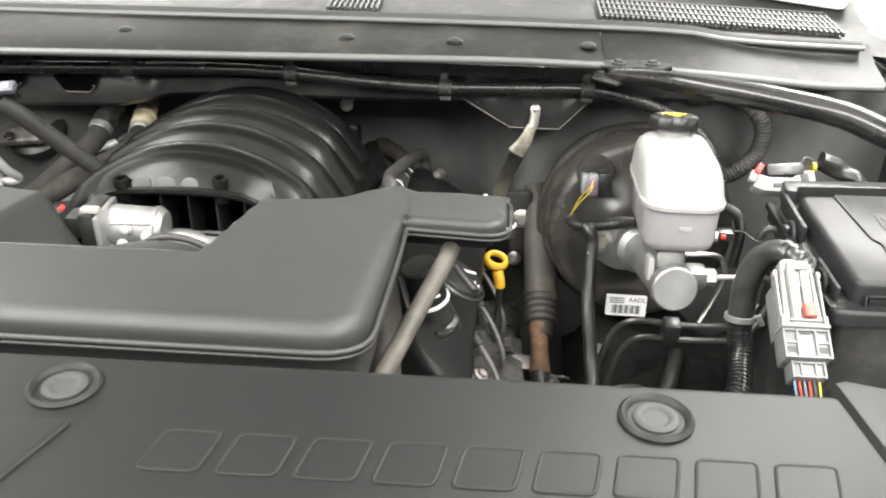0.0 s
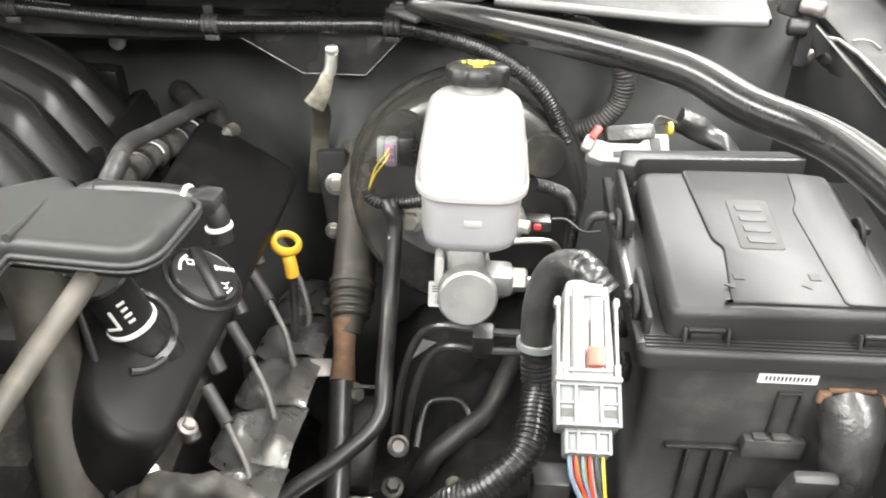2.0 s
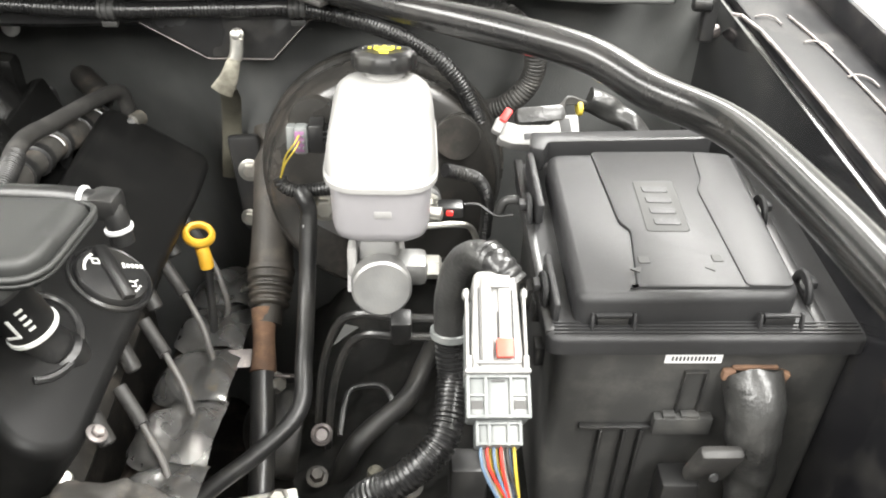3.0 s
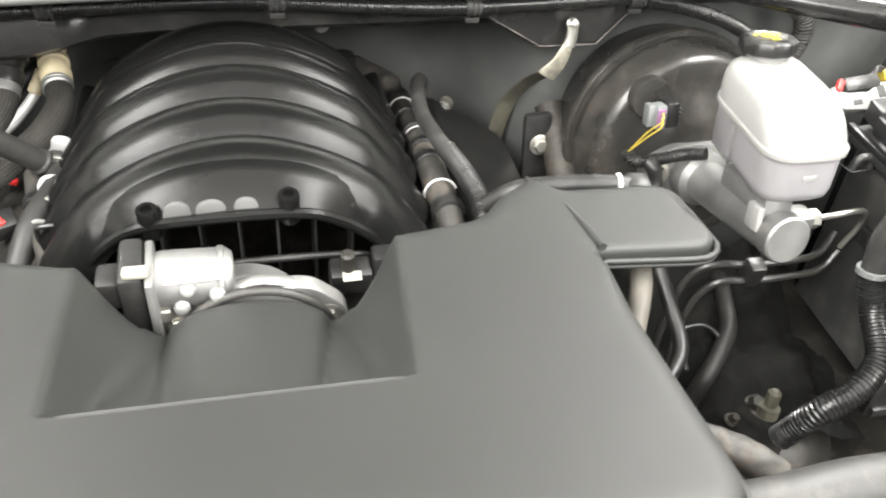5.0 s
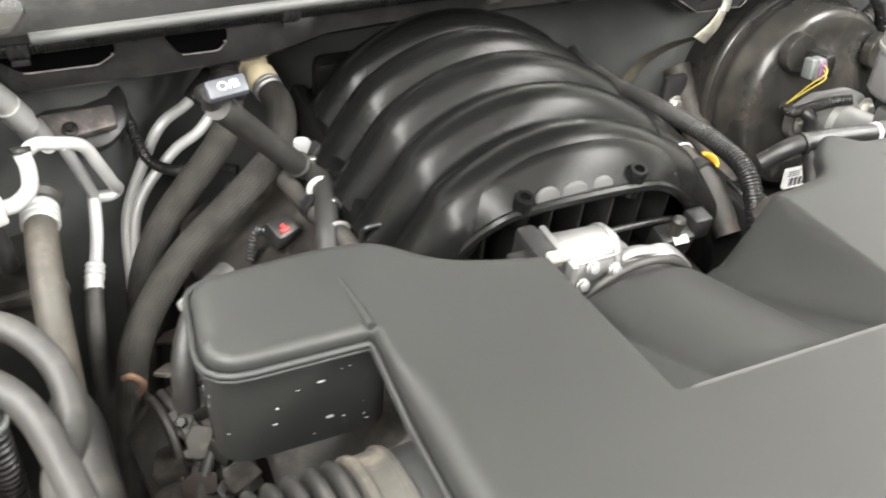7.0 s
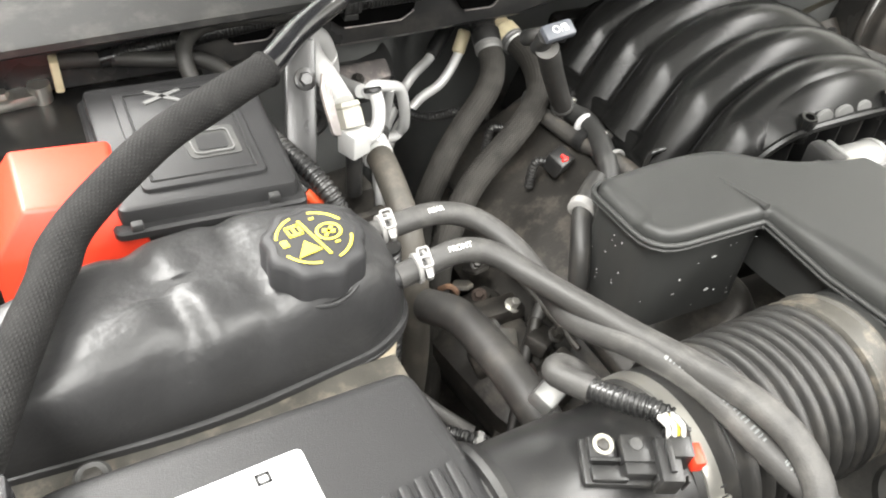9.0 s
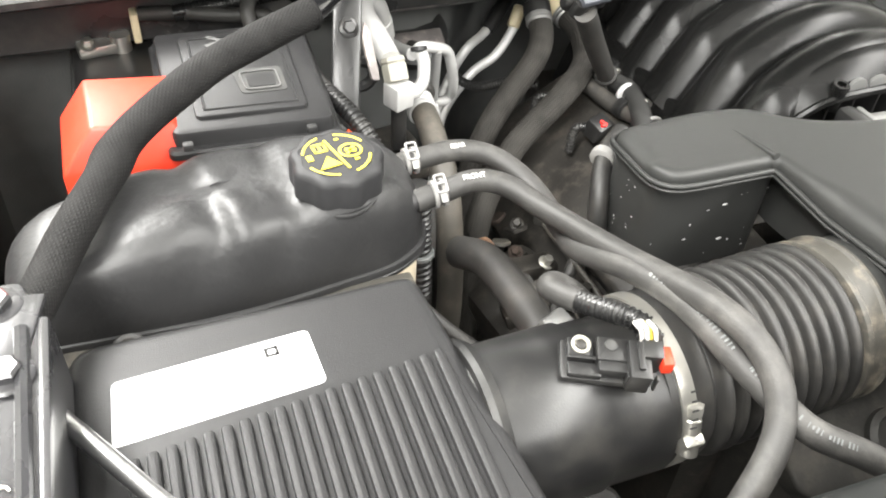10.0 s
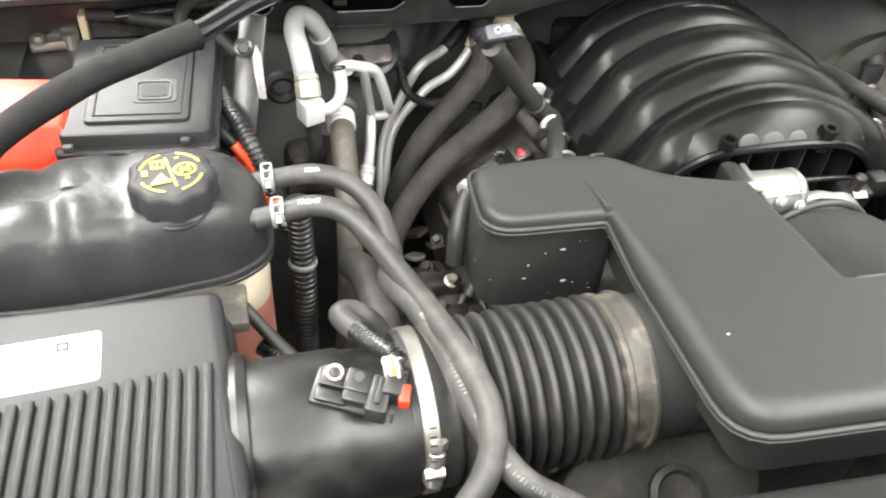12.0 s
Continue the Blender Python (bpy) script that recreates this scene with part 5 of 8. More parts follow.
part("saddle_arm", box((0.166, 0.845, 1.168), (0.008, 0.022, 0.028), 0.003, (-10, 0, 0)), "reservoir", mc, "white plastic lug")

rv = thing("brake_fluid_reservoir", (0.192, 0.89, 1.17), "translucent white brake fluid reservoir with a black cap", "fluid reservoir")
R0 = Vector((0.191, 0.884, 1.178))


def tank_loft(sections):
    """A moulded tank: rounded oblong sections (height, half width, front, back, corner) one above another."""
    bm = bmesh.new()
    rings = []
    for z, hx, ya, yb, r in sections:
        o = rounded([(R0.x - hx, ya), (R0.x + hx, ya), (R0.x + hx, yb), (R0.x - hx, yb)], r, 8)
        rings.append([bm.verts.new((q.x, q.y, z)) for q in o])
    for a, b in zip(rings, rings[1:]):
        for k in range(len(a)):
            bm.faces.new((a[k], a[(k + 1) % len(a)], b[(k + 1) % len(b)], b[k]))
    bm.faces.new(rings[0][::-1])
    bm.faces.new(rings[-1])
    return bm


part("lower_tank", tank_loft([(1.1945, 0.028, 0.836, 0.896, 0.020), (1.1970, 0.034, 0.829, 0.902, 0.022), (1.2020, 0.0385, 0.824, 0.908, 0.024), (1.2100, 0.0402, 0.8225, 0.912, 0.026), (1.2470, 0.0415, 0.8260, 0.918, 0.027)]), "fluid", rv, "slightly darker lower half", sharp=50)
part("rear_foot", tank_loft([(1.1860, 0.020, 0.914, 0.936, 0.009), (1.1890, 0.030, 0.908, 0.944, 0.012), (1.1960, 0.036, 0.905, 0.948, 0.014), (1.2470, 0.0395, 0.900, 0.952, 0.016)]), "fluid", rv, "stepped rear chamber", sharp=50)
part("seam_flange", tank_loft([(1.2460, 0.0440, 0.8250, 0.9550, 0.030), (1.2475, 0.0462, 0.8225, 0.9575, 0.032), (1.2520, 0.0464, 0.8230, 0.9580, 0.032), (1.2540, 0.0445, 0.8260, 0.9560, 0.030)]), "reservoir", rv)
part("upper_tank", tank_loft([(1.2535, 0.0448, 0.8265, 0.9565, 0.030), (1.2600, 0.0446, 0.8305, 0.9575, 0.030), (1.2680, 0.0438, 0.8365, 0.9590, 0.029), (1.2760, 0.0424, 0.8440, 0.9600, 0.028), (1.2830, 0.0398, 0.8530, 0.9600, 0.027), (1.2880, 0.0350, 0.8630, 0.9570, 0.026), (1.2908, 0.0280, 0.8760, 0.9510, 0.023), (1.2915, 0.0200, 0.8900, 0.9400, 0.018)]), "reservoir", rv, sharp=60)
RA = Vector((0.0, 0.22, 1)).normalized()
neck0 = Vector((0.192, 0.9440, 1.272))
part("neck", lathe([(0.0215, 0.0), (0.0205, 0.012), (0.0190, 0.016), (0.0190, 0.030)], neck0, RA, 36), "reservoir", rv)
capc = neck0 + RA * 0.0225
part("cap", lathe([(0.0205, 0), (0.0265, 0.001), (0.0275, 0.004), (0.0275, 0.013), (0.0255, 0.0155), (0.020, 0.017), (0.017, 0.0155), (0.004, 0.0155)], capc, RA, 64, lobes=10, lobe=0.03), "plastic", rv, "black ribbed cap")
cm = axes(capc + RA * 0.0172, (1, 0, 0), RA)
rp = [cm @ Vector((0.0085 * math.cos(a), 0.0065 * math.sin(a), 0)) for a in np.linspace(0, 2 * math.pi, 25)]
part("symbol_ring", tube(rp, 0.0007, smooth=False, seg=6), "yprint", rv, "yellow brake symbol")
part("symbol_bar", box(tuple(cm @ Vector((0, 0, 0))), (0.006, 0.0022, 0.0008), 0), "yprint", rv)
for k in range(5):
    a = radians(150 - 30 * k)
    part("symbol_dot", box(tuple(cm @ Vector((0.0145 * math.cos(a), 0.012 * math.sin(a), -0.0006))), (0.003, 0.002, 0.0012), 0), "yprint", rv)
part("symbol_bar", box(tuple(cm @ Vector((0, -0.0125, -0.0006))), (0.008, 0.002, 0.0012), 0), "yprint", rv)
part("level_mark", box((0.193, 0.8240, 1.2270), (0.014, 0.0012, 0.006), 0.0005, (-6, 0, 0)), "reservoir", rv, "paler moulded mark")
part("side_lug", lathe([(0.006, 0), (0.006, 0.01), (0.004, 0.011)], (0.232, 0.872, 1.196), (1, -0.2, 0), 16), "zinc", rv, "level sensor stub")
sens = thing("level_sensor_plug", (0.25, 0.875, 1.19), "small black level sensor plug with a red lock", "connector")
part("plug", box((0.250, 0.88, 1.195), (0.022, 0.015, 0.011), 0.002), "plastic", sens)
part("lock", box((0.249, 0.8715, 1.196), (0.006, 0.003, 0.005), 0.001), "red", sens)
part("wire", tube([(0.262, 0.882, 1.198), (0.275, 0.885, 1.196), (0.29, 0.88, 1.188), (0.305, 0.878, 1.19)], 0.0011, 14, 6), "plastic", sens)
part("wire", tube([(0.245, 0.90, 1.222), (0.262, 0.91, 1.212), (0.278, 0.925, 1.195), (0.288, 0.935, 1.165), (0.288, 0.94, 1.12)], 0.0058, 24, 10, wave=0.0004, pitch=0.0036), "plastic", sens, "ribbed black conduit")
part("clip", tube([(0.292, 0.885, 1.185), (0.298, 0.885, 1.20), (0.312, 0.885, 1.20), (0.316, 0.885, 1.186)], 0.0042, 14, 10), "tape", sens)

vs = thing("booster_pressure_sensor", (0.11, 0.98, 1.19), "pressure sensor with pale plug and purple seal on the booster", "sensor")
VM = axes((0.1165, 1.008, 1.204), (1, 0.02, 0), tuple(AX))


def vbox(c, s, bev=0.001):
    b = box(c, s, bev)
    b.transform(VM)
    return b


part("body", vbox((0.008, -0.004, 0.016), (0.015, 0.028, 0.030), 0.002), "plastic", vs)
part("body_rib", join(*[vbox((0.0165, -0.012 + 0.005 * k, 0.018), (0.003, 0.002, 0.024), 0.0004) for k in range(4)]), "plastic", vs)
part("plug", vbox((-0.006, -0.005, 0.024), (0.014, 0.028, 0.018), 0.004), "grey", vs, "pale grey plug")
part("plug_side", vbox((-0.016, -0.004, 0.022), (0.008, 0.024, 0.014), 0.0015), "grey", vs, "pale plug flank")
part("seal", vbox((-0.007, -0.005, 0.0335), (0.009, 0.020, 0.002), 0.0006), "pinkgrey", vs, "dusky purple seal")
part("terminal", join(*[vbox((-0.0075 + 0.004 * (k % 2), -0.011 + 0.006 * (k // 2), 0.0348), (0.0022, 0.0028, 0.0016), 0.0003) for k in range(6)]), "grey", vs)
for k, w in enumerate(("wire_y", "wire_y")):
    q0 = VM @ Vector((-0.007, 0.002 - 0.006 * k, 0.036))
    part("wire", tube([q0, q0 + Vector((-0.004, -0.010, -0.004)), q0 + Vector((-0.014, -0.002, -0.022)), Vector((0.087, 0.985, 1.158)), Vector((0.084, 0.99, 1.15))], 0.0009, 16, 6), w, vs, "thin coloured wire")
part("wire_boot", tube([(0.086, 0.984, 1.158), (0.090, 0.982, 1.150), (0.102, 0.98, 1.146), (0.125, 0.98, 1.148), (0.150, 0.975, 1.155), (0.168, 0.96, 1.165)], 0.0068, 24, 12, wave=0.0005, pitch=0.0036), "plastic", vs, "ribbed black conduit")
vh = hose("vacuum_hose", [(0.108, 0.972, 1.150), (0.112, 0.964, 1.146), (0.115, 0.962, 1.135), (0.114, 0.945, 1.105), (0.113, 0.915, 1.065), (0.114, 0.855, 1.035), (0.112, 0.812, 1.012), (0.078, 0.780, 0.992), (0.037, 0.754, 0.974), (-0.01, 0.72, 0.95)], 0.0085, "plastic", "black plastic vacuum hose running down past the booster", n=60)
part("print", join(*[box((0.1105, 0.9485 - 0.0006 * k, 1.125 - 0.006 * k), (0.0016, 0.001, 0.004), 0, (8, 0, 0)) for k in range(9)]), "faint", vh, "faint printed characters")

# ---- brake lines ----
def line(pts, r=0.0032, mat="satin_paint", label="thin black steel brake line", n=40):
    return hose("brake_line", pts, r, mat, label, "brake line", n=n, seg=8)


line([(0.240, 0.846, 1.157), (0.262, 0.848, 1.157), (0.30, 0.852, 1.156), (0.315, 0.862, 1.13), (0.31, 0.87, 1.09)], mat="zinc", label="thin bare steel brake line")
line([(0.21, 0.93, 1.137), (0.258, 0.94, 1.135), (0.276, 0.945, 1.125), (0.281, 0.94, 1.10), (0.268, 0.93, 1.07), (0.25, 0.91, 1.05)], mat="zinc", label="thin bare steel brake line")
line([(0.31, 0.885, 1.10), (0.29, 0.875, 1.078), (0.245, 0.872, 1.074), (0.205, 0.873, 1.074), (0.165, 0.88, 1.072), (0.143, 0.885, 1.05), (0.128, 0.88, 1.0), (0.12, 0.87, 0.93)], 0.004)
line([(0.31, 0.87, 1.085), (0.29, 0.864, 1.064), (0.245, 0.862, 1.060), (0.205, 0.862, 1.06), (0.172, 0.868, 1.056), (0.152, 0.872, 1.03), (0.138, 0.865, 0.98), (0.13, 0.85, 0.9)], 0.004)
bc = thing("line_clip", (0.207, 0.865, 1.06), "black plastic brake line clip", "clip")
part("clip", box((0.207, 0.866, 1.068), (0.02, 0.02, 0.034), 0.003, (12, 0, 0)), "plastic", bc)

# ---- steering shaft and boot ----
st = thing("steering_shaft", (0.06, 0.95, 0.9), "steering shaft with a rubber boot and rusty joint", "steering shaft")
part("boot", tube([(0.052, 1.15, 1.12), (0.058, 1.08, 1.062), (0.061, 1.02, 1.024), (0.061, 1.0, 1.012)], 0.0225, 30, 22, taper=lambda s: 0.85 + 0.25 * s), "boot", st, "long dusty rubber boot")
part("boot_ribs", tube([(0.061, 1.012, 1.019), (0.061, 0.975, 0.996)], 0.0235, 20, 24, wave=0.0016, pitch=0.0095, taper=lambda s: 1.08 - 0.22 * s), "boot", st, "ribbed boot end")
part("collar", tube([(0.061, 0.978, 0.998), (0.060, 0.958, 0.986)], 0.0165, 4, 20), "boot", st)
part("joint", tube([(0.057, 0.97, 0.998), (0.060, 0.925, 0.968), (0.060, 0.912, 0.960)], 0.0125, 10, 16, taper=lambda s: 1.15 - 0.2 * math.sin(math.pi * s)), "rust", st, "rusty shaft joint")
part("shaft", tube([(0.060, 0.91, 0.962), (0.064, 0.86, 0.93), (0.066, 0.80, 0.89)], 0.013, 10, 16), "satin_paint", st)
part("bracket", box((0.036, 0.925, 0.968), (0.026, 0.020, 0.003), 0.0008, (30, 10, 15)), "stay", st)
part("bracket", box((0.080, 0.912, 0.956), (0.034, 0.003, 0.024), 0.0008, (50, -15, -20)), "stay", st)
part("bolt", hexbolt((0.073, 0.905, 0.952), (0.6, -0.7, 0.5), 0.008, 0.014), "zinc", st)
fp = thing("firewall_plate", (0.03, 1.12, 1.05), "black bolted closing plate beside the booster", "plate")
part("plate", box((0.030, 1.118, 1.065), (0.036, 0.012, 0.13), 0.008, (0, -4, 0)), "satin_paint", fp)
part("nut", hexbolt((0.031, 1.110, 1.088), (0, -1, 0.2), 0.009, 0.008), "zinc", fp)
part("nut", hexbolt((0.024, 1.110, 1.022), (0, -1, 0.2), 0.007, 0.006), "zinc", fp)

# ---- earth strap ----
es = thing("earth_strap", (0.02, 1.08, 1.15), "braided tinned earth strap in an olive sleeve bolted to the firewall", "earth strap")
part("bolt", lathe([(0.0070, 0), (0.0070, 0.004), (0.0050, 0.005), (0.0050, 0.011), (0.003, 0.012)], (0.039, 1.094, 1.260), (0, -1, 0.4), 12), "zinc", es)
part("lug", tube([(0.039, 1.088, 1.258), (0.038, 1.085, 1.246), (0.036, 1.083, 1.238)], 0.0068, 10, 14, flat=(1, 0.6)), "zinc", es, "crimped lug")
part("braid", tube([(0.037, 1.085, 1.244), (0.032, 1.083, 1.230), (0.026, 1.084, 1.215), (0.0165, 1.088, 1.199)], 0.0115, 24, 16, flat=(1.0, 0.3), taper=lambda s: 0.5 + 0.55 * s, up=(0, 1, 0)), "tinned", es, "bare braid")
part("sleeve", tube([(0.0215, 1.088, 1.204), (0.0185, 1.110, 1.187), (0.0145, 1.134, 1.166), (0.0055, 1.165, 1.128), (-0.001, 1.180, 1.09), (-0.010, 1.185, 1.03)], 0.0115, 40, 16, flat=(1.0, 0.16), up=(0, 1, 0)), "strap", es, "olive woven sleeve")

# ---- harness along the firewall ----
ha = thing("bulkhead_harness", (-0.3, 1.085, 1.28), "ribbed black wiring conduit clipped along the firewall", "wiring harness")
HP = [(-0.98, 1.085, 1.27), (-0.80, 1.083, 1.29), (-0.685, 1.08, 1.296), (-0.503, 1.08, 1.301), (-0.371, 1.08, 1.304), (-0.29, 1.08, 1.302), (-0.183, 1.08, 1.294), (-0.081, 1.08, 1.290), (0.039, 1.08, 1.293), (0.104, 1.08, 1.294), (0.163, 1.075, 1.284), (0.223, 1.06, 1.266), (0.262, 1.05, 1.235), (0.285, 1.045, 1.19)]
part("conduit", tube(HP, 0.0082, 110, 12, wave=0.00032, pitch=0.0034), "ribgloss", ha)
for x, z in ((-0.503, 1.301), (-0.285, 1.302), (-0.081, 1.290), (0.104, 1.294), (-0.74, 1.294)):
    c = part("clip", lathe([(0.0092, -0.0085), (0.0102, -0.0075), (0.0102, -0.0045), (0.0092, -0.004), (0.0092, -0.0015), (0.0102, -0.001), (0.0102, 0.0012), (0.0092, 0.002), (0.0092, 0.004), (0.0102, 0.0045), (0.0102, 0.0075), (0.0092, 0.0085)], (x, 1.08, z), (1, 0, 0), 18), "plastic_matt", ha, "black harness clip")
    part("clip_foot", box((x, 1.082, z - 0.014), (0.015, 0.010, 0.006), 0.001), "plastic_matt", c)
    part("clip_head", box((x - 0.002, 1.084, z + 0.013), (0.011, 0.006, 0.012), 0.003), "plastic_matt", c)

# ---- upright white connector with its conduit ----
wc = thing("bulkhead_connector", (0.272, 0.68, 1.18), "large white and grey wiring connector with a red lock", "connector")
WM = axes((0.2725, 0.728, 1.246), (1, 0, 0), (0, -0.53, 0.85)) @ Matrix.Diagonal((0.97, 0.90, 1, 1))
def wbox(c, s, bev=0.002):
    b = box(c, s, bev)
    b.transform(WM)
    return b


sh_o = rounded([(-0.0150, -0.002), (0.0150, -0.002), (0.0185, -0.085), (-0.0185, -0.085)], [0.007, 0.007, 0.002, 0.002])
part("upper_shell", placed(plate(sh_o, -0.016, 0.011, 0.003, 3), WM), "white", wc)
part("shell_flank", placed(plate(rounded([(-0.0205, -0.028), (-0.0150, -0.022), (-0.0150, -0.082), (-0.0215, -0.085)], 0.002), -0.022, 0.004, 0.001, 2), WM), "grey", wc, "grey shell flank")
for s_ in (-1, 1):
    part("lever", join(wbox((0.0200 * s_, -0.046, 0.006), (0.0022, 0.060, 0.009), 0.0008), wbox((0.0205 * s_, -0.020, 0.006), (0.0045, 0.008, 0.010), 0.002)), "white", wc, "white locking lever")
part("spine", join(wbox((-0.0065, -0.040, 0.0125), (0.0075, 0.066, 0.004), 0.0014), wbox((0.0060, -0.038, 0.0120), (0.0085, 0.060, 0.003), 0.0012), wbox((0.0005, -0.012, 0.0135), (0.020, 0.010, 0.004), 0.0018)), "white", wc, "raised white spine")
# Dark strips laid on the shell draw the shade inside its grooves.
part("groove", join(wbox((-0.0120, -0.046, 0.0113), (0.0010, 0.060, 0.0008), 0), wbox((0.0116, -0.046, 0.0113), (0.0010, 0.056, 0.0008), 0), wbox((0.0010, -0.050, 0.0113), (0.0011, 0.030, 0.0012), 0)), "ink_shade", wc, "dark strip drawing the shade of a slot")
part("lock", wbox((0.0050, -0.0640, 0.0152), (0.0115, 0.0140, 0.006), 0.0008), "pinkred", wc, "faded red lock tab")
part("collar", join(wbox((0, -0.0800, 0.004), (0.0450, 0.0040, 0.022), 0.0014), wbox((0.001, -0.0735, 0.0125), (0.030, 0.0025, 0.003), 0.0008), wbox((-0.0195, -0.0735, 0.008), (0.004, 0.010, 0.012), 0.001), wbox((0.0195, -0.0735, 0.008), (0.004, 0.010, 0.012), 0.001)), "white", wc, "flared white collar")
part("lower_shell", wbox((0, -0.098, -0.004), (0.0420, 0.032, 0.026), 0.002), "grey", wc, "light grey lower half")
low = [wbox((x_, -0.098, 0.0100), (0.0024, 0.032, 0.0035), 0.0006) for x_ in (-0.0205, -0.0085, 0.0085, 0.0205)]
low += [wbox((0, y_, 0.0100), (0.0430, 0.0024, 0.0035), 0.0006) for y_ in (-0.0835, -0.1125)] + [wbox((x_, -0.097, 0.0095), (0.012, 0.002, 0.003), 0.0005) for x_ in (-0.0145, 0.0145)]
part("lower_frame", join(*low), "grey", wc, "moulded frame ribs")
# Slot shade again, as darker strips on the lower half.
part("slot", join(wbox((0, -0.0865, 0.0095), (0.009, 0.0014, 0.0012), 0), wbox((-0.0145, -0.104, 0.0093), (0.008, 0.006, 0.0008), 0), wbox((0.0145, -0.104, 0.0093), (0.008, 0.006, 0.0008), 0)), "hose", wc, "dark strip drawing the shade of a slot")
part("tail", wbox((0, -0.1225, -0.006), (0.0310, 0.020, 0.020), 0.002), "grey", wc)
for x_ in (-0.0145, -0.0065, 0.0065, 0.0145):
    part("tail_rib", wbox((x_, -0.1235, 0.0050), (0.0022, 0.018, 0.003), 0.0005), "grey", wc)
for y_ in (-0.1165, -0.1310):
    part("tail_bar", wbox((0, y_, 0.0050), (0.030, 0.002, 0.003), 0.0005), "grey", wc)
for k, w in enumerate(("wire_b", "wire_w", "wire_r", "wire_y", "wire_b", "wire_y", "wire_r", "wire_w", "rubber", "wire_b", "wire_y")):
    o = -0.0115 + 0.0022 * k
    p0 = WM @ Vector((o, -0.128, -0.002 - 0.004 * (k % 2)))
    part("wire", tube([p0, p0 + Vector((0.001, -0.012, -0.012)), p0 + Vector((0.010 - o * 0.6 + 0.002 * (k % 3), -0.022, -0.045)), p0 + Vector((0.022 - o + 0.004 * (k % 2), -0.020, -0.09)), p0 + Vector((0.03 - o, 0.01, -0.16))], 0.0011, 20, 7), w, wc, "thin coloured wire")
wch = thing("connector_conduit", (0.25, 0.72, 1.1), "thick ribbed black conduit with a grey cable tie", "conduit")
part("conduit", tube([(0.2467, 0.7555, 1.166), (0.2472, 0.751, 1.150), (0.2485, 0.735, 1.126), (0.240, 0.698, 1.105), (0.213, 0.680, 1.085), (0.18, 0.678, 1.06), (0.165, 0.69, 1.01)], 0.0122, 80, 18, wave=0.0007, pitch=0.0042), "ribgloss", wch)
part("wrap", tube([(0.276, 0.728, 1.247), (0.265, 0.742, 1.250), (0.253, 0.756, 1.232), (0.2468, 0.760, 1.200), (0.2466, 0.7565, 1.172), (0.2467, 0.7555, 1.162)], 0.0132, 40, 18, taper=lambda s: 0.82 + 0.18 * min(1, s / 0.5)), "tape", wch, "smooth taped upper length")
part("cable_tie", lathe([(0.0150, 0), (0.0160, 0.001), (0.0160, 0.006), (0.0150, 0.007)], (0.2466, 0.7555, 1.160), (0.0, 0.25, 1), 28), "grey", wch, "grey cable tie")
part("tie_tail", box((0.2640, 0.747, 1.166), (0.006, 0.003, 0.016), 0.001, (10, -30, 0)), "grey", wch)
part("end_wrap", tube([(0.286, 0.722, 1.240), (0.276, 0.731, 1.250), (0.268, 0.742, 1.252)], 0.0120, 12, 16, wave=0.0004, pitch=0.006), "ribgloss", wch, "taped conduit end")

# ---- fuse box ----
fb = thing("fuse_box", (0.42, 0.8, 1.0), "black plastic under-bonnet fuse box with a clipped lid", "fuse box")
part("tub", plate(rounded([(0.322, 0.706), (0.540, 0.706), (0.540, 0.935), (0.322, 0.925)], 0.012), 0.98, 1.196, 0.0), "plastic_matt", fb)
part("ledge", plate(rounded([(0.310, 0.697), (0.543, 0.697), (0.543, 0.945), (0.310, 0.93)], 0.012), 1.197, 1.212, 0.004, 3), "lid", fb)
for k in range(4):
    part("ledge_groove", box((0.426, 0.7030 + 0.0036 * k, 1.2125), (0.22, 0.0016, 0.0016), 0), "lid", fb)
lid = part("lid", plate(rounded([(0.331, 0.7115), (0.492, 0.716), (0.500, 0.912), (0.333, 0.906)], [0.012, 0.015, 0.02, 0.015]), 1.205, 1.237, 0.007, 4), "lid", fb)
part("raised_panel", plate(rounded([(0.368, 0.722), (0.374, 0.722), (0.383, 0.79), (0.376, 0.80), (0.371, 0.905), (0.458, 0.907), (0.490, 0.90), (0.484, 0.722)], 0.006), 1.235, 1.2392, 0.0015, 2), "lid", lid)
part("recess_plate", plate(rounded([(0.395, 0.787), (0.429, 0.787), (0.432, 0.858), (0.398, 0.858)], 0.004), 1.2385, 1.2398, 0.0006, 1), "belt", lid, "recessed emblem field")
for k in range(4):
    part("emblem_bar", plate(rounded([(0.403, 0.795 + 0.015 * k), (0.424, 0.7945 + 0.015 * k), (0.424, 0.804 + 0.015 * k), (0.403, 0.8045 + 0.015 * k)], 0.003), 1.2392, 1.2404, 0.0005, 1), "lid", lid)
for sx_, sy_ in ((0.385, 0.752), (0.440, 0.754)):
    sq = [(sx_ - 0.004, sy_ - 0.004), (sx_ + 0.004, sy_ - 0.004), (sx_ + 0.004, sy_ + 0.004), (sx_ - 0.004, sy_ + 0.004)]
    part("lock_symbol", plate(rounded(sq, 0.001), 1.2388, 1.2398, 0.0003, 1), "belt", lid)
    part("arrow", plate([(sx_ - 0.012, sy_ - 0.011), (sx_ - 0.003, sy_ - 0.008), (sx_ - 0.006, sy_ - 0.015)], 1.2388, 1.2398, 0), "belt", lid, "small moulded arrow")
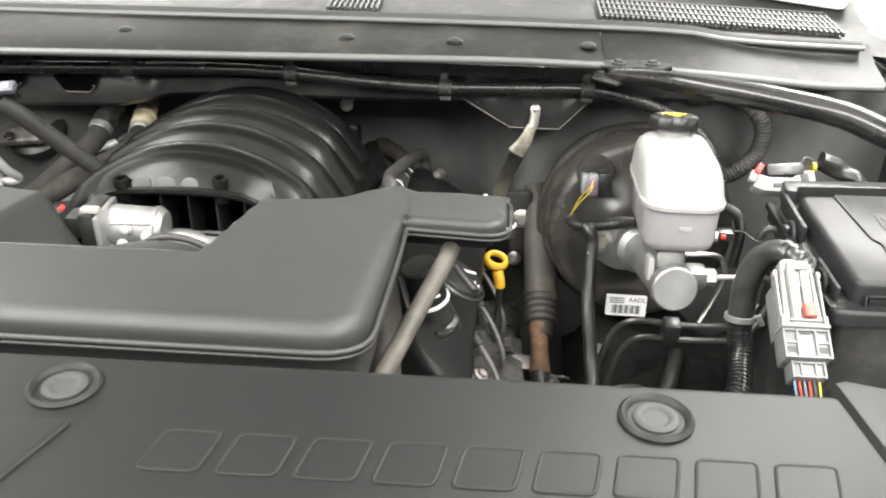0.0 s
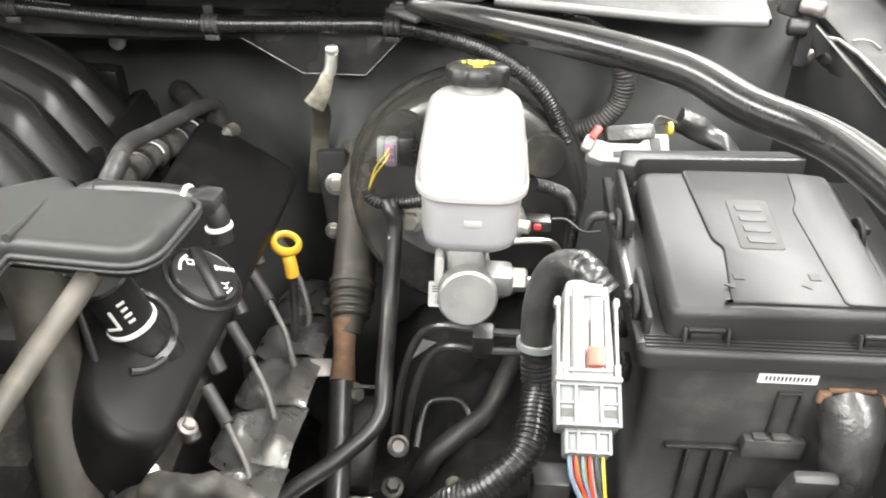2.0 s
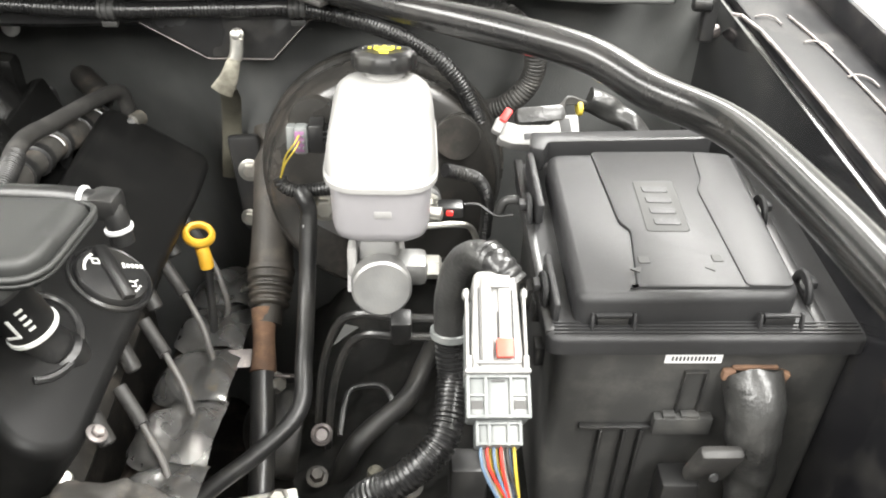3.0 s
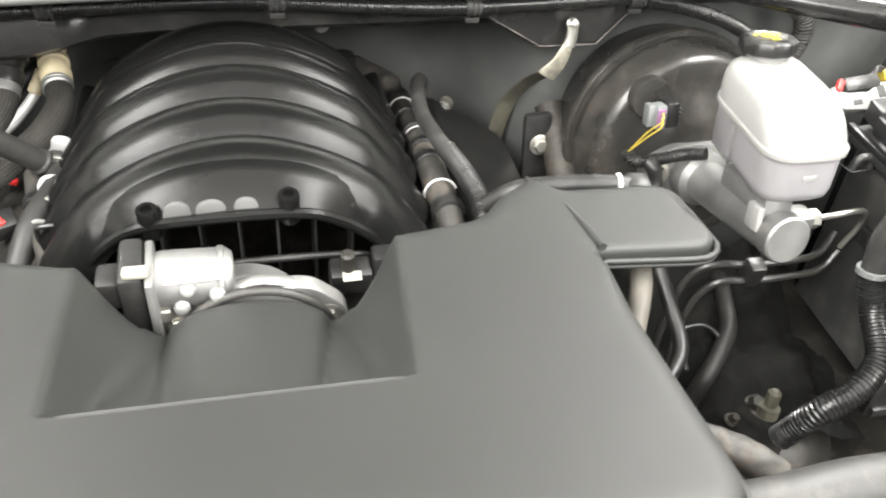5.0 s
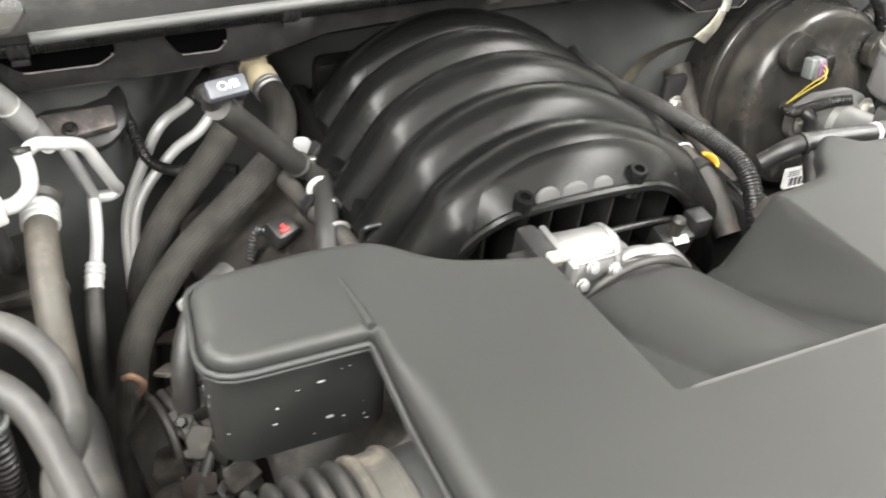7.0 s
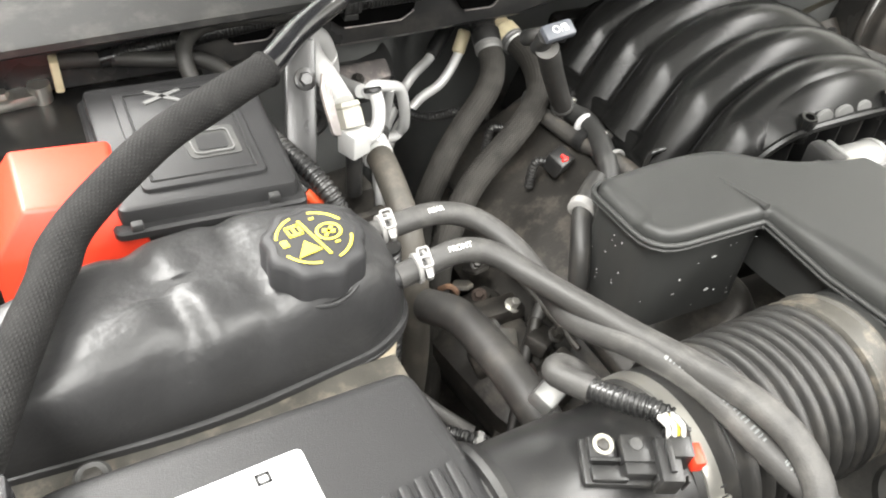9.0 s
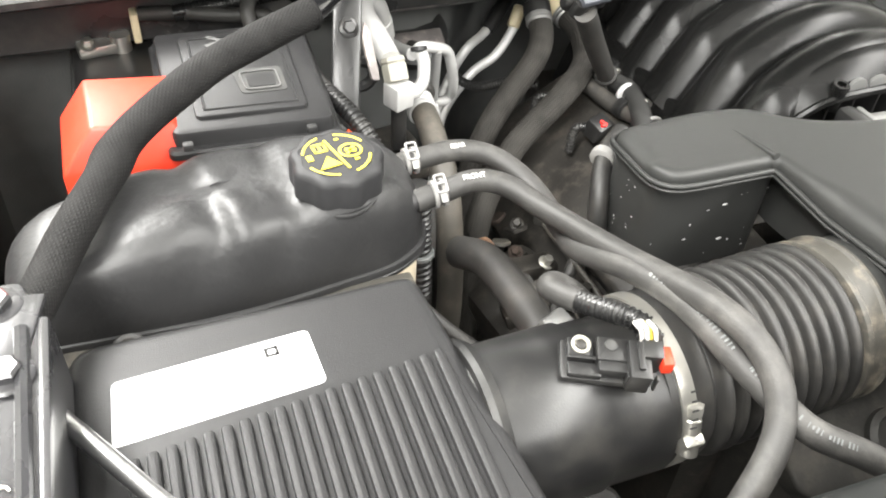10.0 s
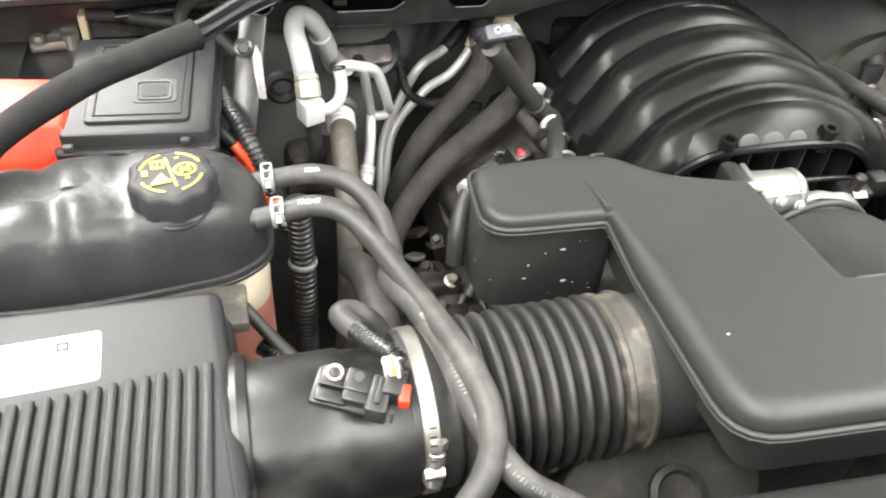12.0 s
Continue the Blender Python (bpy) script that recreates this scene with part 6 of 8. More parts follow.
for x in (0.358, 0.478):
    c = part("latch", join(box((x - 0.015, 0.7085, 1.2155), (0.0022, 0.005, 0.017), 0.0008, (-20, 0, 0)), box((x + 0.015, 0.7085, 1.2155), (0.0022, 0.005, 0.017), 0.0008, (-20, 0, 0)), box((x, 0.7085, 1.2085), (0.032, 0.006, 0.003), 0.001), box((x, 0.7105, 1.2225), (0.026, 0.004, 0.0025), 0.001)), "lid", fb, "thin moulded latch frame")
    part("latch_tongue", box((x, 0.7115, 1.2155), (0.022, 0.003, 0.008), 0.001), "plastic", c)
part("bail", plate(rounded([(0.318, 0.905), (0.322, 0.932), (0.470, 0.940), (0.486, 0.926), (0.472, 0.922), (0.336, 0.915), (0.330, 0.900)], 0.004), 1.222, 1.243, 0.0025, 2), "lid", fb, "black lid frame")
part("bail_arm", box((0.3195, 0.868, 1.226), (0.006, 0.075, 0.020), 0.002, (4, 0, 1)), "lid", fb)
part("bail_arm", box((0.3185, 0.745, 1.218), (0.005, 0.060, 0.020), 0.002), "lid", fb)
part("tub_rim", box((0.512, 0.82, 1.209), (0.010, 0.23, 0.008), 0.002, (0, 0, -1)), "plastic", fb)
part("tub_rim", box((0.3135, 0.82, 1.209), (0.008, 0.23, 0.008), 0.002), "plastic", fb)
for x, y, s in ((0.3125, 0.745, -1), (0.3125, 0.848, -1), (0.508, 0.848, 1), (0.508, 0.748, 1)):
    arc = [Vector((x, y + 0.0125 * math.cos(a), 1.213 + 0.014 * math.sin(a))) for a in np.linspace(0, math.pi, 13)]
    part("side_clip", join(tube(arc, 0.0026, smooth=False, seg=8, flat=(1, 1.6)), box((x + s * 0.004, y, 1.222), (0.008, 0.010, 0.006), 0.001), box((x, y, 1.212), (0.004, 0.030, 0.006), 0.001)), "lid", fb, "rounded clip loop")
part("lid_flank", plate(rounded([(0.452, 0.722), (0.487, 0.722), (0.492, 0.90), (0.461, 0.905), (0.456, 0.86), (0.449, 0.845)], 0.006), 1.2388, 1.2405, 0.0012, 2), "lid", fb)
for y, z in ((0.79, 1.16), (0.76, 1.14), (0.82, 1.15), (0.85, 1.12)):
    part("side_step", box((0.318, y, z), (0.008, 0.016, 0.020), 0.002), "plastic", fb)
part("label", box((0.421, 0.7055, 1.185), (0.042, 0.0006, 0.009), 0), "paper", fb, "narrow white label")
for k in range(12):
    part("print_bar", box((0.4055 + 0.0028 * k, 0.7050, 1.185), (0.0013, 0.0006, 0.004), 0), "ink_shade", fb)
for x in (0.3625, 0.381, 0.394):
    part("rib", box((x, 0.703, 1.062), (0.0028, 0.007, 0.10), 0.001), "plastic", fb)
part("front_shelf", box((0.374, 0.7035, 1.1145), (0.058, 0.006, 0.0035), 0.001), "plastic", fb)
part("front_socket", join(box((0.4235, 0.7015, 1.1195), (0.045, 0.008, 0.018), 0.001), box((0.412, 0.7015, 1.1295), (0.010, 0.007, 0.004), 0.001), box((0.428, 0.7015, 1.1295), (0.014, 0.007, 0.004), 0.001)), "plastic_matt", fb)
part("front_socket_rib", join(box((0.418, 0.7045, 1.150), (0.002, 0.004, 0.044), 0.0005), box((0.434, 0.7045, 1.150), (0.002, 0.004, 0.044), 0.0005), box((0.426, 0.7045, 1.172), (0.018, 0.004, 0.002), 0.0005)), "plastic", fb)
def crumpled(pts, r):
    """A tapering tape-wrapped loom with creases."""
    bm = tube(pts, r, 40, 26, taper=lambda s: 1 - 0.45 * s)
    for v in bm.verts:
        c = v.co
        v.co = c + Vector((noise.noise(c * 60), noise.noise(c * 60 + Vector((7, 1, 3))), noise.noise(c * 60 + Vector((2, 9, 5))))) * 0.0032
    return bm


fbh = thing("fuse_box_loom", (0.47, 0.68, 1.08), "foil-taped wiring loom leaving the fuse box front", "wiring loom")
part("loom", crumpled([(0.468, 0.706, 1.166), (0.469, 0.690, 1.153), (0.474, 0.684, 1.118), (0.484, 0.686, 1.06), (0.498, 0.69, 0.95)], 0.0225), "tape", fbh)
part("gland", join(box((0.449, 0.7035, 1.171), (0.010, 0.006, 0.010), 0.002), box((0.489, 0.7035, 1.166), (0.009, 0.006, 0.016), 0.002, (0, 20, 0)), box((0.468, 0.7045, 1.1765), (0.034, 0.003, 0.004), 0.001)), "rust", fbh, "brown lock tabs")
for x, y, z, nm in ((0.262, 0.70, 1.055, "module"), (0.425, 0.685, 1.055, "relay_block")):
    mod = thing(nm, (x, y, z - 0.03), "small black plastic module hanging by the fuse box", "module")
    part("case", box((x, y, z), (0.03, 0.025, 0.05), 0.004), "plastic", mod)
    part("connector", box((x, y - 0.012, z - 0.018), (0.02, 0.01, 0.012), 0.002), "plastic", mod)
gb = thing("grey_bracket", (0.452, 0.69, 1.04), "small dusty grey bracket with two holes", "bracket")
part("plate", box((0.4440, 0.675, 1.104), (0.034, 0.012, 0.054), 0.005, (20, 0, 0)), "hose", gb)
for z in (1.098, 1.116):
    part("hole", lathe([(0.004, 0), (0.003, 0.001)], (0.4440, 0.6685 + (z - 1.104) * 0.36, z), (0, -1, 0.36), 12), "ink_shade", gb)

# ---- white plug cluster behind the fuse box ----
pc = thing("wing_connector", (0.335, 0.97, 1.19), "white wiring connector with a red lock and black taped loom", "connector")
PM = axes((0.336, 0.958, 1.229), (1, 0.10, 0.05), (0.05, -0.62, 0.78))
plate_o = rounded([(-0.042, -0.006), (-0.030, -0.012), (0.0, -0.016), (0.034, -0.014), (0.036, 0.012), (0.020, 0.013), (0.008, 0.004), (-0.020, 0.006), (-0.036, 0.012)], 0.003)
part("body", placed(plate(plate_o, -0.010, 0.004, 0.0015, 2), PM), "white", pc)
part("window", join(*[placed(box(c_, s_, 0.0008), PM) for c_, s_ in (((0.022, 0.002, 0.0042), (0.010, 0.014, 0.0006)), ((-0.012, -0.006, 0.0042), (0.012, 0.006, 0.0006)), ((0.006, -0.009, 0.0042), (0.006, 0.004, 0.0006)))]), "ink_shade", pc, "dark cut-out")
part("plug", placed(box((0.001, 0.015, -0.002), (0.048, 0.018, 0.018), 0.006), PM), "tape", pc, "black plug body")
part("white_lug", placed(box((-0.040, 0.006, 0.004), (0.010, 0.016, 0.010), 0.003, (0, 0, -30)), PM), "white", pc)
part("lock", placed(box((-0.033, 0.014, 0.009), (0.007, 0.014, 0.006), 0.0015, (0, 0, -40)), PM), "red", pc, "red lock")
part("yellow_ring", lathe([(0.006, 0), (0.0068, 0.001), (0.0068, 0.004), (0.006, 0.005)], (0.372, 0.985, 1.238), (1, 0.1, 0), 16), "wire_y", pc, "yellow band")
part("wire", join(*[tube([(0.345 + 0.004 * k, 0.975, 1.240), (0.362, 0.984, 1.244 + 0.002 * k), (0.385, 0.99, 1.240)], 0.0018, 12, 6) for k in range(4)]), "rubber", pc)
part("loom", crumpled([(0.384, 0.992, 1.244), (0.405, 0.988, 1.236), (0.428, 0.975, 1.224), (0.452, 0.95, 1.19)], 0.0120), "tape", pc, "taped loom")
# ---- bolted brace tubes ----
def brace(pts, sleeve=None):
    t = thing("hood_brace", pts[0], "black painted tubular brace from the cowl to the wing", "brace bar")
    part("bar", tube(pts, 0.0146, 60, 24, taper=lambda s: 0.6 + 0.4 * min(1, s / 0.3)), "brace", t)
    return t


br = brace([(0.128, 1.045, 1.326), (0.165, 1.0, 1.337), (0.203, 0.964, 1.343), (0.292, 0.913, 1.3445), (0.352, 0.876, 1.342), (0.392, 0.830, 1.335), (0.436, 0.770, 1.337), (0.452, 0.66, 1.346), (0.455, 0.56, 1.358)])
part("end_tab", box((0.130, 1.045, 1.322), (0.04, 0.04, 0.005), 0.002, (0, 0, -40)), "satin_paint", br)
part("bolt", hexbolt((0.115, 1.050, 1.3245), (0, 0, 1), 0.007, 0.006), "satin_paint", br)
hose("drain_hose", [(0.27, 1.14, 1.285), (0.315, 1.12, 1.275), (0.345, 1.11, 1.245), (0.345, 1.11, 1.205), (0.32, 1.11, 1.175), (0.29, 1.12, 1.16)], 0.012, "rubber", "black ribbed drain hose by the wing", wave=0.0004, pitch=0.0042)
gr = thing("grommet", (0.26, 1.15, 1.28), "black rubber firewall grommet", "grommet")
part("ring", lathe([(0.028, 0), (0.028, 0.006), (0.020, 0.012), (0.015, 0.012)], (0.262, 1.15, 1.285), (0, -1, 0), 24), "rubber", gr)

# ---- low clutter between the engine and the wing ----
sh = thing("suspension_tower", (0.25, 0.85, 0.8), "dirty black suspension tower and steering gear below", "suspension")
part("tower", lathe([(0.10, 0), (0.09, 0.06), (0.07, 0.10), (0.05, 0.11)], (0.27, 0.82, 0.77), (0, 0, 1), 30), "grime", sh)
part("arm", box((0.19, 0.76, 0.87), (0.2, 0.06, 0.04), 0.012, (0, 12, 25)), "grime", sh)
part("tie_rod", rod((0.05, 0.70, 0.88), (0.35, 0.66, 0.86), 0.014), "grime", sh)
for x, y, z, r in ((0.215, 0.79, 0.93, 0.016), (0.125, 0.80, 0.93, 0.012), (0.165, 0.76, 0.95, 0.009), (0.10, 0.72, 0.96, 0.012)):
    part("bolt", hexbolt((x, y, z), (0.1, -0.4, 1), r * 0.6, 0.012), "grime", sh)
def liner_sheet():
    """A sagging felt liner between the booster and the wing."""
    bm = bmesh.new()
    rows = []
    for y in np.linspace(0.74, 1.06, 48):
        rows.append([bm.verts.new((x, y, 0.885 + 0.12 * (y - 0.74) + 0.05 * math.sin((x - 0.10) * 12) + 0.034 * noise.noise((x * 15, y * 15, 1)) + 0.014 * abs(noise.noise((x * 34, y * 34, 3))) + 0.004 * noise.noise((x * 90, y * 90, 5)))) for x in np.linspace(0.10, 0.34, 40)])
    for a, b in zip(rows, rows[1:]):
        for k in range(39):
            bm.faces.new((a[k], b[k], b[k + 1], a[k + 1]))
    bmesh.ops.solidify(bm, geom=bm.faces[:], thickness=0.004)
    return bm


part("liner", liner_sheet(), "liner", sh, "dusty grey felt liner", sharp=60)
part("ring_bolt", lathe([(0.011, 0), (0.011, 0.006), (0.008, 0.008), (0.006, 0.003)], (0.127, 0.840, 0.945), (0.1, -0.6, 0.8), 20), "stay", sh)
part("joint_boot", lathe([(0.052, -0.03), (0.054, 0.0), (0.050, 0.016), (0.036, 0.028), (0.018, 0.032)], (0.082, 0.915, 0.865), (0.15, -0.5, 0.85), 36), "rubber", sh, "round black rubber boot")
part("tag", plate([(0.131, 0.950), (0.142, 0.985), (0.158, 0.980)], 0.962, 0.9632, 0), "lug", sh, "grey triangular tag")
hose("lower_hose", [(0.247, 0.985, 0.940), (0.246, 0.965, 0.962), (0.232, 0.92, 0.966), (0.212, 0.872, 0.962), (0.165, 0.822, 0.955), (0.14, 0.81, 0.90)], 0.0105, "bellows", "thick dusty black rubber hose low in the bay", seg=18)
hose("lower_cable", [(0.146, 0.835, 0.95), (0.149, 0.862, 0.962), (0.155, 0.882, 0.966), (0.172, 0.886, 0.968), (0.187, 0.884, 0.968), (0.197, 0.868, 0.966), (0.201, 0.845, 0.955)], 0.0030, "plastic", "thin black cable arched low in the bay", "cable", seg=8)
sg = thing("lower_bracket", (0.07, 0.74, 0.93), "dull zinc-plated bracket and bolts low in the bay", "bracket")
part("plate", box((0.075, 0.75, 0.945), (0.08, 0.03, 0.006), 0.002, (20, 10, 20)), "zinc", sg)
part("plate", box((0.095, 0.735, 0.93), (0.03, 0.03, 0.03), 0.006, (0, 10, 20)), "grime", sg)
for x, y in ((0.05, 0.745), (0.095, 0.755), (0.075, 0.74)):
    part("bolt", hexbolt((x, y, 0.952), (0, -0.3, 1), 0.008, 0.012), "zinc", sg)
cn = thing("grey_sensor_plug", (0.18, 0.72, 0.98), "small pale sensor plug low in the bay", "connector")
part("plug", lathe([(0.011, 0), (0.011, 0.012), (0.007, 0.014), (0.007, 0.03), (0.003, 0.034)], (0.183, 0.735, 0.985), (0.1, 0.2, 1), 18), "strap", cn)
fan = thing("fan_shroud", (EX, 0.47, 1.0), "black radiator fan shroud below the radiator cover", "fan shroud")
part("shroud", box((-0.30, 0.382, 1.01), (1.02, 0.05, 0.57), 0.012), "plastic_matt", fan)
part("top_rim", box((-0.30, 0.410, 1.20), (1.0, 0.010, 0.030), 0.003), "plastic", fan)
for k in range(12):
    part("rib", box((-0.75 + 0.08 * k, 0.411, 1.08), (0.006, 0.014, 0.22), 0.002), "plastic_matt", fan)
hb = thing("pump_bracket", (-0.57, 0.51, 1.1), "dusty grey cast bracket with a bolt under the intake bellows", "bracket")
part("plate", plate(rounded([(-0.075, -0.04), (0.06, -0.05), (0.085, 0.0), (0.055, 0.035), (-0.05, 0.032), (-0.08, 0.0)], 0.015), 0, 0.018, 0.004, 3, axes((-0.565, 0.505, 1.175), (1, -0.1, 0), (0, -0.55, 0.83))), "block", hb)
part("boss", lathe([(0.022, 0), (0.022, 0.006), (0.017, 0.008), (0.014, 0.004), (0.004, 0.003)], axes((-0.565, 0.505, 1.175), (1, -0.1, 0), (0, -0.55, 0.83)) @ Vector((0.01, -0.01, 0.018)), (0, -0.55, 0.83), 28), "block", hb)
part("bolt", hexbolt((-0.607, 0.522, 1.21), (0, -0.55, 0.83), 0.008, 0.010), "zinc", hb)
part("round_boss", lathe([(0.017, -0.02), (0.017, 0.002), (0.014, 0.006), (0.004, 0.007)], (-0.766, 0.520, 1.140), (-0.2, -0.5, 0.85), 24), "hose", hb, "round dusty boss")
part("stud", rod((-0.632, 0.53, 1.19), (-0.648, 0.515, 1.20), 0.007, 14, bev=0.002), "zinc", hb)
# ---- air filter box ----
ab = thing("air_filter_box", (-0.97, 0.53, 1.1), "black plastic air filter box with a ribbed lid and white label", "air filter box")
part("lower_case", plate(rounded([(-1.100, 0.640), (-1.10, 0.412), (-0.857, 0.436), (-0.872, 0.634)], 0.02), 1.05, 1.262, 0.0), "plastic", ab)
part("flange", plate(rounded([(-1.104, 0.646), (-1.104, 0.405), (-0.850, 0.428), (-0.868, 0.640)], 0.02), 1.258, 1.268, 0.003, 2), "plastic", ab)
lidp = part("lid", plate(rounded([(-1.089, 0.632), (-1.080, 0.415), (-0.8545, 0.438), (-0.873, 0.638)], [0.02, 0.02, 0.010, 0.012]), 1.264, 1.2965, 0.009, 4), "lid", ab)
part("lid_step", plate(rounded([(-1.098, 0.640), (-1.094, 0.40), (-1.07, 0.40), (-1.07, 0.635)], 0.012), 1.262, 1.276, 0.005, 3), "plastic", lidp)
for k in range(19):
    x = -1.0560 + 0.0097 * k
    o = rounded([(x - 0.0031, 0.541 + 0.0014 * k), (x - 0.0031, 0.4345 + 0.0009 * k), (x + 0.0031, 0.4349 + 0.0009 * k), (x + 0.0031, 0.5414 + 0.0014 * k)], 0.0022, 3)
    part("rib", plate(o, 1.2945, 1.3008, 0.0016, 2), "lid", lidp)
lb = part("label", plate(rounded([(-1.066, 0.5525), (-0.9485, 0.564), (-0.951, 0.606), (-1.064, 0.597)], 0.004), 1.2963, 1.2970, 0), "paper", lidp, "large white printed label")
for a, b, c, d in ((-0.9745, 0.592, 0.0075, 0.0018), (-0.9745, 0.5975, 0.0075, 0.0018)):
    part("print_square", box((a, b, 1.2973), (c, d, 0.0004), 0, (0, 0, 4)), "ink_shade", lb)
for a in (-0.9777, -0.9713):
    part("print_square", box((a, 0.5948, 1.2973), (0.0018, 0.0065, 0.0004), 0, (0, 0, 4)), "ink_shade", lb)
for k in range(9):
    part("print_bar", box((-1.028 + 0.0045 * k, 0.5955 + 0.0004 * k, 1.2973), (0.003, 0.0011, 0.0003), 0, (0, 0, 4)), "lug", lb)
    part("print_bar", box((-1.030 + 0.0048 * k, 0.5925 + 0.0004 * k, 1.2973), (0.0036, 0.0011, 0.0003), 0, (0, 0, 4)), "lug", lb)
for k in range(4):
    part("print_bar", box((-0.968 + 0.004 * k, 0.584, 1.2973), (0.0024, 0.001, 0.0003), 0, (0, 0, 4)), "lug", lb)
sc = part("screw_ear", lathe([(0.0105, -0.01), (0.0105, 0.003), (0.0085, 0.0045), (0.007, 0.0035), (0.002, 0.0030)], (-1.055, 0.646, 1.270), (0, 0, 1), 24), "plastic_matt", ab)
part("screw", lathe([(0.0055, 0.002), (0.0055, 0.0045), (0.003, 0.0055)], (-1.055, 0.646, 1.270), (0, 0, 1), 6), "grime", sc)
tray = thing("tray_panel", (-0.98, 0.655, 1.2), "dusty tan metal strip between the filter box and the tank", "metal strip")
part("strip", box((-0.98, 0.660, 1.243), (0.245, 0.044, 0.012), 0.003, (0, 0, 2)), "cuff", tray)

# ---- intake tube, sensor and bellows ----
tubeAx = (1, 0.02, 0)
it = thing("intake_tube", (-0.80, 0.545, 1.19), "black plastic air-intake tube joined to ribbed bellows", "intake duct")
part("tube", lathe([(0.052, 0), (0.054, 0.01), (0.0555, 0.075), (0.0535, 0.078), (0.0535, 0.12)], (-0.872, 0.540, 1.243), tubeAx, 56), "plastic", it)
part("flange_collar", lathe([(0.060, 0), (0.061, 0.004), (0.058, 0.010)], (-0.868, 0.540, 1.243), tubeAx, 56), "plastic", it)


def bellows():
    pr = [(0.0565, 0.0), (0.0575, 0.004), (0.0575, 0.028), (0.0555, 0.031)]
    h = 0.034
    for k in range(10):
        pr += [(0.0518, h), (0.0525, h + 0.0010), (0.0575, h + 0.0022), (0.0602, h + 0.0038), (0.0612, h + 0.0060), (0.0602, h + 0.0082), (0.0575, h + 0.0098), (0.0525, h + 0.0108)]
        h += 0.0113
    pr += [(0.0545, h), (0.0545, h + 0.004)]
    return lathe(pr, (-0.7555, 0.5475, 1.2445), (1, 0.06, 0.02), 64), h


bw, bh = bellows()
part("bellows", bw, "bellows", it, "ribbed black rubber bellows", sharp=75)
p = Vector((-0.7555, 0.5475, 1.2445))
d = Vector((1, 0.06, 0.02)).normalized()
part("cuff", lathe([(0.0565, 0), (0.0605, 0.002), (0.0605, 0.006), (0.0585, 0.008), (0.0585, 0.019), (0.0605, 0.021), (0.0595, 0.024)], p + d * bh, d, 56), "cuff", it, "dusty brown rubber cuff")
part("outlet", lathe([(0.055, 0), (0.055, 0.03), (0.052, 0.045)], p + d * (bh + 0.022), d, 48), "cover", it)
cl = part("hose_clamp", lathe([(0.0578, 0), (0.0590, 0.0005), (0.0590, 0.0105), (0.0578, 0.011)], p + d * 0.005, d, 64), "zinc", it, "steel worm-drive hose clamp")
part("clamp_screw", join(rod((-0.7405, 0.4965, 1.268), (-0.7435, 0.4865, 1.244), 0.0062, 14, bev=0.001), lathe([(0.0068, 0), (0.0068, 0.006), (0.005, 0.007)], (-0.740, 0.4975, 1.270), (0.1, 0.38, 0.92), 6)), "zinc", cl)
part("clamp_housing", box((-0.743, 0.489, 1.252), (0.014, 0.008, 0.018), 0.002, (22, 0, 0)), "zinc", cl)
for k in range(7):
    a = radians(172 + 7 * k)
    part("clamp_slot", box(tuple(p + d * 0.0120 + Vector((0, 0.0590 * math.cos(a), 0.0594 * math.sin(radians(8 + 7 * k))))), (0.0045, 0.0006, 0.0010), 0, (-60 + 7 * k, 0, 0)), "ink_shade", cl)

ms = thing("air_flow_sensor", (-0.79, 0.52, 1.295), "black air flow sensor with a red lock on the intake tube", "sensor")
SM = axes((-0.7900, 0.5290, 1.2972), (0.92, -0.38, 0.0), (0.0, -0.15, 1)) @ Matrix.Scale(0.93, 4)


def sbox(c, s, bev=0.001, rot=(0, 0, 0)):
    b = box((0, 0, 0), s, bev)
    b.transform(SM @ pose(*c, *rot))
    return b


part("base", sbox((-0.004, 0.0, 0.0), (0.050, 0.030, 0.006), 0.003), "plastic", ms)
part("pad", join(sbox((-0.016, 0.006, 0.004), (0.018, 0.018, 0.006), 0.003), sbox((-0.014, -0.009, 0.004), (0.022, 0.010, 0.006), 0.002), sbox((-0.010, -0.001, 0.006), (0.030, 0.003, 0.004), 0.0008)), "plastic", ms)
part("body", join(sbox((0.004, 0.004, 0.008), (0.022, 0.018, 0.010), 0.002), sbox((0.006, -0.007, 0.007), (0.024, 0.010, 0.009), 0.0015)), "plastic", ms)
part("dimple", lathe([(0.0040, 0), (0.0036, 0.0009), (0.001, 0.0012)], SM @ Vector((0.002, 0.006, 0.013)), (0, -0.25, 1), 18), "plastic_matt", ms)
part("screw_ring", lathe([(0.0056, 0), (0.0060, 0.001), (0.0060, 0.0022), (0.0048, 0.0030), (0.0040, 0.0022), (0.0036, 0.0006)], SM @ Vector((-0.016, 0.008, 0.0065)), (0, -0.25, 1), 24), "lugpale", ms, "grey ring round the screw")
part("screw", lathe([(0.0034, 0), (0.0034, 0.0020), (0.0022, 0.0026)], SM @ Vector((-0.016, 0.008, 0.0065)), (0, -0.25, 1), 6), "grime", ms)
part("socket", join(sbox((0.019, -0.005, 0.009), (0.014, 0.028, 0.018), 0.0015), sbox((0.027, 0.004, 0.012), (0.014, 0.018, 0.018), 0.0015), sbox((0.026, 0.012, 0.019), (0.016, 0.003, 0.008), 0.0008), sbox((0.019, -0.004, 0.0195), (0.004, 0.020, 0.003), 0.0008)), "plastic", ms)
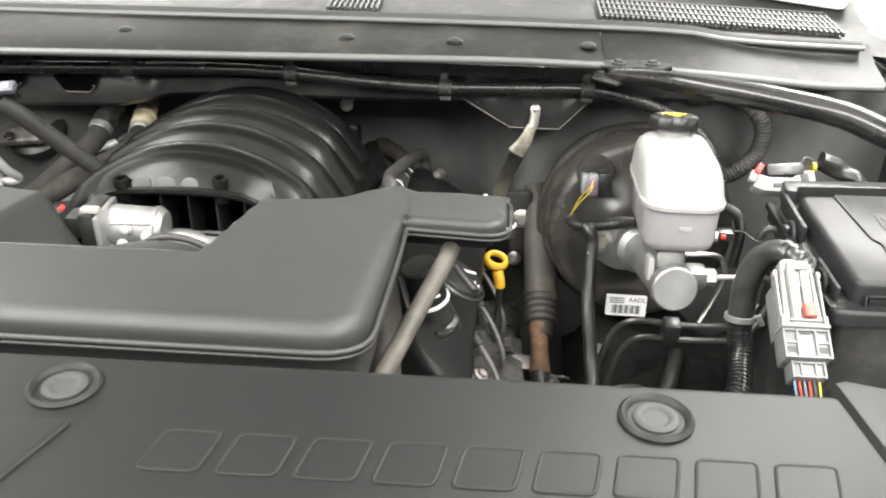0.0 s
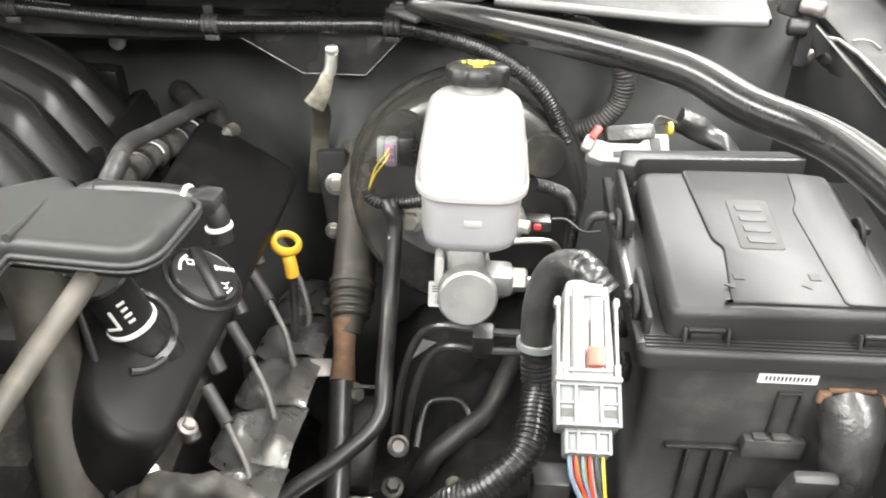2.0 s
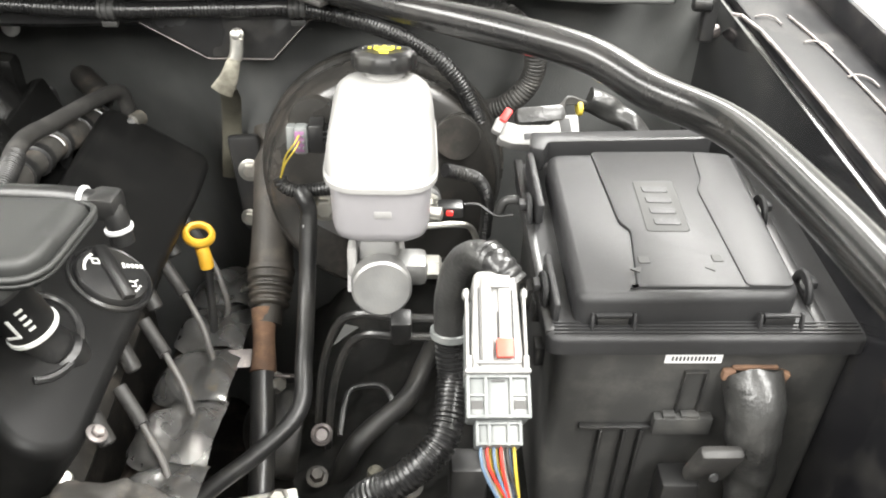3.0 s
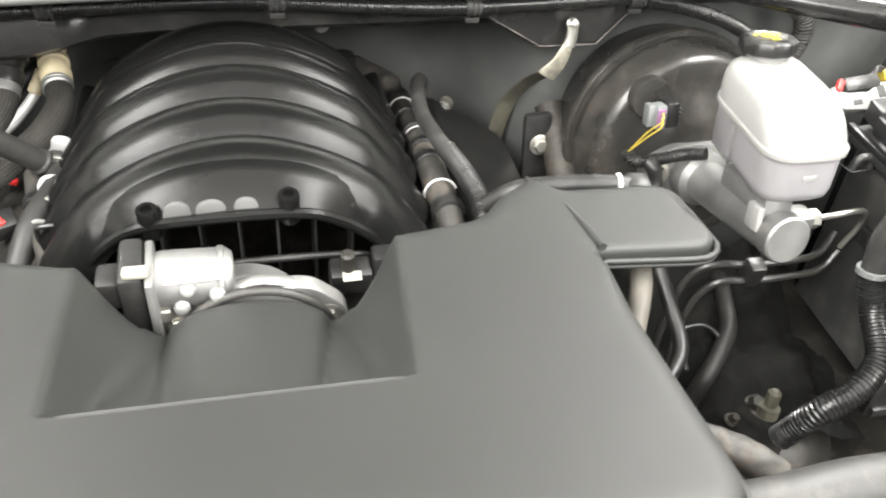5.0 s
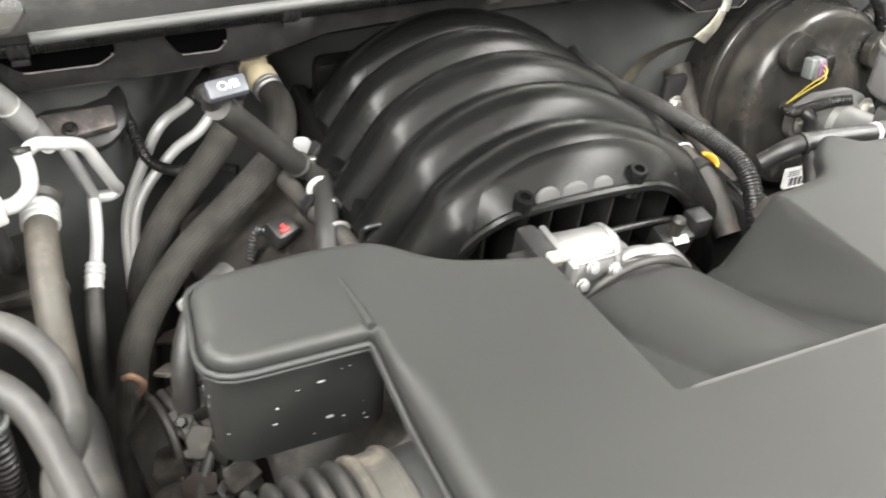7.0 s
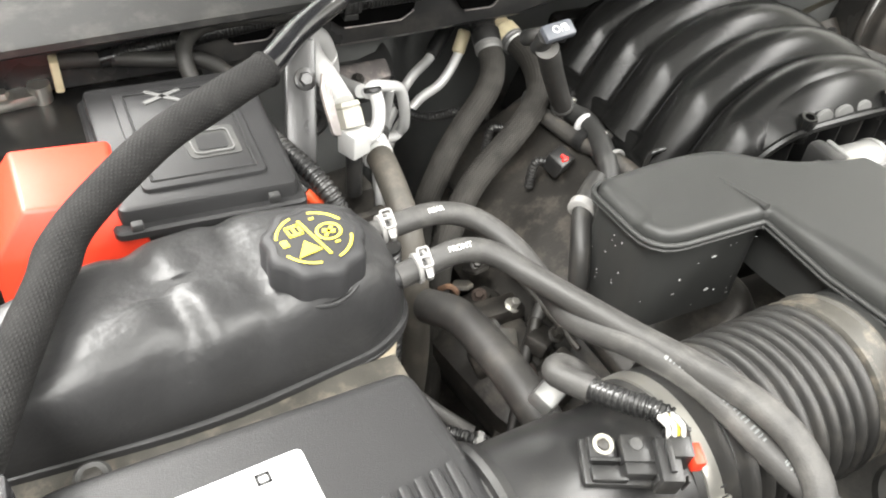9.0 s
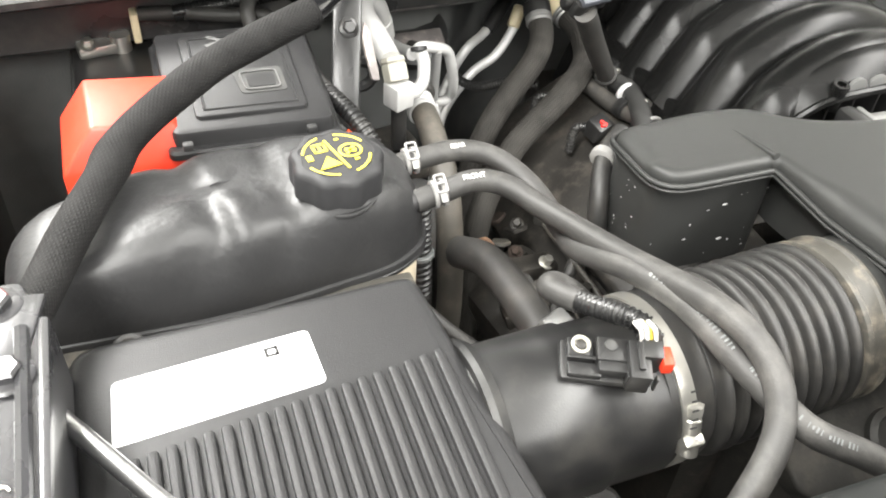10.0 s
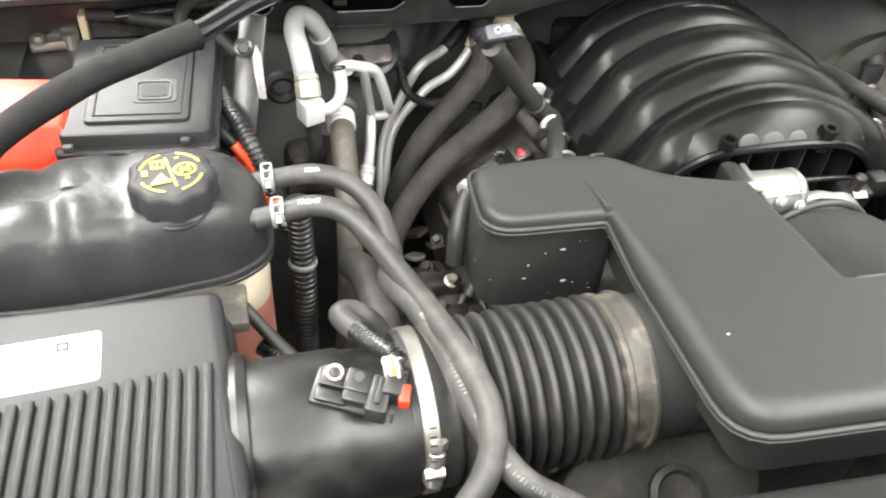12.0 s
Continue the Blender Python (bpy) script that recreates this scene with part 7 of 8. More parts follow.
part("socket_rib", join(*[sbox((0.012 + 0.0045 * k, -0.0145, 0.007), (0.0016, 0.004, 0.013), 0.0004) for k in range(5)], sbox((0.020, -0.004, 0.0155), (0.014, 0.002, 0.002), 0.0004), sbox((0.020, 0.002, 0.0155), (0.014, 0.002, 0.002), 0.0004)), "plastic", ms)
part("lock", sbox((0.0355, -0.002, 0.0150), (0.0075, 0.014, 0.011), 0.0015, (0, 0, 8)), "orange", ms, "orange-red lock")
for k in range(5):
    q = SM @ Vector((0.021 + 0.0028 * k, 0.008, 0.017 + 0.002 * (k % 2)))
    part("wire", tube([q, q + Vector((-0.001, 0.003, 0.0085)), q + Vector((-0.001, 0.010, 0.007)), Vector((-0.7595 + 0.0012 * k, 0.5405, 1.3105 + 0.0012 * (k % 2)))], 0.0015, 10, 6), ("wire_w", "wire_w", "wire_y", "wire_w", "rubber")[k], ms, "thin coloured wire")
part("conduit", tube([(-0.7585, 0.538, 1.3105), (-0.765, 0.547, 1.3115), (-0.775, 0.562, 1.307), (-0.784, 0.582, 1.299)], 0.0066, 24, 14, wave=0.0005, pitch=0.0036), "ribgloss", ms, "ribbed black conduit")
part("conduit_bend", tube([(-0.782, 0.578, 1.300), (-0.789, 0.592, 1.296), (-0.791, 0.603, 1.292), (-0.782, 0.610, 1.286), (-0.768, 0.606, 1.276), (-0.757, 0.596, 1.262)], 0.0082, 24, 14), "hose", ms, "grey taped bend")
# ---- coolant surge tank ----
tk = thing("coolant_tank", (-0.97, 0.75, 1.1), "black-topped coolant surge tank with a yellow-printed cap", "coolant tank")
TO = [(-1.125, 0.676), (-0.985, 0.672), (-0.868, 0.690), (-0.838, 0.712), (-0.836, 0.768), (-0.862, 0.788), (-0.93, 0.797), (-1.03, 0.782), (-1.13, 0.755)]
TR = [0.02, 0.05, 0.03, 0.02, 0.03, 0.03, 0.05, 0.05, 0.03]


def tank_top():
    """The upper half: drawn in from the seam to a lumpy, rounded crown."""
    o = rounded(TO, TR, 6)
    o = [a.lerp(b, t) for a, b in zip(o, o[1:] + o[:1]) for t in ((0, 0.25, 0.5, 0.75) if (b - a).length > 0.008 else (0,))]
    c = Vector((-0.975, 0.734))
    bm = bmesh.new()
    prof = [(1.0, 1.254), (1.0, 1.266), (0.992, 1.278), (0.975, 1.289), (0.95, 1.298), (0.915, 1.3055), (0.87, 1.311), (0.80, 1.3145), (0.7, 1.3165), (0.6, 1.317), (0.5, 1.3175), (0.4, 1.318), (0.3, 1.318), (0.2, 1.318), (0.1, 1.318)]
    rings = []
    for s, z in prof:
        ring = []
        for q in o:
            v = c + (q - c) * s
            k = max(0.0, (z - 1.268) / 0.05)
            ux, vy = v.x + 1.003, v.y - 0.735
            lump = -0.0065 * math.exp(-((v.x + 0.9995 + 0.25 * vy) / 0.011) ** 2) - 0.0050 * math.exp(-((v.x + 0.9420 + 0.15 * vy) / 0.010) ** 2) - 0.16 * max(0, -(ux + 0.045))
            lump += 0.0030 * math.sin(v.x * 62 + 1.2) * math.exp(-((v.y - 0.70) / 0.03) ** 2)
            for gx, gy, ga, sx_, sy_ in ((-1.075, 0.722, -0.004, 0.018, 0.03), (-1.045, 0.70, 0.0040, 0.014, 0.02), (-1.025, 0.745, -0.004, 0.016, 0.022), (-0.972, 0.705, 0.004, 0.013, 0.022), (-0.965, 0.74, -0.0035, 0.014, 0.03)):
                lump += ga * math.exp(-((v.x - gx) / sx_) ** 2 - ((v.y - gy) / sy_) ** 2)
            front = (0.012 * math.exp(-((v.x + 1.0) / 0.020) ** 2) + 0.009 * math.exp(-((v.x + 0.942) / 0.018) ** 2) - 0.004 * math.exp(-((ux + 0.06) / 0.028) ** 2)) * k
            ring.append(bm.verts.new((v.x, v.y + front * min(1.0, max(0.0, (c.y - v.y) / 0.03)), z + lump * k - 0.006 * k * (1 if v.x > -0.86 else 0))))
        rings.append(ring)
    n = len(o)
    for a, b in zip(rings, rings[1:]):
        for k in range(n):
            bm.faces.new((a[k], a[(k + 1) % n], b[(k + 1) % n], b[k]))
    bm.faces.new(rings[-1])
    return bm


part("top_half", tank_top(), "tank", tk, sharp=70)


def offset(o, d):
    c = Vector((-0.975, 0.734))
    return [q + (q - c).normalized() * d for q in o]


part("seam", plate(offset(rounded(TO, TR, 6), 0.004), 1.2485, 1.2545, 0.002, 2), "tank", tk)
part("seam", plate(offset(rounded(TO, TR, 6), 0.0035), 1.2435, 1.2475, 0.001, 1), "tank", tk)
part("lower_half", plate(offset(rounded(TO, TR, 6), -0.003), 1.196, 1.243, 0.0), "tankwhite", tk, "yellowed translucent lower half")
part("fluid_half", plate(offset(rounded(TO, TR, 6), -0.0035), 1.08, 1.1965, 0.0), "coolant", tk, "lower half filled with pink coolant")
ck = Vector((-0.903, 0.7195, 1.306))
cax = Vector((0.0, -0.02, 1)).normalized()
part("neck", lathe([(0.027, -0.01), (0.028, 0.004), (0.025, 0.008)], ck, cax, 40), "tank", tk)
part("neck_lip", tube([ck + Vector((0.029 * math.cos(a), 0.030 * math.sin(a), 0.002 + 0.004 * math.cos(a) ** 2)) for a in np.linspace(math.pi + 0.3, 2 * math.pi - 0.3, 20)], 0.0018, smooth=False, seg=8), "tank", tk)
tc = part("cap", lathe([(0.0255, 0.008), (0.0290, 0.0085), (0.0318, 0.0105), (0.0318, 0.027), (0.0308, 0.0305), (0.0285, 0.0325), (0.0250, 0.0330), (0.0245, 0.0324), (0.005, 0.0326)], ck, cax, 126, lobes=9, lobe=0.042), "capplastic", tk, "black ribbed pressure cap")
cz = Matrix.Translation(ck + cax * 0.0330) @ pose(0, 0, 0, 0, 0, 8)
for a0, a1 in ((20, 75), (105, 160), (200, 255), (285, 340)):
    part("print_arc", tube([cz @ Vector((0.0228 * math.cos(radians(a)), 0.0228 * math.sin(radians(a)), 0)) for a in np.linspace(a0, a1, 12)], 0.0009, smooth=False, seg=6, flat=(1, 0.4)), "yprint", tc, "yellow printed arc")
part("print_ring", tube([cz @ Vector((0.0105 + 0.0075 * math.cos(a), 0.001 + 0.0072 * math.sin(a), 0)) for a in np.linspace(0, 2 * math.pi, 25)], 0.0009, smooth=False, seg=6, flat=(1, 0.4)), "yprint", tc)
part("print_bar", box(tuple(cz @ Vector((0, 0.0, 0))), (0.0016, 0.036, 0.0006), 0, (0, 0, 16)), "yprint", tc)
part("print_bar", box(tuple(cz @ Vector((0.0105, 0.001, 0))), (0.010, 0.0020, 0.0006), 0, (0, 0, 52)), "yprint", tc)
part("print_bar", box(tuple(cz @ Vector((0.0105, 0.001, 0))), (0.008, 0.0030, 0.0006), 0, (0, 0, -20)), "yprint", tc)
tri_ = [(-0.0150, -0.014), (0.0005, -0.013), (-0.006, -0.0015)]
part("print_triangle", plate(tri_, 0, 0.0006, 0, m=cz @ pose(-0.001, 0.001, -0.0002)), "yprint", tc)
for u, v, w, h in ((-0.0085, 0.0145, 0.009, 0.0018), (-0.0085, 0.0065, 0.009, 0.0018), (-0.0125, 0.0105, 0.0016, 0.009), (-0.0045, 0.0105, 0.0016, 0.009), (-0.0085, 0.0105, 0.0016, 0.006), (-0.0185, 0.002, 0.004, 0.006), (0.011, -0.010, 0.003, 0.0016), (0.006, 0.016, 0.003, 0.0016)):
    part("print_bar", box(tuple(cz @ Vector((u, v, 0))), (w, h, 0.0006), 0, (0, 0, 8)), "yprint", tc)


def spring_clamp(t, at, ax_):
    """A flat spring band with two open, ladder-shaped ears."""
    at = Vector(at)
    c = part("hose_clip", join(lathe([(0.0100, -0.0050), (0.0108, -0.0048), (0.0108, -0.0020), (0.0100, -0.0018)], at, ax_, 28), lathe([(0.0100, 0.0018), (0.0108, 0.0020), (0.0108, 0.0048), (0.0100, 0.0050)], at, ax_, 28)), "white", t, "white-coated spring clip")
    m = axes(at + Vector((0, -0.006, 0.0100)), (1, 0, 0.05), (0, -0.55, 0.85)) @ Matrix.Scale(0.78, 4)
    loop_ = [Vector((q[0], q[1], 0.001)) for q in rounded([(-0.005, -0.0045), (0.005, -0.0045), (0.005, 0.0125), (-0.005, 0.0125)], 0.002, 3)]
    part("clip_ear", placed(tube(loop_ + loop_[:1], 0.0013, smooth=False, seg=8), m), "white", c, "open clip ear")
    part("clip_bar", placed(box((0, 0.0045, 0.001), (0.010, 0.0022, 0.0022), 0.0006), m), "white", c)
    part("clip_tongue", placed(box((0.0, -0.010, -0.001), (0.006, 0.009, 0.0022), 0.0008), m), "white", c)
    return c
H1 = [(-0.846, 0.7165, 1.287), (-0.828, 0.7175, 1.290), (-0.800, 0.7165, 1.297), (-0.776, 0.708, 1.293), (-0.757, 0.680, 1.288), (-0.738, 0.605, 1.305), (-0.722, 0.523, 1.330), (-0.713, 0.483, 1.322), (-0.720, 0.455, 1.303), (-0.750, 0.432, 1.278), (-0.80, 0.41, 1.23)]
h1 = hose("tank_hose", H1, 0.0087, "hose", "worn grey rubber coolant hose printed FRONT", n=70, seg=18)
spring_clamp(h1, (-0.828, 0.7175, 1.290), (1, 0.0, 0.1))
H2 = [(-0.850, 0.7655, 1.284), (-0.832, 0.7665, 1.286), (-0.795, 0.7665, 1.289), (-0.765, 0.757, 1.282), (-0.745, 0.728, 1.271), (-0.741, 0.685, 1.266), (-0.750, 0.640, 1.283), (-0.740, 0.590, 1.306), (-0.729, 0.545, 1.315), (-0.718, 0.492, 1.309), (-0.700, 0.453, 1.297), (-0.665, 0.435, 1.28), (-0.60, 0.41, 1.24)]
h2 = hose("tank_hose", H2, 0.0087, "hose", "worn grey rubber coolant hose printed REAR", n=80, seg=18)
spring_clamp(h2, (-0.834, 0.7665, 1.286), (1, 0.0, 0.05))
part("spigot", rod((-0.86, 0.7165, 1.285), (-0.835, 0.7175, 1.289), 0.008), "tank", h1)
part("spigot", rod((-0.86, 0.7655, 1.283), (-0.84, 0.7665, 1.285), 0.008), "tank", h2)
part("print", lettering("FRONT", 0.0055, axes((-0.803, 0.7115, 1.3055), (1, -0.05, 0.12), (0.05, -0.55, 1)), 0.0002), "wprint", h1, "white lettering")
part("print", lettering("REAR", 0.0052, axes((-0.797, 0.7615, 1.2972), (1, 0.0, 0.05), (0.05, -0.55, 1)), 0.0002), "wprint", h2, "white lettering")
def hose_print(t, pts, r, y0, y1, n):
    """A worn row of plain print bars along the upper side of a hose."""
    path = [q for q in spline([Vector(p) for p in pts], 400) if y1 < q.y < y0]
    for k in range(n):
        i = int((len(path) - 2) * k / (n - 1))
        q, d_ = path[i], (path[i + 1] - path[i]).normalized()
        up = Vector((-0.25, -0.5, 0.83))
        up = (up - d_ * up.dot(d_)).normalized()
        if k % 5 == 4:
            continue
        part("print_bar", placed(box((0, 0, 0), (0.0012 if k % 3 else 0.0007, 0.0034 if k % 4 else 0.0022, 0.0004), 0), axes(q + up * (r + 0.0001), d_, up)), "grey", t, "worn print bar")


hose_print(h2, H2, 0.0087, 0.572, 0.500, 30)
hose_print(h2, H2, 0.0087, 0.492, 0.440, 28)
# ---- battery ----
ba = thing("battery", (-0.97, 0.95, 1.05), "black car battery under a lidded cover", "battery")
part("case", box((-0.985, 0.985, 1.13), (0.20, 0.26, 0.205), 0.008), "plastic", ba)
part("side_block", box((-1.045, 1.04, 1.205), (0.085, 0.15, 0.05), 0.006), "plastic_matt", ba)
bl = part("lid", plate(rounded([(-1.005, 0.828), (-0.879, 0.822), (-0.872, 0.985), (-1.005, 0.99)], 0.008), 1.19, 1.300, 0.004, 2), "lid", ba)
part("lid_rim", plate(rounded([(-1.010, 0.821), (-0.874, 0.815), (-0.867, 0.992), (-1.010, 0.997)], 0.008), 1.280, 1.287, 0.002, 1), "lid", bl)
part("lid_panel", plate(rounded([(-0.985, 0.842), (-0.897, 0.838), (-0.893, 0.968), (-0.985, 0.972)], 0.006), 1.2995, 1.3035, 0.0015, 2), "lid", bl)
part("panel_rim", tube([(-0.977, 0.850, 1.3037), (-0.904, 0.846, 1.3037), (-0.900, 0.960, 1.3037), (-0.977, 0.964, 1.3037), (-0.977, 0.850, 1.3037)], 0.0012, smooth=False, seg=6), "lid", bl)
part("label", plate(rounded([(-0.945, 0.866), (-0.908, 0.864), (-0.908, 0.902), (-0.948, 0.905)], 0.005), 1.303, 1.3042, 0), "plastic_matt", bl, "grey symbol field")
part("label_mark", plate(rounded([(-0.938, 0.874), (-0.916, 0.873), (-0.916, 0.892), (-0.938, 0.893)], 0.004), 1.3042, 1.3048, 0), "lid", bl)
mark_ = [Vector((q[0], q[1], 1.3050)) for q in rounded([(-0.9415, 0.870), (-0.9125, 0.8685), (-0.9125, 0.8965), (-0.9425, 0.898)], 0.005)]
part("label_outline", tube(mark_ + mark_[:1], 0.0008, smooth=False, seg=6), "lug", bl)
part("emblem_bar", box((-0.948, 0.955, 1.3042), (0.032, 0.004, 0.001), 0, (0, 0, 22)), "lug", bl)
part("emblem_bar", box((-0.948, 0.955, 1.3042), (0.032, 0.004, 0.001), 0, (0, 0, -40)), "lug", bl)
for x in (-0.995, -0.90):
    part("notch", box((x, 0.815, 1.296), (0.008, 0.006, 0.006), 0.001), "ink_shade", bl)
rcv = thing("terminal_cover", (-1.03, 0.87, 1.2), "bright orange-red plastic battery terminal cover", "terminal cover")


def cover_shape():
    bm = bmesh.new()
    lo = [(-1.088, 0.822, 1.20), (-0.985, 0.818, 1.20), (-0.980, 0.915, 1.20), (-1.090, 0.915, 1.20)]
    mid = [(-1.089, 0.832, 1.274), (-0.988, 0.824, 1.275), (-0.985, 0.914, 1.280), (-1.089, 0.914, 1.276)]
    hi = [(-1.062, 0.840, 1.308), (-1.002, 0.838, 1.304), (-0.998, 0.910, 1.304), (-1.064, 0.906, 1.312)]
    R = [[bm.verts.new(q) for q in r] for r in (lo, mid, hi)]
    for a, b in zip(R, R[1:]):
        for k in range(4):
            bm.faces.new((a[k], a[(k + 1) % 4], b[(k + 1) % 4], b[k]))
    bm.faces.new(R[2])
    bm.faces.new(R[0][::-1])
    bmesh.ops.bevel(bm, geom=bm.edges[:], offset=0.003, segments=2, profile=0.5, affect="EDGES")
    return bm


part("cover", cover_shape(), "orange", rcv)
part("skirt", box((-1.036, 0.869, 1.196), (0.115, 0.104, 0.012), 0.003), "orange", rcv)
part("hinge", rod((-1.075, 0.917, 1.283), (-1.005, 0.917, 1.283), 0.005, 12), "orange", rcv)
tm = thing("battery_terminal", (-1.04, 1.09, 1.23), "zinc battery terminal clamp with a black cable", "terminal")
part("clamp", join(box((-1.055, 1.094, 1.238), (0.045, 0.022, 0.012), 0.003, (0, 0, 8)), rod((-1.035, 1.094, 1.23), (-1.035, 1.094, 1.25), 0.010)), "zinc", tm)
part("nut", hexbolt((-1.066, 1.088, 1.244), (0, -0.2, 1), 0.006, 0.008), "zinc", tm)
part("lug", box((-1.018, 1.098, 1.255), (0.008, 0.018, 0.032), 0.002), "cream", tm)
part("cable", tube([(-1.012, 1.10, 1.266), (-0.97, 1.085, 1.27), (-0.93, 1.07, 1.27), (-0.89, 1.06, 1.268), (-0.86, 1.05, 1.24)], 0.0075, 24, 12), "rubber", tm)
wl = thing("battery_loom", (-0.88, 1.02, 1.27), "black rubber loom curving up over the battery", "wiring loom")
part("loom", tube([(-0.905, 1.02, 1.25), (-0.912, 1.045, 1.285), (-0.895, 1.065, 1.298), (-0.86, 1.07, 1.30), (-0.80, 1.082, 1.292)], 0.0075, 24, 14), "rubber", wl)

# ---- sleeved brace and bracket ----
lbr = thing("hood_brace", (-1.08, 0.6, 1.35), "black tubular brace in a woven fabric sleeve", "brace bar")
part("bar", tube([(-0.925, 0.855, 1.3575), (-0.886, 0.877, 1.361), (-0.846, 0.925, 1.359), (-0.812, 0.955, 1.360), (-0.780, 0.974, 1.366)], 0.0100, 60, 18, taper=lambda s: 1 - 0.45 * max(0, (s - 0.88) / 0.12) ** 2), "paint", lbr)
part("flat_end", plate(rounded([(-0.800, 0.975), (-0.790, 0.953), (-0.732, 0.957), (-0.722, 0.985), (-0.730, 1.012), (-0.775, 1.012)], 0.010), 1.3700, 1.3750, 0.002, 2), "satin_paint", lbr, "flattened bolted end")
part("bolt", join(lathe([(0.0135, 0), (0.0135, 0.002), (0.0115, 0.003)], (-0.756, 0.990, 1.3750), (0, 0, 1), 28), hexbolt((-0.756, 0.990, 1.3765), (0, 0, 1), 0.0085, 0.007, False)), "satin_paint", lbr, "flanged bolt")
part("sleeve", tube([(-1.106, 0.606, 1.336), (-1.094, 0.648, 1.326), (-1.076, 0.694, 1.328), (-1.0545, 0.738, 1.332), (-1.0306, 0.780, 1.339), (-0.9736, 0.827, 1.352), (-0.925, 0.855, 1.358), (-0.884, 0.8775, 1.3615)], 0.0127, 70, 28, taper=lambda s: 1 + 0.015 * math.sin(31 * s) + 0.10 * math.exp(-((s - 0.44) / 0.03) ** 2)), "braid", lbr, "dark woven sleeve")
part("sleeve_hem", lathe([(0.0128, 0), (0.0137, 0.001), (0.0137, 0.003), (0.0128, 0.004)], (-0.886, 0.8765, 1.361), (0.85, 0.5, 0.07), 28), "braid", lbr)
part("end_tab", box((-1.108, 0.604, 1.346), (0.036, 0.050, 0.006), 0.002, (0, 0, -12)), "support", lbr, "flattened bolted end")
bk = thing("radiator_support", (-1.12, 0.5, 1.2), "gloss black pressed-steel radiator support with bolts", "support bracket")
part("top_plate", plate(rounded([(-1.20, 0.640), (-1.20, 0.30), (-1.086, 0.30), (-1.087, 0.600), (-1.098, 0.640)], 0.006), 1.338, 1.347, 0.003, 2), "support", bk)
part("side_plate", box((-1.088, 0.455, 1.27), (0.008, 0.31, 0.155), 0.003), "support", bk)
part("fold", tube([(-1.097, 0.60, 1.349), (-1.095, 0.50, 1.350), (-1.093, 0.30, 1.350)], 0.004, 12, 8), "support", bk)
for x, y in ((-1.1095, 0.6205), (-1.1036, 0.5708)):
    part("bolt", join(lathe([(0.0135, 0), (0.0135, 0.002), (0.0115, 0.003)], (x, y, 1.347), (0, 0, 1), 28), hexbolt((x, y, 1.348), (0, 0, 1), 0.0085, 0.008, False)), "support", bk, "large flanged bolt")
part("press_mark", tube([Vector((-1.105 + 0.004 * math.cos(a), 0.502 + 0.005 * math.sin(a), 1.3478)) for a in np.linspace(0.4, 4.6, 12)], 0.0009, smooth=False, seg=6), "zinc", bk)
pr = thing("prop_rod", (-1.05, 0.52, 1.31), "polished steel rod lying across the filter box", "rod")
part("rod", rod((-1.0875, 0.5695, 1.310), (-0.987, 0.4135, 1.322), 0.0052, 20), "chrome", pr)
part("tip", rod((-1.0945, 0.5805, 1.3092), (-1.0870, 0.5687, 1.310), 0.0068, 16, 0.0052), "grey", pr)

# ---- air-conditioning pipes ----
ac = thing("ac_pipe", (-0.78, 1.05, 1.2), "dull aluminium air-conditioning pipe bent in a hairpin", "pipe")
part("pipe", tube([(-0.788, 0.972, 1.254), (-0.791, 1.010, 1.262), (-0.794, 1.043, 1.267), (-0.789, 1.066, 1.272), (-0.776, 1.076, 1.264), (-0.765, 1.088, 1.243), (-0.756, 1.106, 1.212), (-0.746, 1.124, 1.172)], 0.0112, 70, 20), "pipe", ac)
part("sleeve", tube([(-0.7625, 1.093, 1.233), (-0.754, 1.109, 1.205)], 0.0128, 4, 20), "pipe", ac)
part("bracket", plate(rounded([(-0.022, -0.018), (0.050, -0.016), (0.052, 0.008), (-0.020, 0.014)], 0.005), 0, 0.010, 0.003, 3, axes((-0.722, 1.138, 1.172), (1, 0.45, -0.55), (0, -0.5, 0.85))), "stay", ac, "flat pale cast bracket")
part("arm", tube([(-0.744, 1.128, 1.185), (-0.738, 1.10, 1.19), (-0.735, 1.06, 1.205)], 0.0075, 12, 12), "pipe", ac)
part("bolt", hexbolt((-0.715, 1.120, 1.180), (0, -0.5, 0.85), 0.005, 0.006), "grime", ac)
part("black_cap", lathe([(0.045, 0), (0.044, 0.012), (0.036, 0.016), (0.01, 0.017)], (-0.700, 1.170, 1.165), (0, -0.6, 0.8), 32), "plastic", ac, "round black housing behind the pipe")
av = thing("ac_service_valve", (-0.788, 0.95, 1.2), "aluminium service valve block with a hexagonal cap", "valve")
part("block", box((-0.7855, 0.950, 1.228), (0.023, 0.022, 0.026), 0.002, (0, 0, 25)), "pipe", av)
part("cap", lathe([(0.0105, 0), (0.0130, 0.001), (0.0130, 0.016), (0.0118, 0.018), (0.0130, 0.020), (0.0118, 0.024)], (-0.7865, 0.953, 1.240), (-0.05, 0.55, 0.8), 8), "lugpale", av, "beige hexagonal cap")
part("elbow", tube([(-0.774, 0.954, 1.224), (-0.764, 0.960, 1.222), (-0.753, 0.972, 1.225), (-0.750, 0.979, 1.240), (-0.752, 0.984, 1.252)], 0.0066, 24, 14), "pipe", av)
part("clip", lathe([(0.0075, 0), (0.0085, 0.001), (0.0085, 0.004), (0.0075, 0.005)], (-0.7525, 0.988, 1.250), (0.0, 0.5, 0.85), 18), "plastic", av, "black pipe clip")
part("stem", rod((-0.785, 0.951, 1.218), (-0.782, 0.958, 1.16), 0.008), "satin_paint", av)
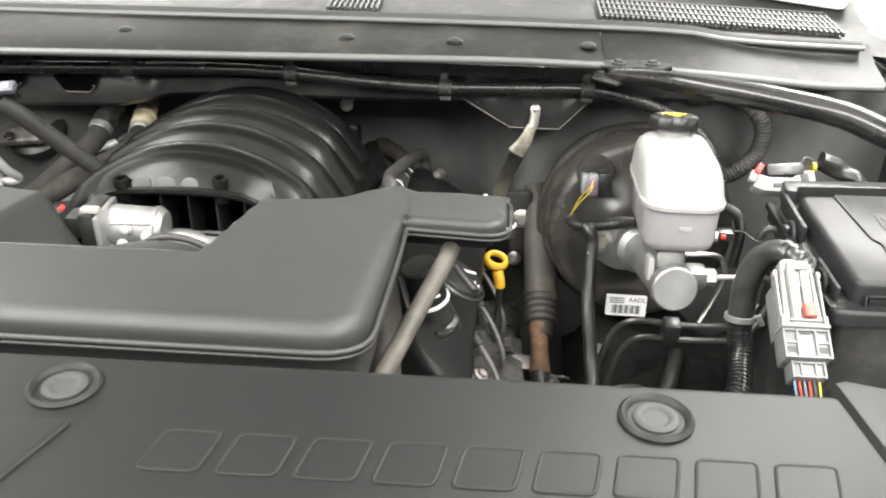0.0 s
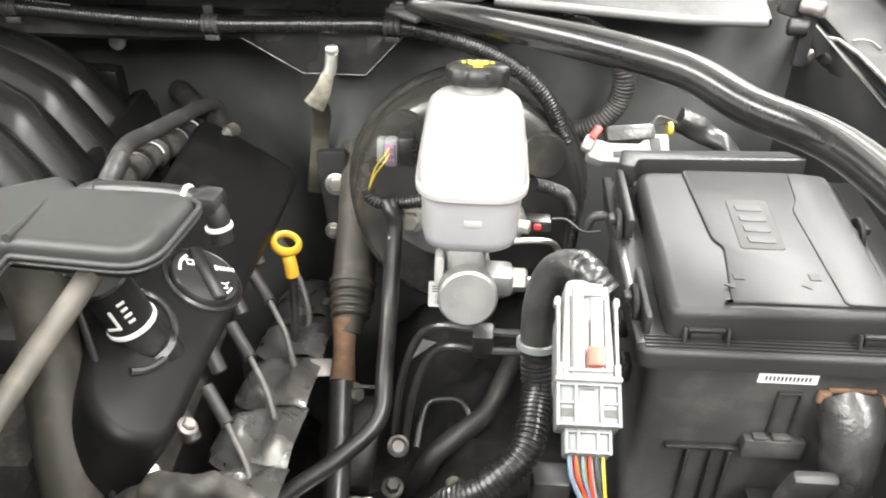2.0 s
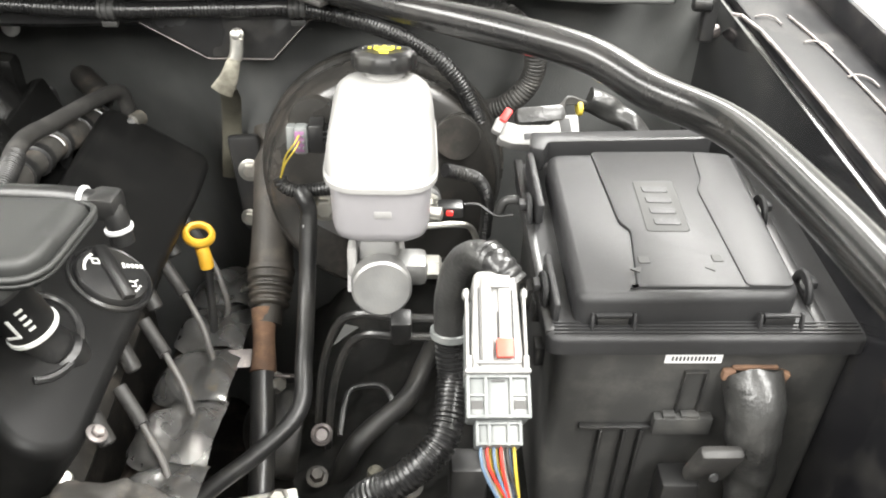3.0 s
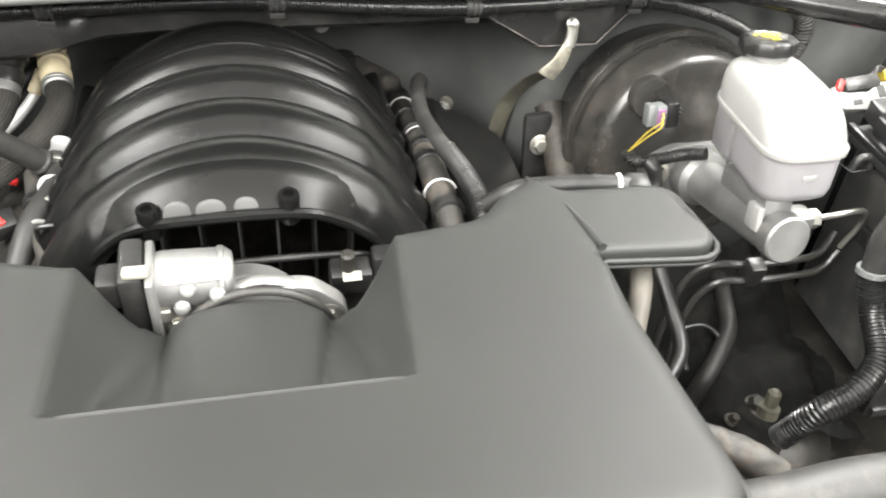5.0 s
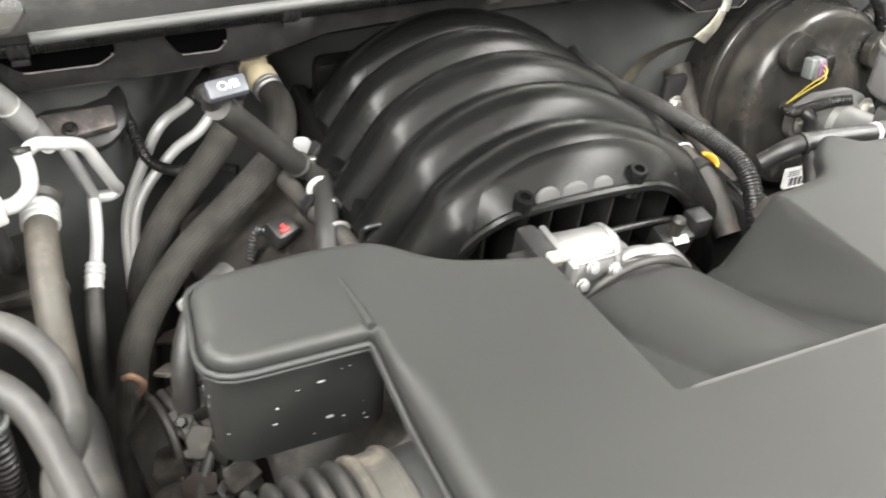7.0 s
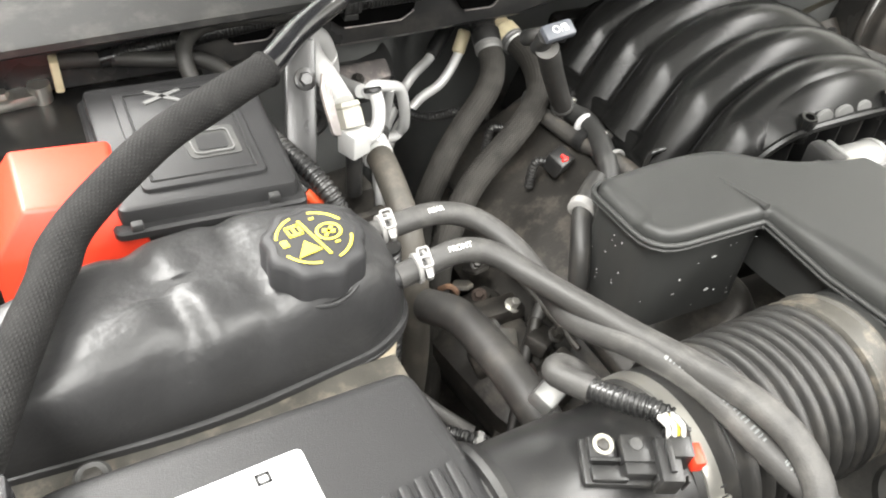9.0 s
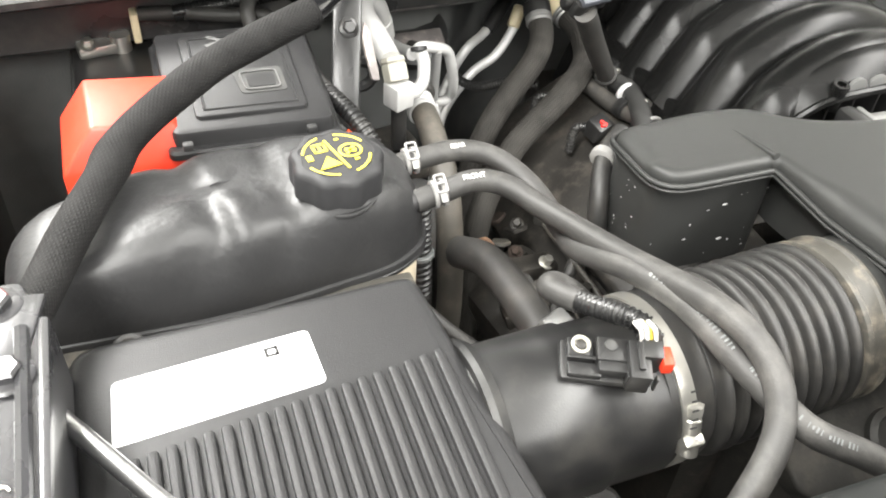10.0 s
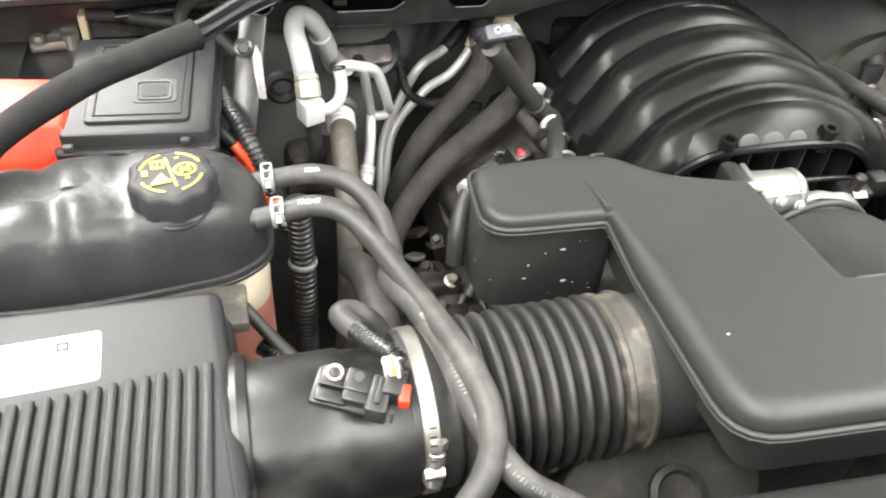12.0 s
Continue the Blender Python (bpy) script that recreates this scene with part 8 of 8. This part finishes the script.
al = thing("ac_loop", (-0.71, 1.05, 1.15), "thin aluminium pipe bent in a square loop", "pipe")
part("pipe", tube([(-0.752, 1.005, 1.238), (-0.742, 1.014, 1.239), (-0.728, 1.016, 1.236), (-0.707, 1.027, 1.222), (-0.697, 1.034, 1.195), (-0.688, 1.050, 1.160), (-0.684, 1.068, 1.139), (-0.692, 1.065, 1.135), (-0.707, 1.063, 1.137)], 0.0060, 70, 14), "pipe", al)
part("upright", tube([(-0.722, 1.018, 1.232), (-0.714, 1.042, 1.185), (-0.707, 1.062, 1.140)], 0.0056, 16, 12), "pipe", al)
part("drop", tube([(-0.707, 1.063, 1.139), (-0.712, 1.031, 1.116), (-0.721, 0.992, 1.099)], 0.0062, 20, 12), "pipe", al)
part("hose", tube([(-0.7235, 0.984, 1.095), (-0.727, 0.968, 1.084), (-0.731, 0.945, 1.06), (-0.735, 0.93, 1.01), (-0.738, 0.925, 0.94)], 0.0085, 20, 14), "rubber", al, "black rubber hose")
part("crimp", lathe([(0.0082, 0), (0.0096, 0.002), (0.0082, 0.005), (0.0096, 0.008), (0.0082, 0.011), (0.0096, 0.014), (0.0082, 0.018), (0.0092, 0.024), (0.008, 0.028)], (-0.7185, 1.004, 1.104), (-0.22, -0.85, -0.4), 18), "pipe", al)
ah = thing("ac_hose", (-0.755, 0.93, 1.1), "thick brown-grey air-conditioning hose with a crimped aluminium collar", "hose")
part("hose", tube([(-0.751, 0.985, 1.188), (-0.753, 0.945, 1.187), (-0.755, 0.885, 1.158), (-0.758, 0.850, 1.085), (-0.763, 0.835, 1.0), (-0.78, 0.82, 0.9)], 0.0135, 30, 18), "achose", ah)
part("crimp", lathe([(0.0148, 0), (0.0160, 0.003), (0.0160, 0.006), (0.0148, 0.0075), (0.0160, 0.010), (0.0160, 0.013), (0.0148, 0.0145), (0.0160, 0.017), (0.0160, 0.021), (0.0148, 0.024)], (-0.751, 0.992, 1.190), (-0.04, -0.95, -0.12), 26), "pipe", ah)
part("seal", lathe([(0.019, 0), (0.020, 0.004), (0.017, 0.010)], (-0.750, 1.000, 1.193), (-0.04, -0.95, -0.12), 24), "rubber", ah)
dr = thing("receiver_can", (-0.775, 0.985, 1.1), "dark grey dusty receiver body with a clamp", "receiver")
part("can", box((-0.785, 0.985, 1.11), (0.06, 0.05, 0.09), 0.012, (0, 0, 10)), "grime", dr)
part("clamp", box((-0.78, 0.96, 1.12), (0.075, 0.014, 0.016), 0.004, (0, 5, 10)), "grime", dr)
# tall black stay with a bright face
sy = thing("tank_stay", (-0.84, 0.93, 1.2), "black pressed-steel stay with a bright scuffed face", "stay")
part("stay", box((-0.846, 0.918, 1.285), (0.026, 0.007, 0.13), 0.003, (-35, 6, -10)), "satin_paint", sy)
part("face", placed(plate(rounded([(-0.004, -0.026), (0.003, -0.028), (0.006, 0.010), (0.003, 0.024), (-0.003, 0.010)], 0.003), 0, 0.004, 0.001, 2), axes((-0.835, 0.886, 1.318), (1, 0.1, 0.05), (0.1, -0.75, 0.6))), "stay", sy, "scuffed pale face")
part("bolt", hexbolt((-0.846, 0.905, 1.330), (0.1, -0.8, 0.6), 0.006, 0.005), "satin_paint", sy)
rg = thing("ring_bracket", (-0.81, 1.0, 1.2), "dark grey ring bracket on the stay", "bracket")
part("ring", tube([Vector((-0.812 + 0.015 * math.cos(a), 1.0, 1.225 + 0.015 * math.sin(a))) for a in np.linspace(0, 2 * math.pi, 21)], 0.006, smooth=False, seg=8), "plastic", rg)
# orange cable and black loom by the battery
oc = hose("positive_cable", [(-0.8632, 0.8610, 1.2555), (-0.851, 0.854, 1.240), (-0.838, 0.842, 1.218), (-0.828, 0.825, 1.195)], 0.0052, "orangewire", "twin orange battery cable conduits", "cable")
part("second_conduit", tube([(-0.8660, 0.8671, 1.2352), (-0.850, 0.851, 1.226), (-0.830, 0.826, 1.212), (-0.8155, 0.806, 1.206)], 0.0054, 30, 12), "orangewire", oc)
part("black_lead", tube([(-0.890, 0.900, 1.268), (-0.876, 0.874, 1.264), (-0.8625, 0.8605, 1.255)], 0.0058, 12, 12), "plastic", oc, "black lead entering the conduit")
part("black_lead", tube([(-0.892, 0.900, 1.250), (-0.878, 0.879, 1.243), (-0.865, 0.866, 1.235)], 0.0062, 12, 12), "plastic", oc, "black lead entering the conduit")
hose("charge_loom", [(-0.875, 0.95, 1.27), (-0.868, 0.905, 1.272), (-0.852, 0.865, 1.265), (-0.838, 0.84, 1.24), (-0.82, 0.82, 1.18)], 0.0075, "plastic", "ribbed black loom beside the battery", "wiring loom", wave=0.0007, pitch=0.005)
cl2 = hose("upright_loom", [(-0.81, 0.815, 1.22), (-0.809, 0.81, 1.17), (-0.809, 0.80, 1.10), (-0.812, 0.80, 1.0), (-0.815, 0.79, 0.9)], 0.0115, "plastic", "ribbed black loom running down by the tank", "wiring loom", wave=0.0009, pitch=0.006)
part("cable_tie", lathe([(0.0135, 0), (0.0145, 0.001), (0.0145, 0.004), (0.0135, 0.005)], (-0.809, 0.806, 1.145), (0, 0.1, 1), 20), "grey", cl2, "grey cable tie")

# ---- heater hoses and their couplings ----
def heater_hose(pts, coup, name="heater_hose"):
    t = hose(name, pts, 0.0140, "hosebraid", "dark heater hose in a woven sleeve with a pale coupling", n=60, seg=52, flute=0.00028)
    a, b = Vector(pts[0]), Vector(pts[1])
    d_ = (a - b).normalized()
    part("crimp", lathe([(0.0142, 0), (0.0160, 0.002), (0.0160, 0.005), (0.0148, 0.006), (0.0160, 0.007), (0.0160, 0.010), (0.0142, 0.012)], a - d_ * 0.010, d_, 28), "cast", t, "crimped aluminium collar")
    if coup == "cream":
        part("fitting", lathe([(0.0125, 0.038), (0.0125, 0.055), (0.0150, 0.057), (0.0150, 0.064), (0.0125, 0.066), (0.0125, 0.085)], a, d_, 26), coup, t, "cream moulded fitting")
    part("coupling", lathe([(0.0155, 0), (0.0165, 0.004), (0.0165, 0.016), (0.014, 0.019), (0.014, 0.03), (0.0165, 0.032), (0.0165, 0.040), (0.011, 0.042)], a, d_, 26), coup, t, "quick-connect coupling")
    return t


heater_hose([(-0.564, 1.101, 1.209), (-0.568, 1.078, 1.196), (-0.586, 1.054, 1.180), (-0.626, 1.034, 1.146), (-0.657, 1.013, 1.119), (-0.683, 1.0, 1.059), (-0.69, 0.98, 0.99), (-0.70, 0.95, 0.92)], "plastic")
heater_hose([(-0.519, 1.123, 1.197), (-0.513, 1.090, 1.191), (-0.525, 1.045, 1.186), (-0.546, 1.014, 1.180), (-0.582, 0.991, 1.163), (-0.644, 0.966, 1.124), (-0.695, 0.923, 1.079), (-0.715, 0.89, 1.02), (-0.73, 0.86, 0.93)], "cream")
# bright pipes beside the hoses
hp = thing("refrigerant_pipe", (-0.62, 1.1, 1.1), "bright aluminium refrigerant pipe bent beside the heater hoses", "pipe", group="refrigerant pipes")
part("pipe", tube([(-0.545, 1.190, 1.178), (-0.557, 1.178, 1.156), (-0.586, 1.163, 1.127), (-0.620, 1.166, 1.099), (-0.667, 1.139, 1.052), (-0.685, 1.09, 0.98), (-0.69, 1.05, 0.9)], 0.0062, 40, 14), "pipe", hp)
part("joint", rod((-0.545, 1.190, 1.178), (-0.559, 1.178, 1.155), 0.0085, 14, bev=0.002), "cream", hp, "cream pipe joint")
hp2 = thing("refrigerant_pipe", (-0.64, 1.15, 1.1), "bright aluminium refrigerant pipe bent beside the heater hoses", "pipe", group="refrigerant pipes")
part("pipe", tube([(-0.562, 1.215, 1.165), (-0.592, 1.190, 1.147), (-0.625, 1.169, 1.138), (-0.648, 1.164, 1.101), (-0.679, 1.139, 1.044), (-0.69, 1.09, 0.98), (-0.70, 1.05, 0.9)], 0.0062, 40, 14), "pipe", hp2)
part("joint", rod((-0.548, 1.225, 1.172), (-0.590, 1.192, 1.148), 0.0095, 14, bev=0.002), "plastic", hp2, "black pipe joint")
dw = hose("drain_conduit", [(-0.671, 1.185, 1.190), (-0.659, 1.163, 1.155), (-0.648, 1.144, 1.116), (-0.625, 1.120, 1.111), (-0.596, 1.095, 1.128), (-0.565, 1.075, 1.13)], 0.0058, "plastic", "ribbed black conduit with a pale end", "conduit", wave=0.0004, pitch=0.0036)
part("end_cap", rod((-0.675, 1.190, 1.203), (-0.670, 1.183, 1.187), 0.0078, 14, bev=0.001), "grey", dw, "pale grey end")
# vapour line with its moulded tag
ob = thing("purge_pipe", (-0.56, 0.97, 1.2), "thick black purge pipe with a tagged quick connector", "pipe")
part("pipe", tube([(-0.602, 0.934, 1.302), (-0.585, 0.948, 1.277), (-0.566, 0.964, 1.248), (-0.520, 0.999, 1.181)], 0.0112, 24, 18), "rubber", ob)
part("pipe_end", lathe([(0.0115, 0), (0.0132, 0.002), (0.0132, 0.005), (0.011, 0.007)], (-0.5235, 0.9965, 1.186), (0.52, 0.38, -0.76), 22), "hose", ob)
TM = axes((-0.594, 0.933, 1.318), (0.95, -0.3, 0.1), (-0.05, -0.5, 0.86)) @ pose(0, 0, 0, 0, 0, 18)
tg = box((0, 0, 0), (0.032, 0.0165, 0.009), 0.0025)
tg.transform(TM)
part("tag", tg, "tagblue", ob, "dark grey quick connector head")
part("tag_text", lettering("O/B", 0.0105, TM @ pose(0.001, 0, 0.0047), 0.0002), "faint", ob, "white lettering")
part("tag_side", join(rod(tuple(TM @ Vector((-0.011, 0, -0.004))), tuple(TM @ Vector((-0.012, 0, -0.024))), 0.0085), rod(tuple(TM @ Vector((0.010, 0, -0.004))), tuple(TM @ Vector((0.010, 0, -0.016))), 0.0055)), "plastic", ob)
part("neck", tube([(-0.600, 0.940, 1.312), (-0.606, 0.950, 1.306), (-0.608, 0.962, 1.298)], 0.008, 12, 14), "plastic", ob, "black quick connector neck")
# red-locked injector plug by the left bank, with its ribbed leads
for q, s in (((-0.5545, 0.942, 1.153), 1.0), ((-0.560, 1.03, 1.140), 0.7)):
    ip = thing("injector_plug", q, "black injector plug with a bright red lock", "connector", group="injector plugs")
    part("plug", box(q, (0.026 * s, 0.022 * s, 0.022 * s), 0.003, (20, 0, 25)), "plastic", ip)
    part("lock", join(box((q[0] + 0.001, q[1] - 0.007, q[2] + 0.0085 * s), (0.004, 0.009, 0.007), 0.001, (20, 0, 25)), box((q[0] + 0.001, q[1] - 0.009, q[2] + 0.0085 * s), (0.009, 0.0035, 0.006), 0.001, (20, 0, 25))), "red", ip)
    part("lead", tube([(q[0] - 0.010, q[1] + 0.004, q[2]), (q[0] - 0.022, q[1] + 0.010, q[2] - 0.004), (q[0] - 0.03, q[1] + 0.004, q[2] - 0.03)], 0.005, 16, 10, wave=0.0004, pitch=0.0036), "plastic", ip)
bp = hose("bank_pipe", [(-0.535, 1.01, 1.165), (-0.525, 0.96, 1.165), (-0.512, 0.905, 1.172), (-0.500, 0.86, 1.165), (-0.49, 0.82, 1.14)], 0.0092, "rail", "dusty black pipe along the manifold with a white clip", "pipe")
for y_, x_ in ((0.955, -0.524), (0.925, -0.517)):
    part("collar", lathe([(0.0098, 0), (0.0118, 0.001), (0.0118, 0.012), (0.0098, 0.013)], (x_, y_, 1.168), (0.22, -1, 0.1), 18), "plastic", bp)
part("white_clip", tube([Vector((-0.5125 + 0.0112 * math.cos(a), 0.904, 1.172 + 0.0112 * math.sin(a))) for a in np.linspace(-0.4, math.pi + 0.5, 18)], 0.0022, smooth=False, seg=8), "white", bp, "white hose clip")
cs = hose("crankcase_stub", [(-0.630, 0.790, 1.262), (-0.655, 0.770, 1.256), (-0.672, 0.742, 1.238), (-0.676, 0.728, 1.205)], 0.0085, "bellows", "short black crankcase hose with a white band", n=24)
part("white_band", lathe([(0.0100, 0), (0.0114, 0.001), (0.0114, 0.008), (0.0100, 0.009)], (-0.655, 0.770, 1.256), (-0.75, -0.6, -0.2), 24), "white", cs, "white clip band")
# rough dark castings and pipes deep behind the bellows
ld = thing("lower_pipework", (-0.72, 0.75, 0.9), "dirty pipes and rusty brackets deep in the bay", "pipework")
part("pipe", tube([(-0.757, 0.83, 1.115), (-0.748, 0.785, 1.14), (-0.743, 0.72, 1.15), (-0.738, 0.665, 1.145), (-0.715, 0.62, 1.10)], 0.0165, 24, 16), "rubber", ld)
part("rusty_bracket", tube([(-0.715, 0.885, 1.07), (-0.708, 0.878, 1.078), (-0.700, 0.876, 1.068), (-0.704, 0.88, 1.052)], 0.0032, 16, 8), "rust", ld)
part("foil_pad", box((-0.747, 0.652, 1.19), (0.03, 0.02, 0.014), 0.004, (20, 10, 30)), "cast", ld, "bright foil pad")
part("casting", box((-0.66, 0.83, 0.98), (0.10, 0.16, 0.10), 0.02, (0, -20, 10)), "grime", ld)
part("loom", tube([(-0.850, 0.655, 1.205), (-0.826, 0.632, 1.203), (-0.806, 0.618, 1.192), (-0.78, 0.605, 1.17)], 0.0075, 24, 12, wave=0.0005, pitch=0.0038), "ribgloss", ld)
part("white_band", lathe([(0.0082, 0), (0.009, 0.001), (0.009, 0.004), (0.0082, 0.005)], (-0.822, 0.629, 1.201), (0.75, -0.6, -0.2), 18), "white", ld)
part("grey_pipe", tube([(-0.862, 0.675, 1.232), (-0.840, 0.652, 1.215), (-0.822, 0.634, 1.205)], 0.0055, 12, 10), "hose", ld)
for k, (x, y, z, w_, h_, mt) in enumerate(((-0.655, 0.86, 1.04, 0.05, 0.03, "grime"), (-0.64, 0.80, 1.05, 0.04, 0.025, "grime"), (-0.665, 0.77, 1.03, 0.06, 0.03, "block"), (-0.60, 0.84, 1.075, 0.03, 0.02, "grime"), (-0.62, 0.90, 1.07, 0.035, 0.02, "block"), (-0.69, 0.82, 1.02, 0.03, 0.04, "grime"))):
    part("bracket", box((x, y, z), (w_, h_, 0.018), 0.004, (15 * (k % 3) - 10, 20 * (k % 2), 35 * k)), mt, ld)
    part("bolt", hexbolt((x + 0.012, y - 0.006, z + 0.009), (0.2, -0.3, 1), 0.006, 0.010), "zinc" if k % 3 == 0 else "grime", ld)
for k in range(5):
    part("rod", rod((-0.70 + 0.022 * k, 0.74 + 0.03 * k, 1.00 + 0.012 * k), (-0.655 + 0.02 * k, 0.80 + 0.02 * k, 1.055 + 0.006 * k), 0.005 + 0.001 * (k % 3), 12, bev=0.001), "grime" if k % 2 else "rubber", ld)
cb = thing("bank_bracketry", (-0.65, 0.83, 1.03), "rusty and greasy brackets beside the cylinder head", "brackets")
rs2 = random.Random(11)
part("edge_strip", tube([(-0.636, 0.965, 1.068), (-0.628, 0.89, 1.066), (-0.620, 0.81, 1.063), (-0.615, 0.77, 1.058)], 0.0035, 20, 8), "grime", cb)
for k in range(9):
    y_ = 0.775 + 0.022 * k
    x_ = -0.655 + 0.012 * math.sin(2.1 * k) - 0.02 * (k % 3 == 0)
    o_ = rounded([(-0.016, -0.009), (0.014, -0.012), (0.018, 0.006), (0.004, 0.013), (-0.014, 0.008)], 0.004, 3)
    part("bracket", plate(o_, 0, 0.004, 0.001, 1, pose(x_, y_, 1.035 + 0.006 * rs2.random(), 30 * rs2.random() - 10, -35 + 30 * rs2.random(), 40 * k)), ("brownrust", "grime", "cuff", "grime")[k % 4], cb)
    if k % 2:
        part("bolt", hexbolt((x_, y_, 1.043), (-0.3, -0.4, 0.85), 0.0055, 0.008), "brownrust" if k % 4 == 1 else "grime", cb)
for k in range(4):
    part("pipe", tube([(-0.705 + 0.018 * k, 0.90 - 0.01 * k, 1.03), (-0.690 + 0.012 * k, 0.85, 1.05 - 0.008 * k), (-0.685 + 0.016 * k, 0.80, 1.02), (-0.70 + 0.01 * k, 0.76, 0.97)], 0.0045 + 0.0012 * (k % 2), 20, 10), ("grime", "rubber", "grime", "bellows")[k], cb)
part("foil_shield", plate(rounded([(-0.014, -0.010), (0.016, -0.012), (0.013, 0.010), (-0.010, 0.012)], 0.004, 3), 0, 0.003, 0.001, 1, pose(-0.643, 0.760, 1.062, 35, -10, 25)), "grime", cb, "bent shield corner")
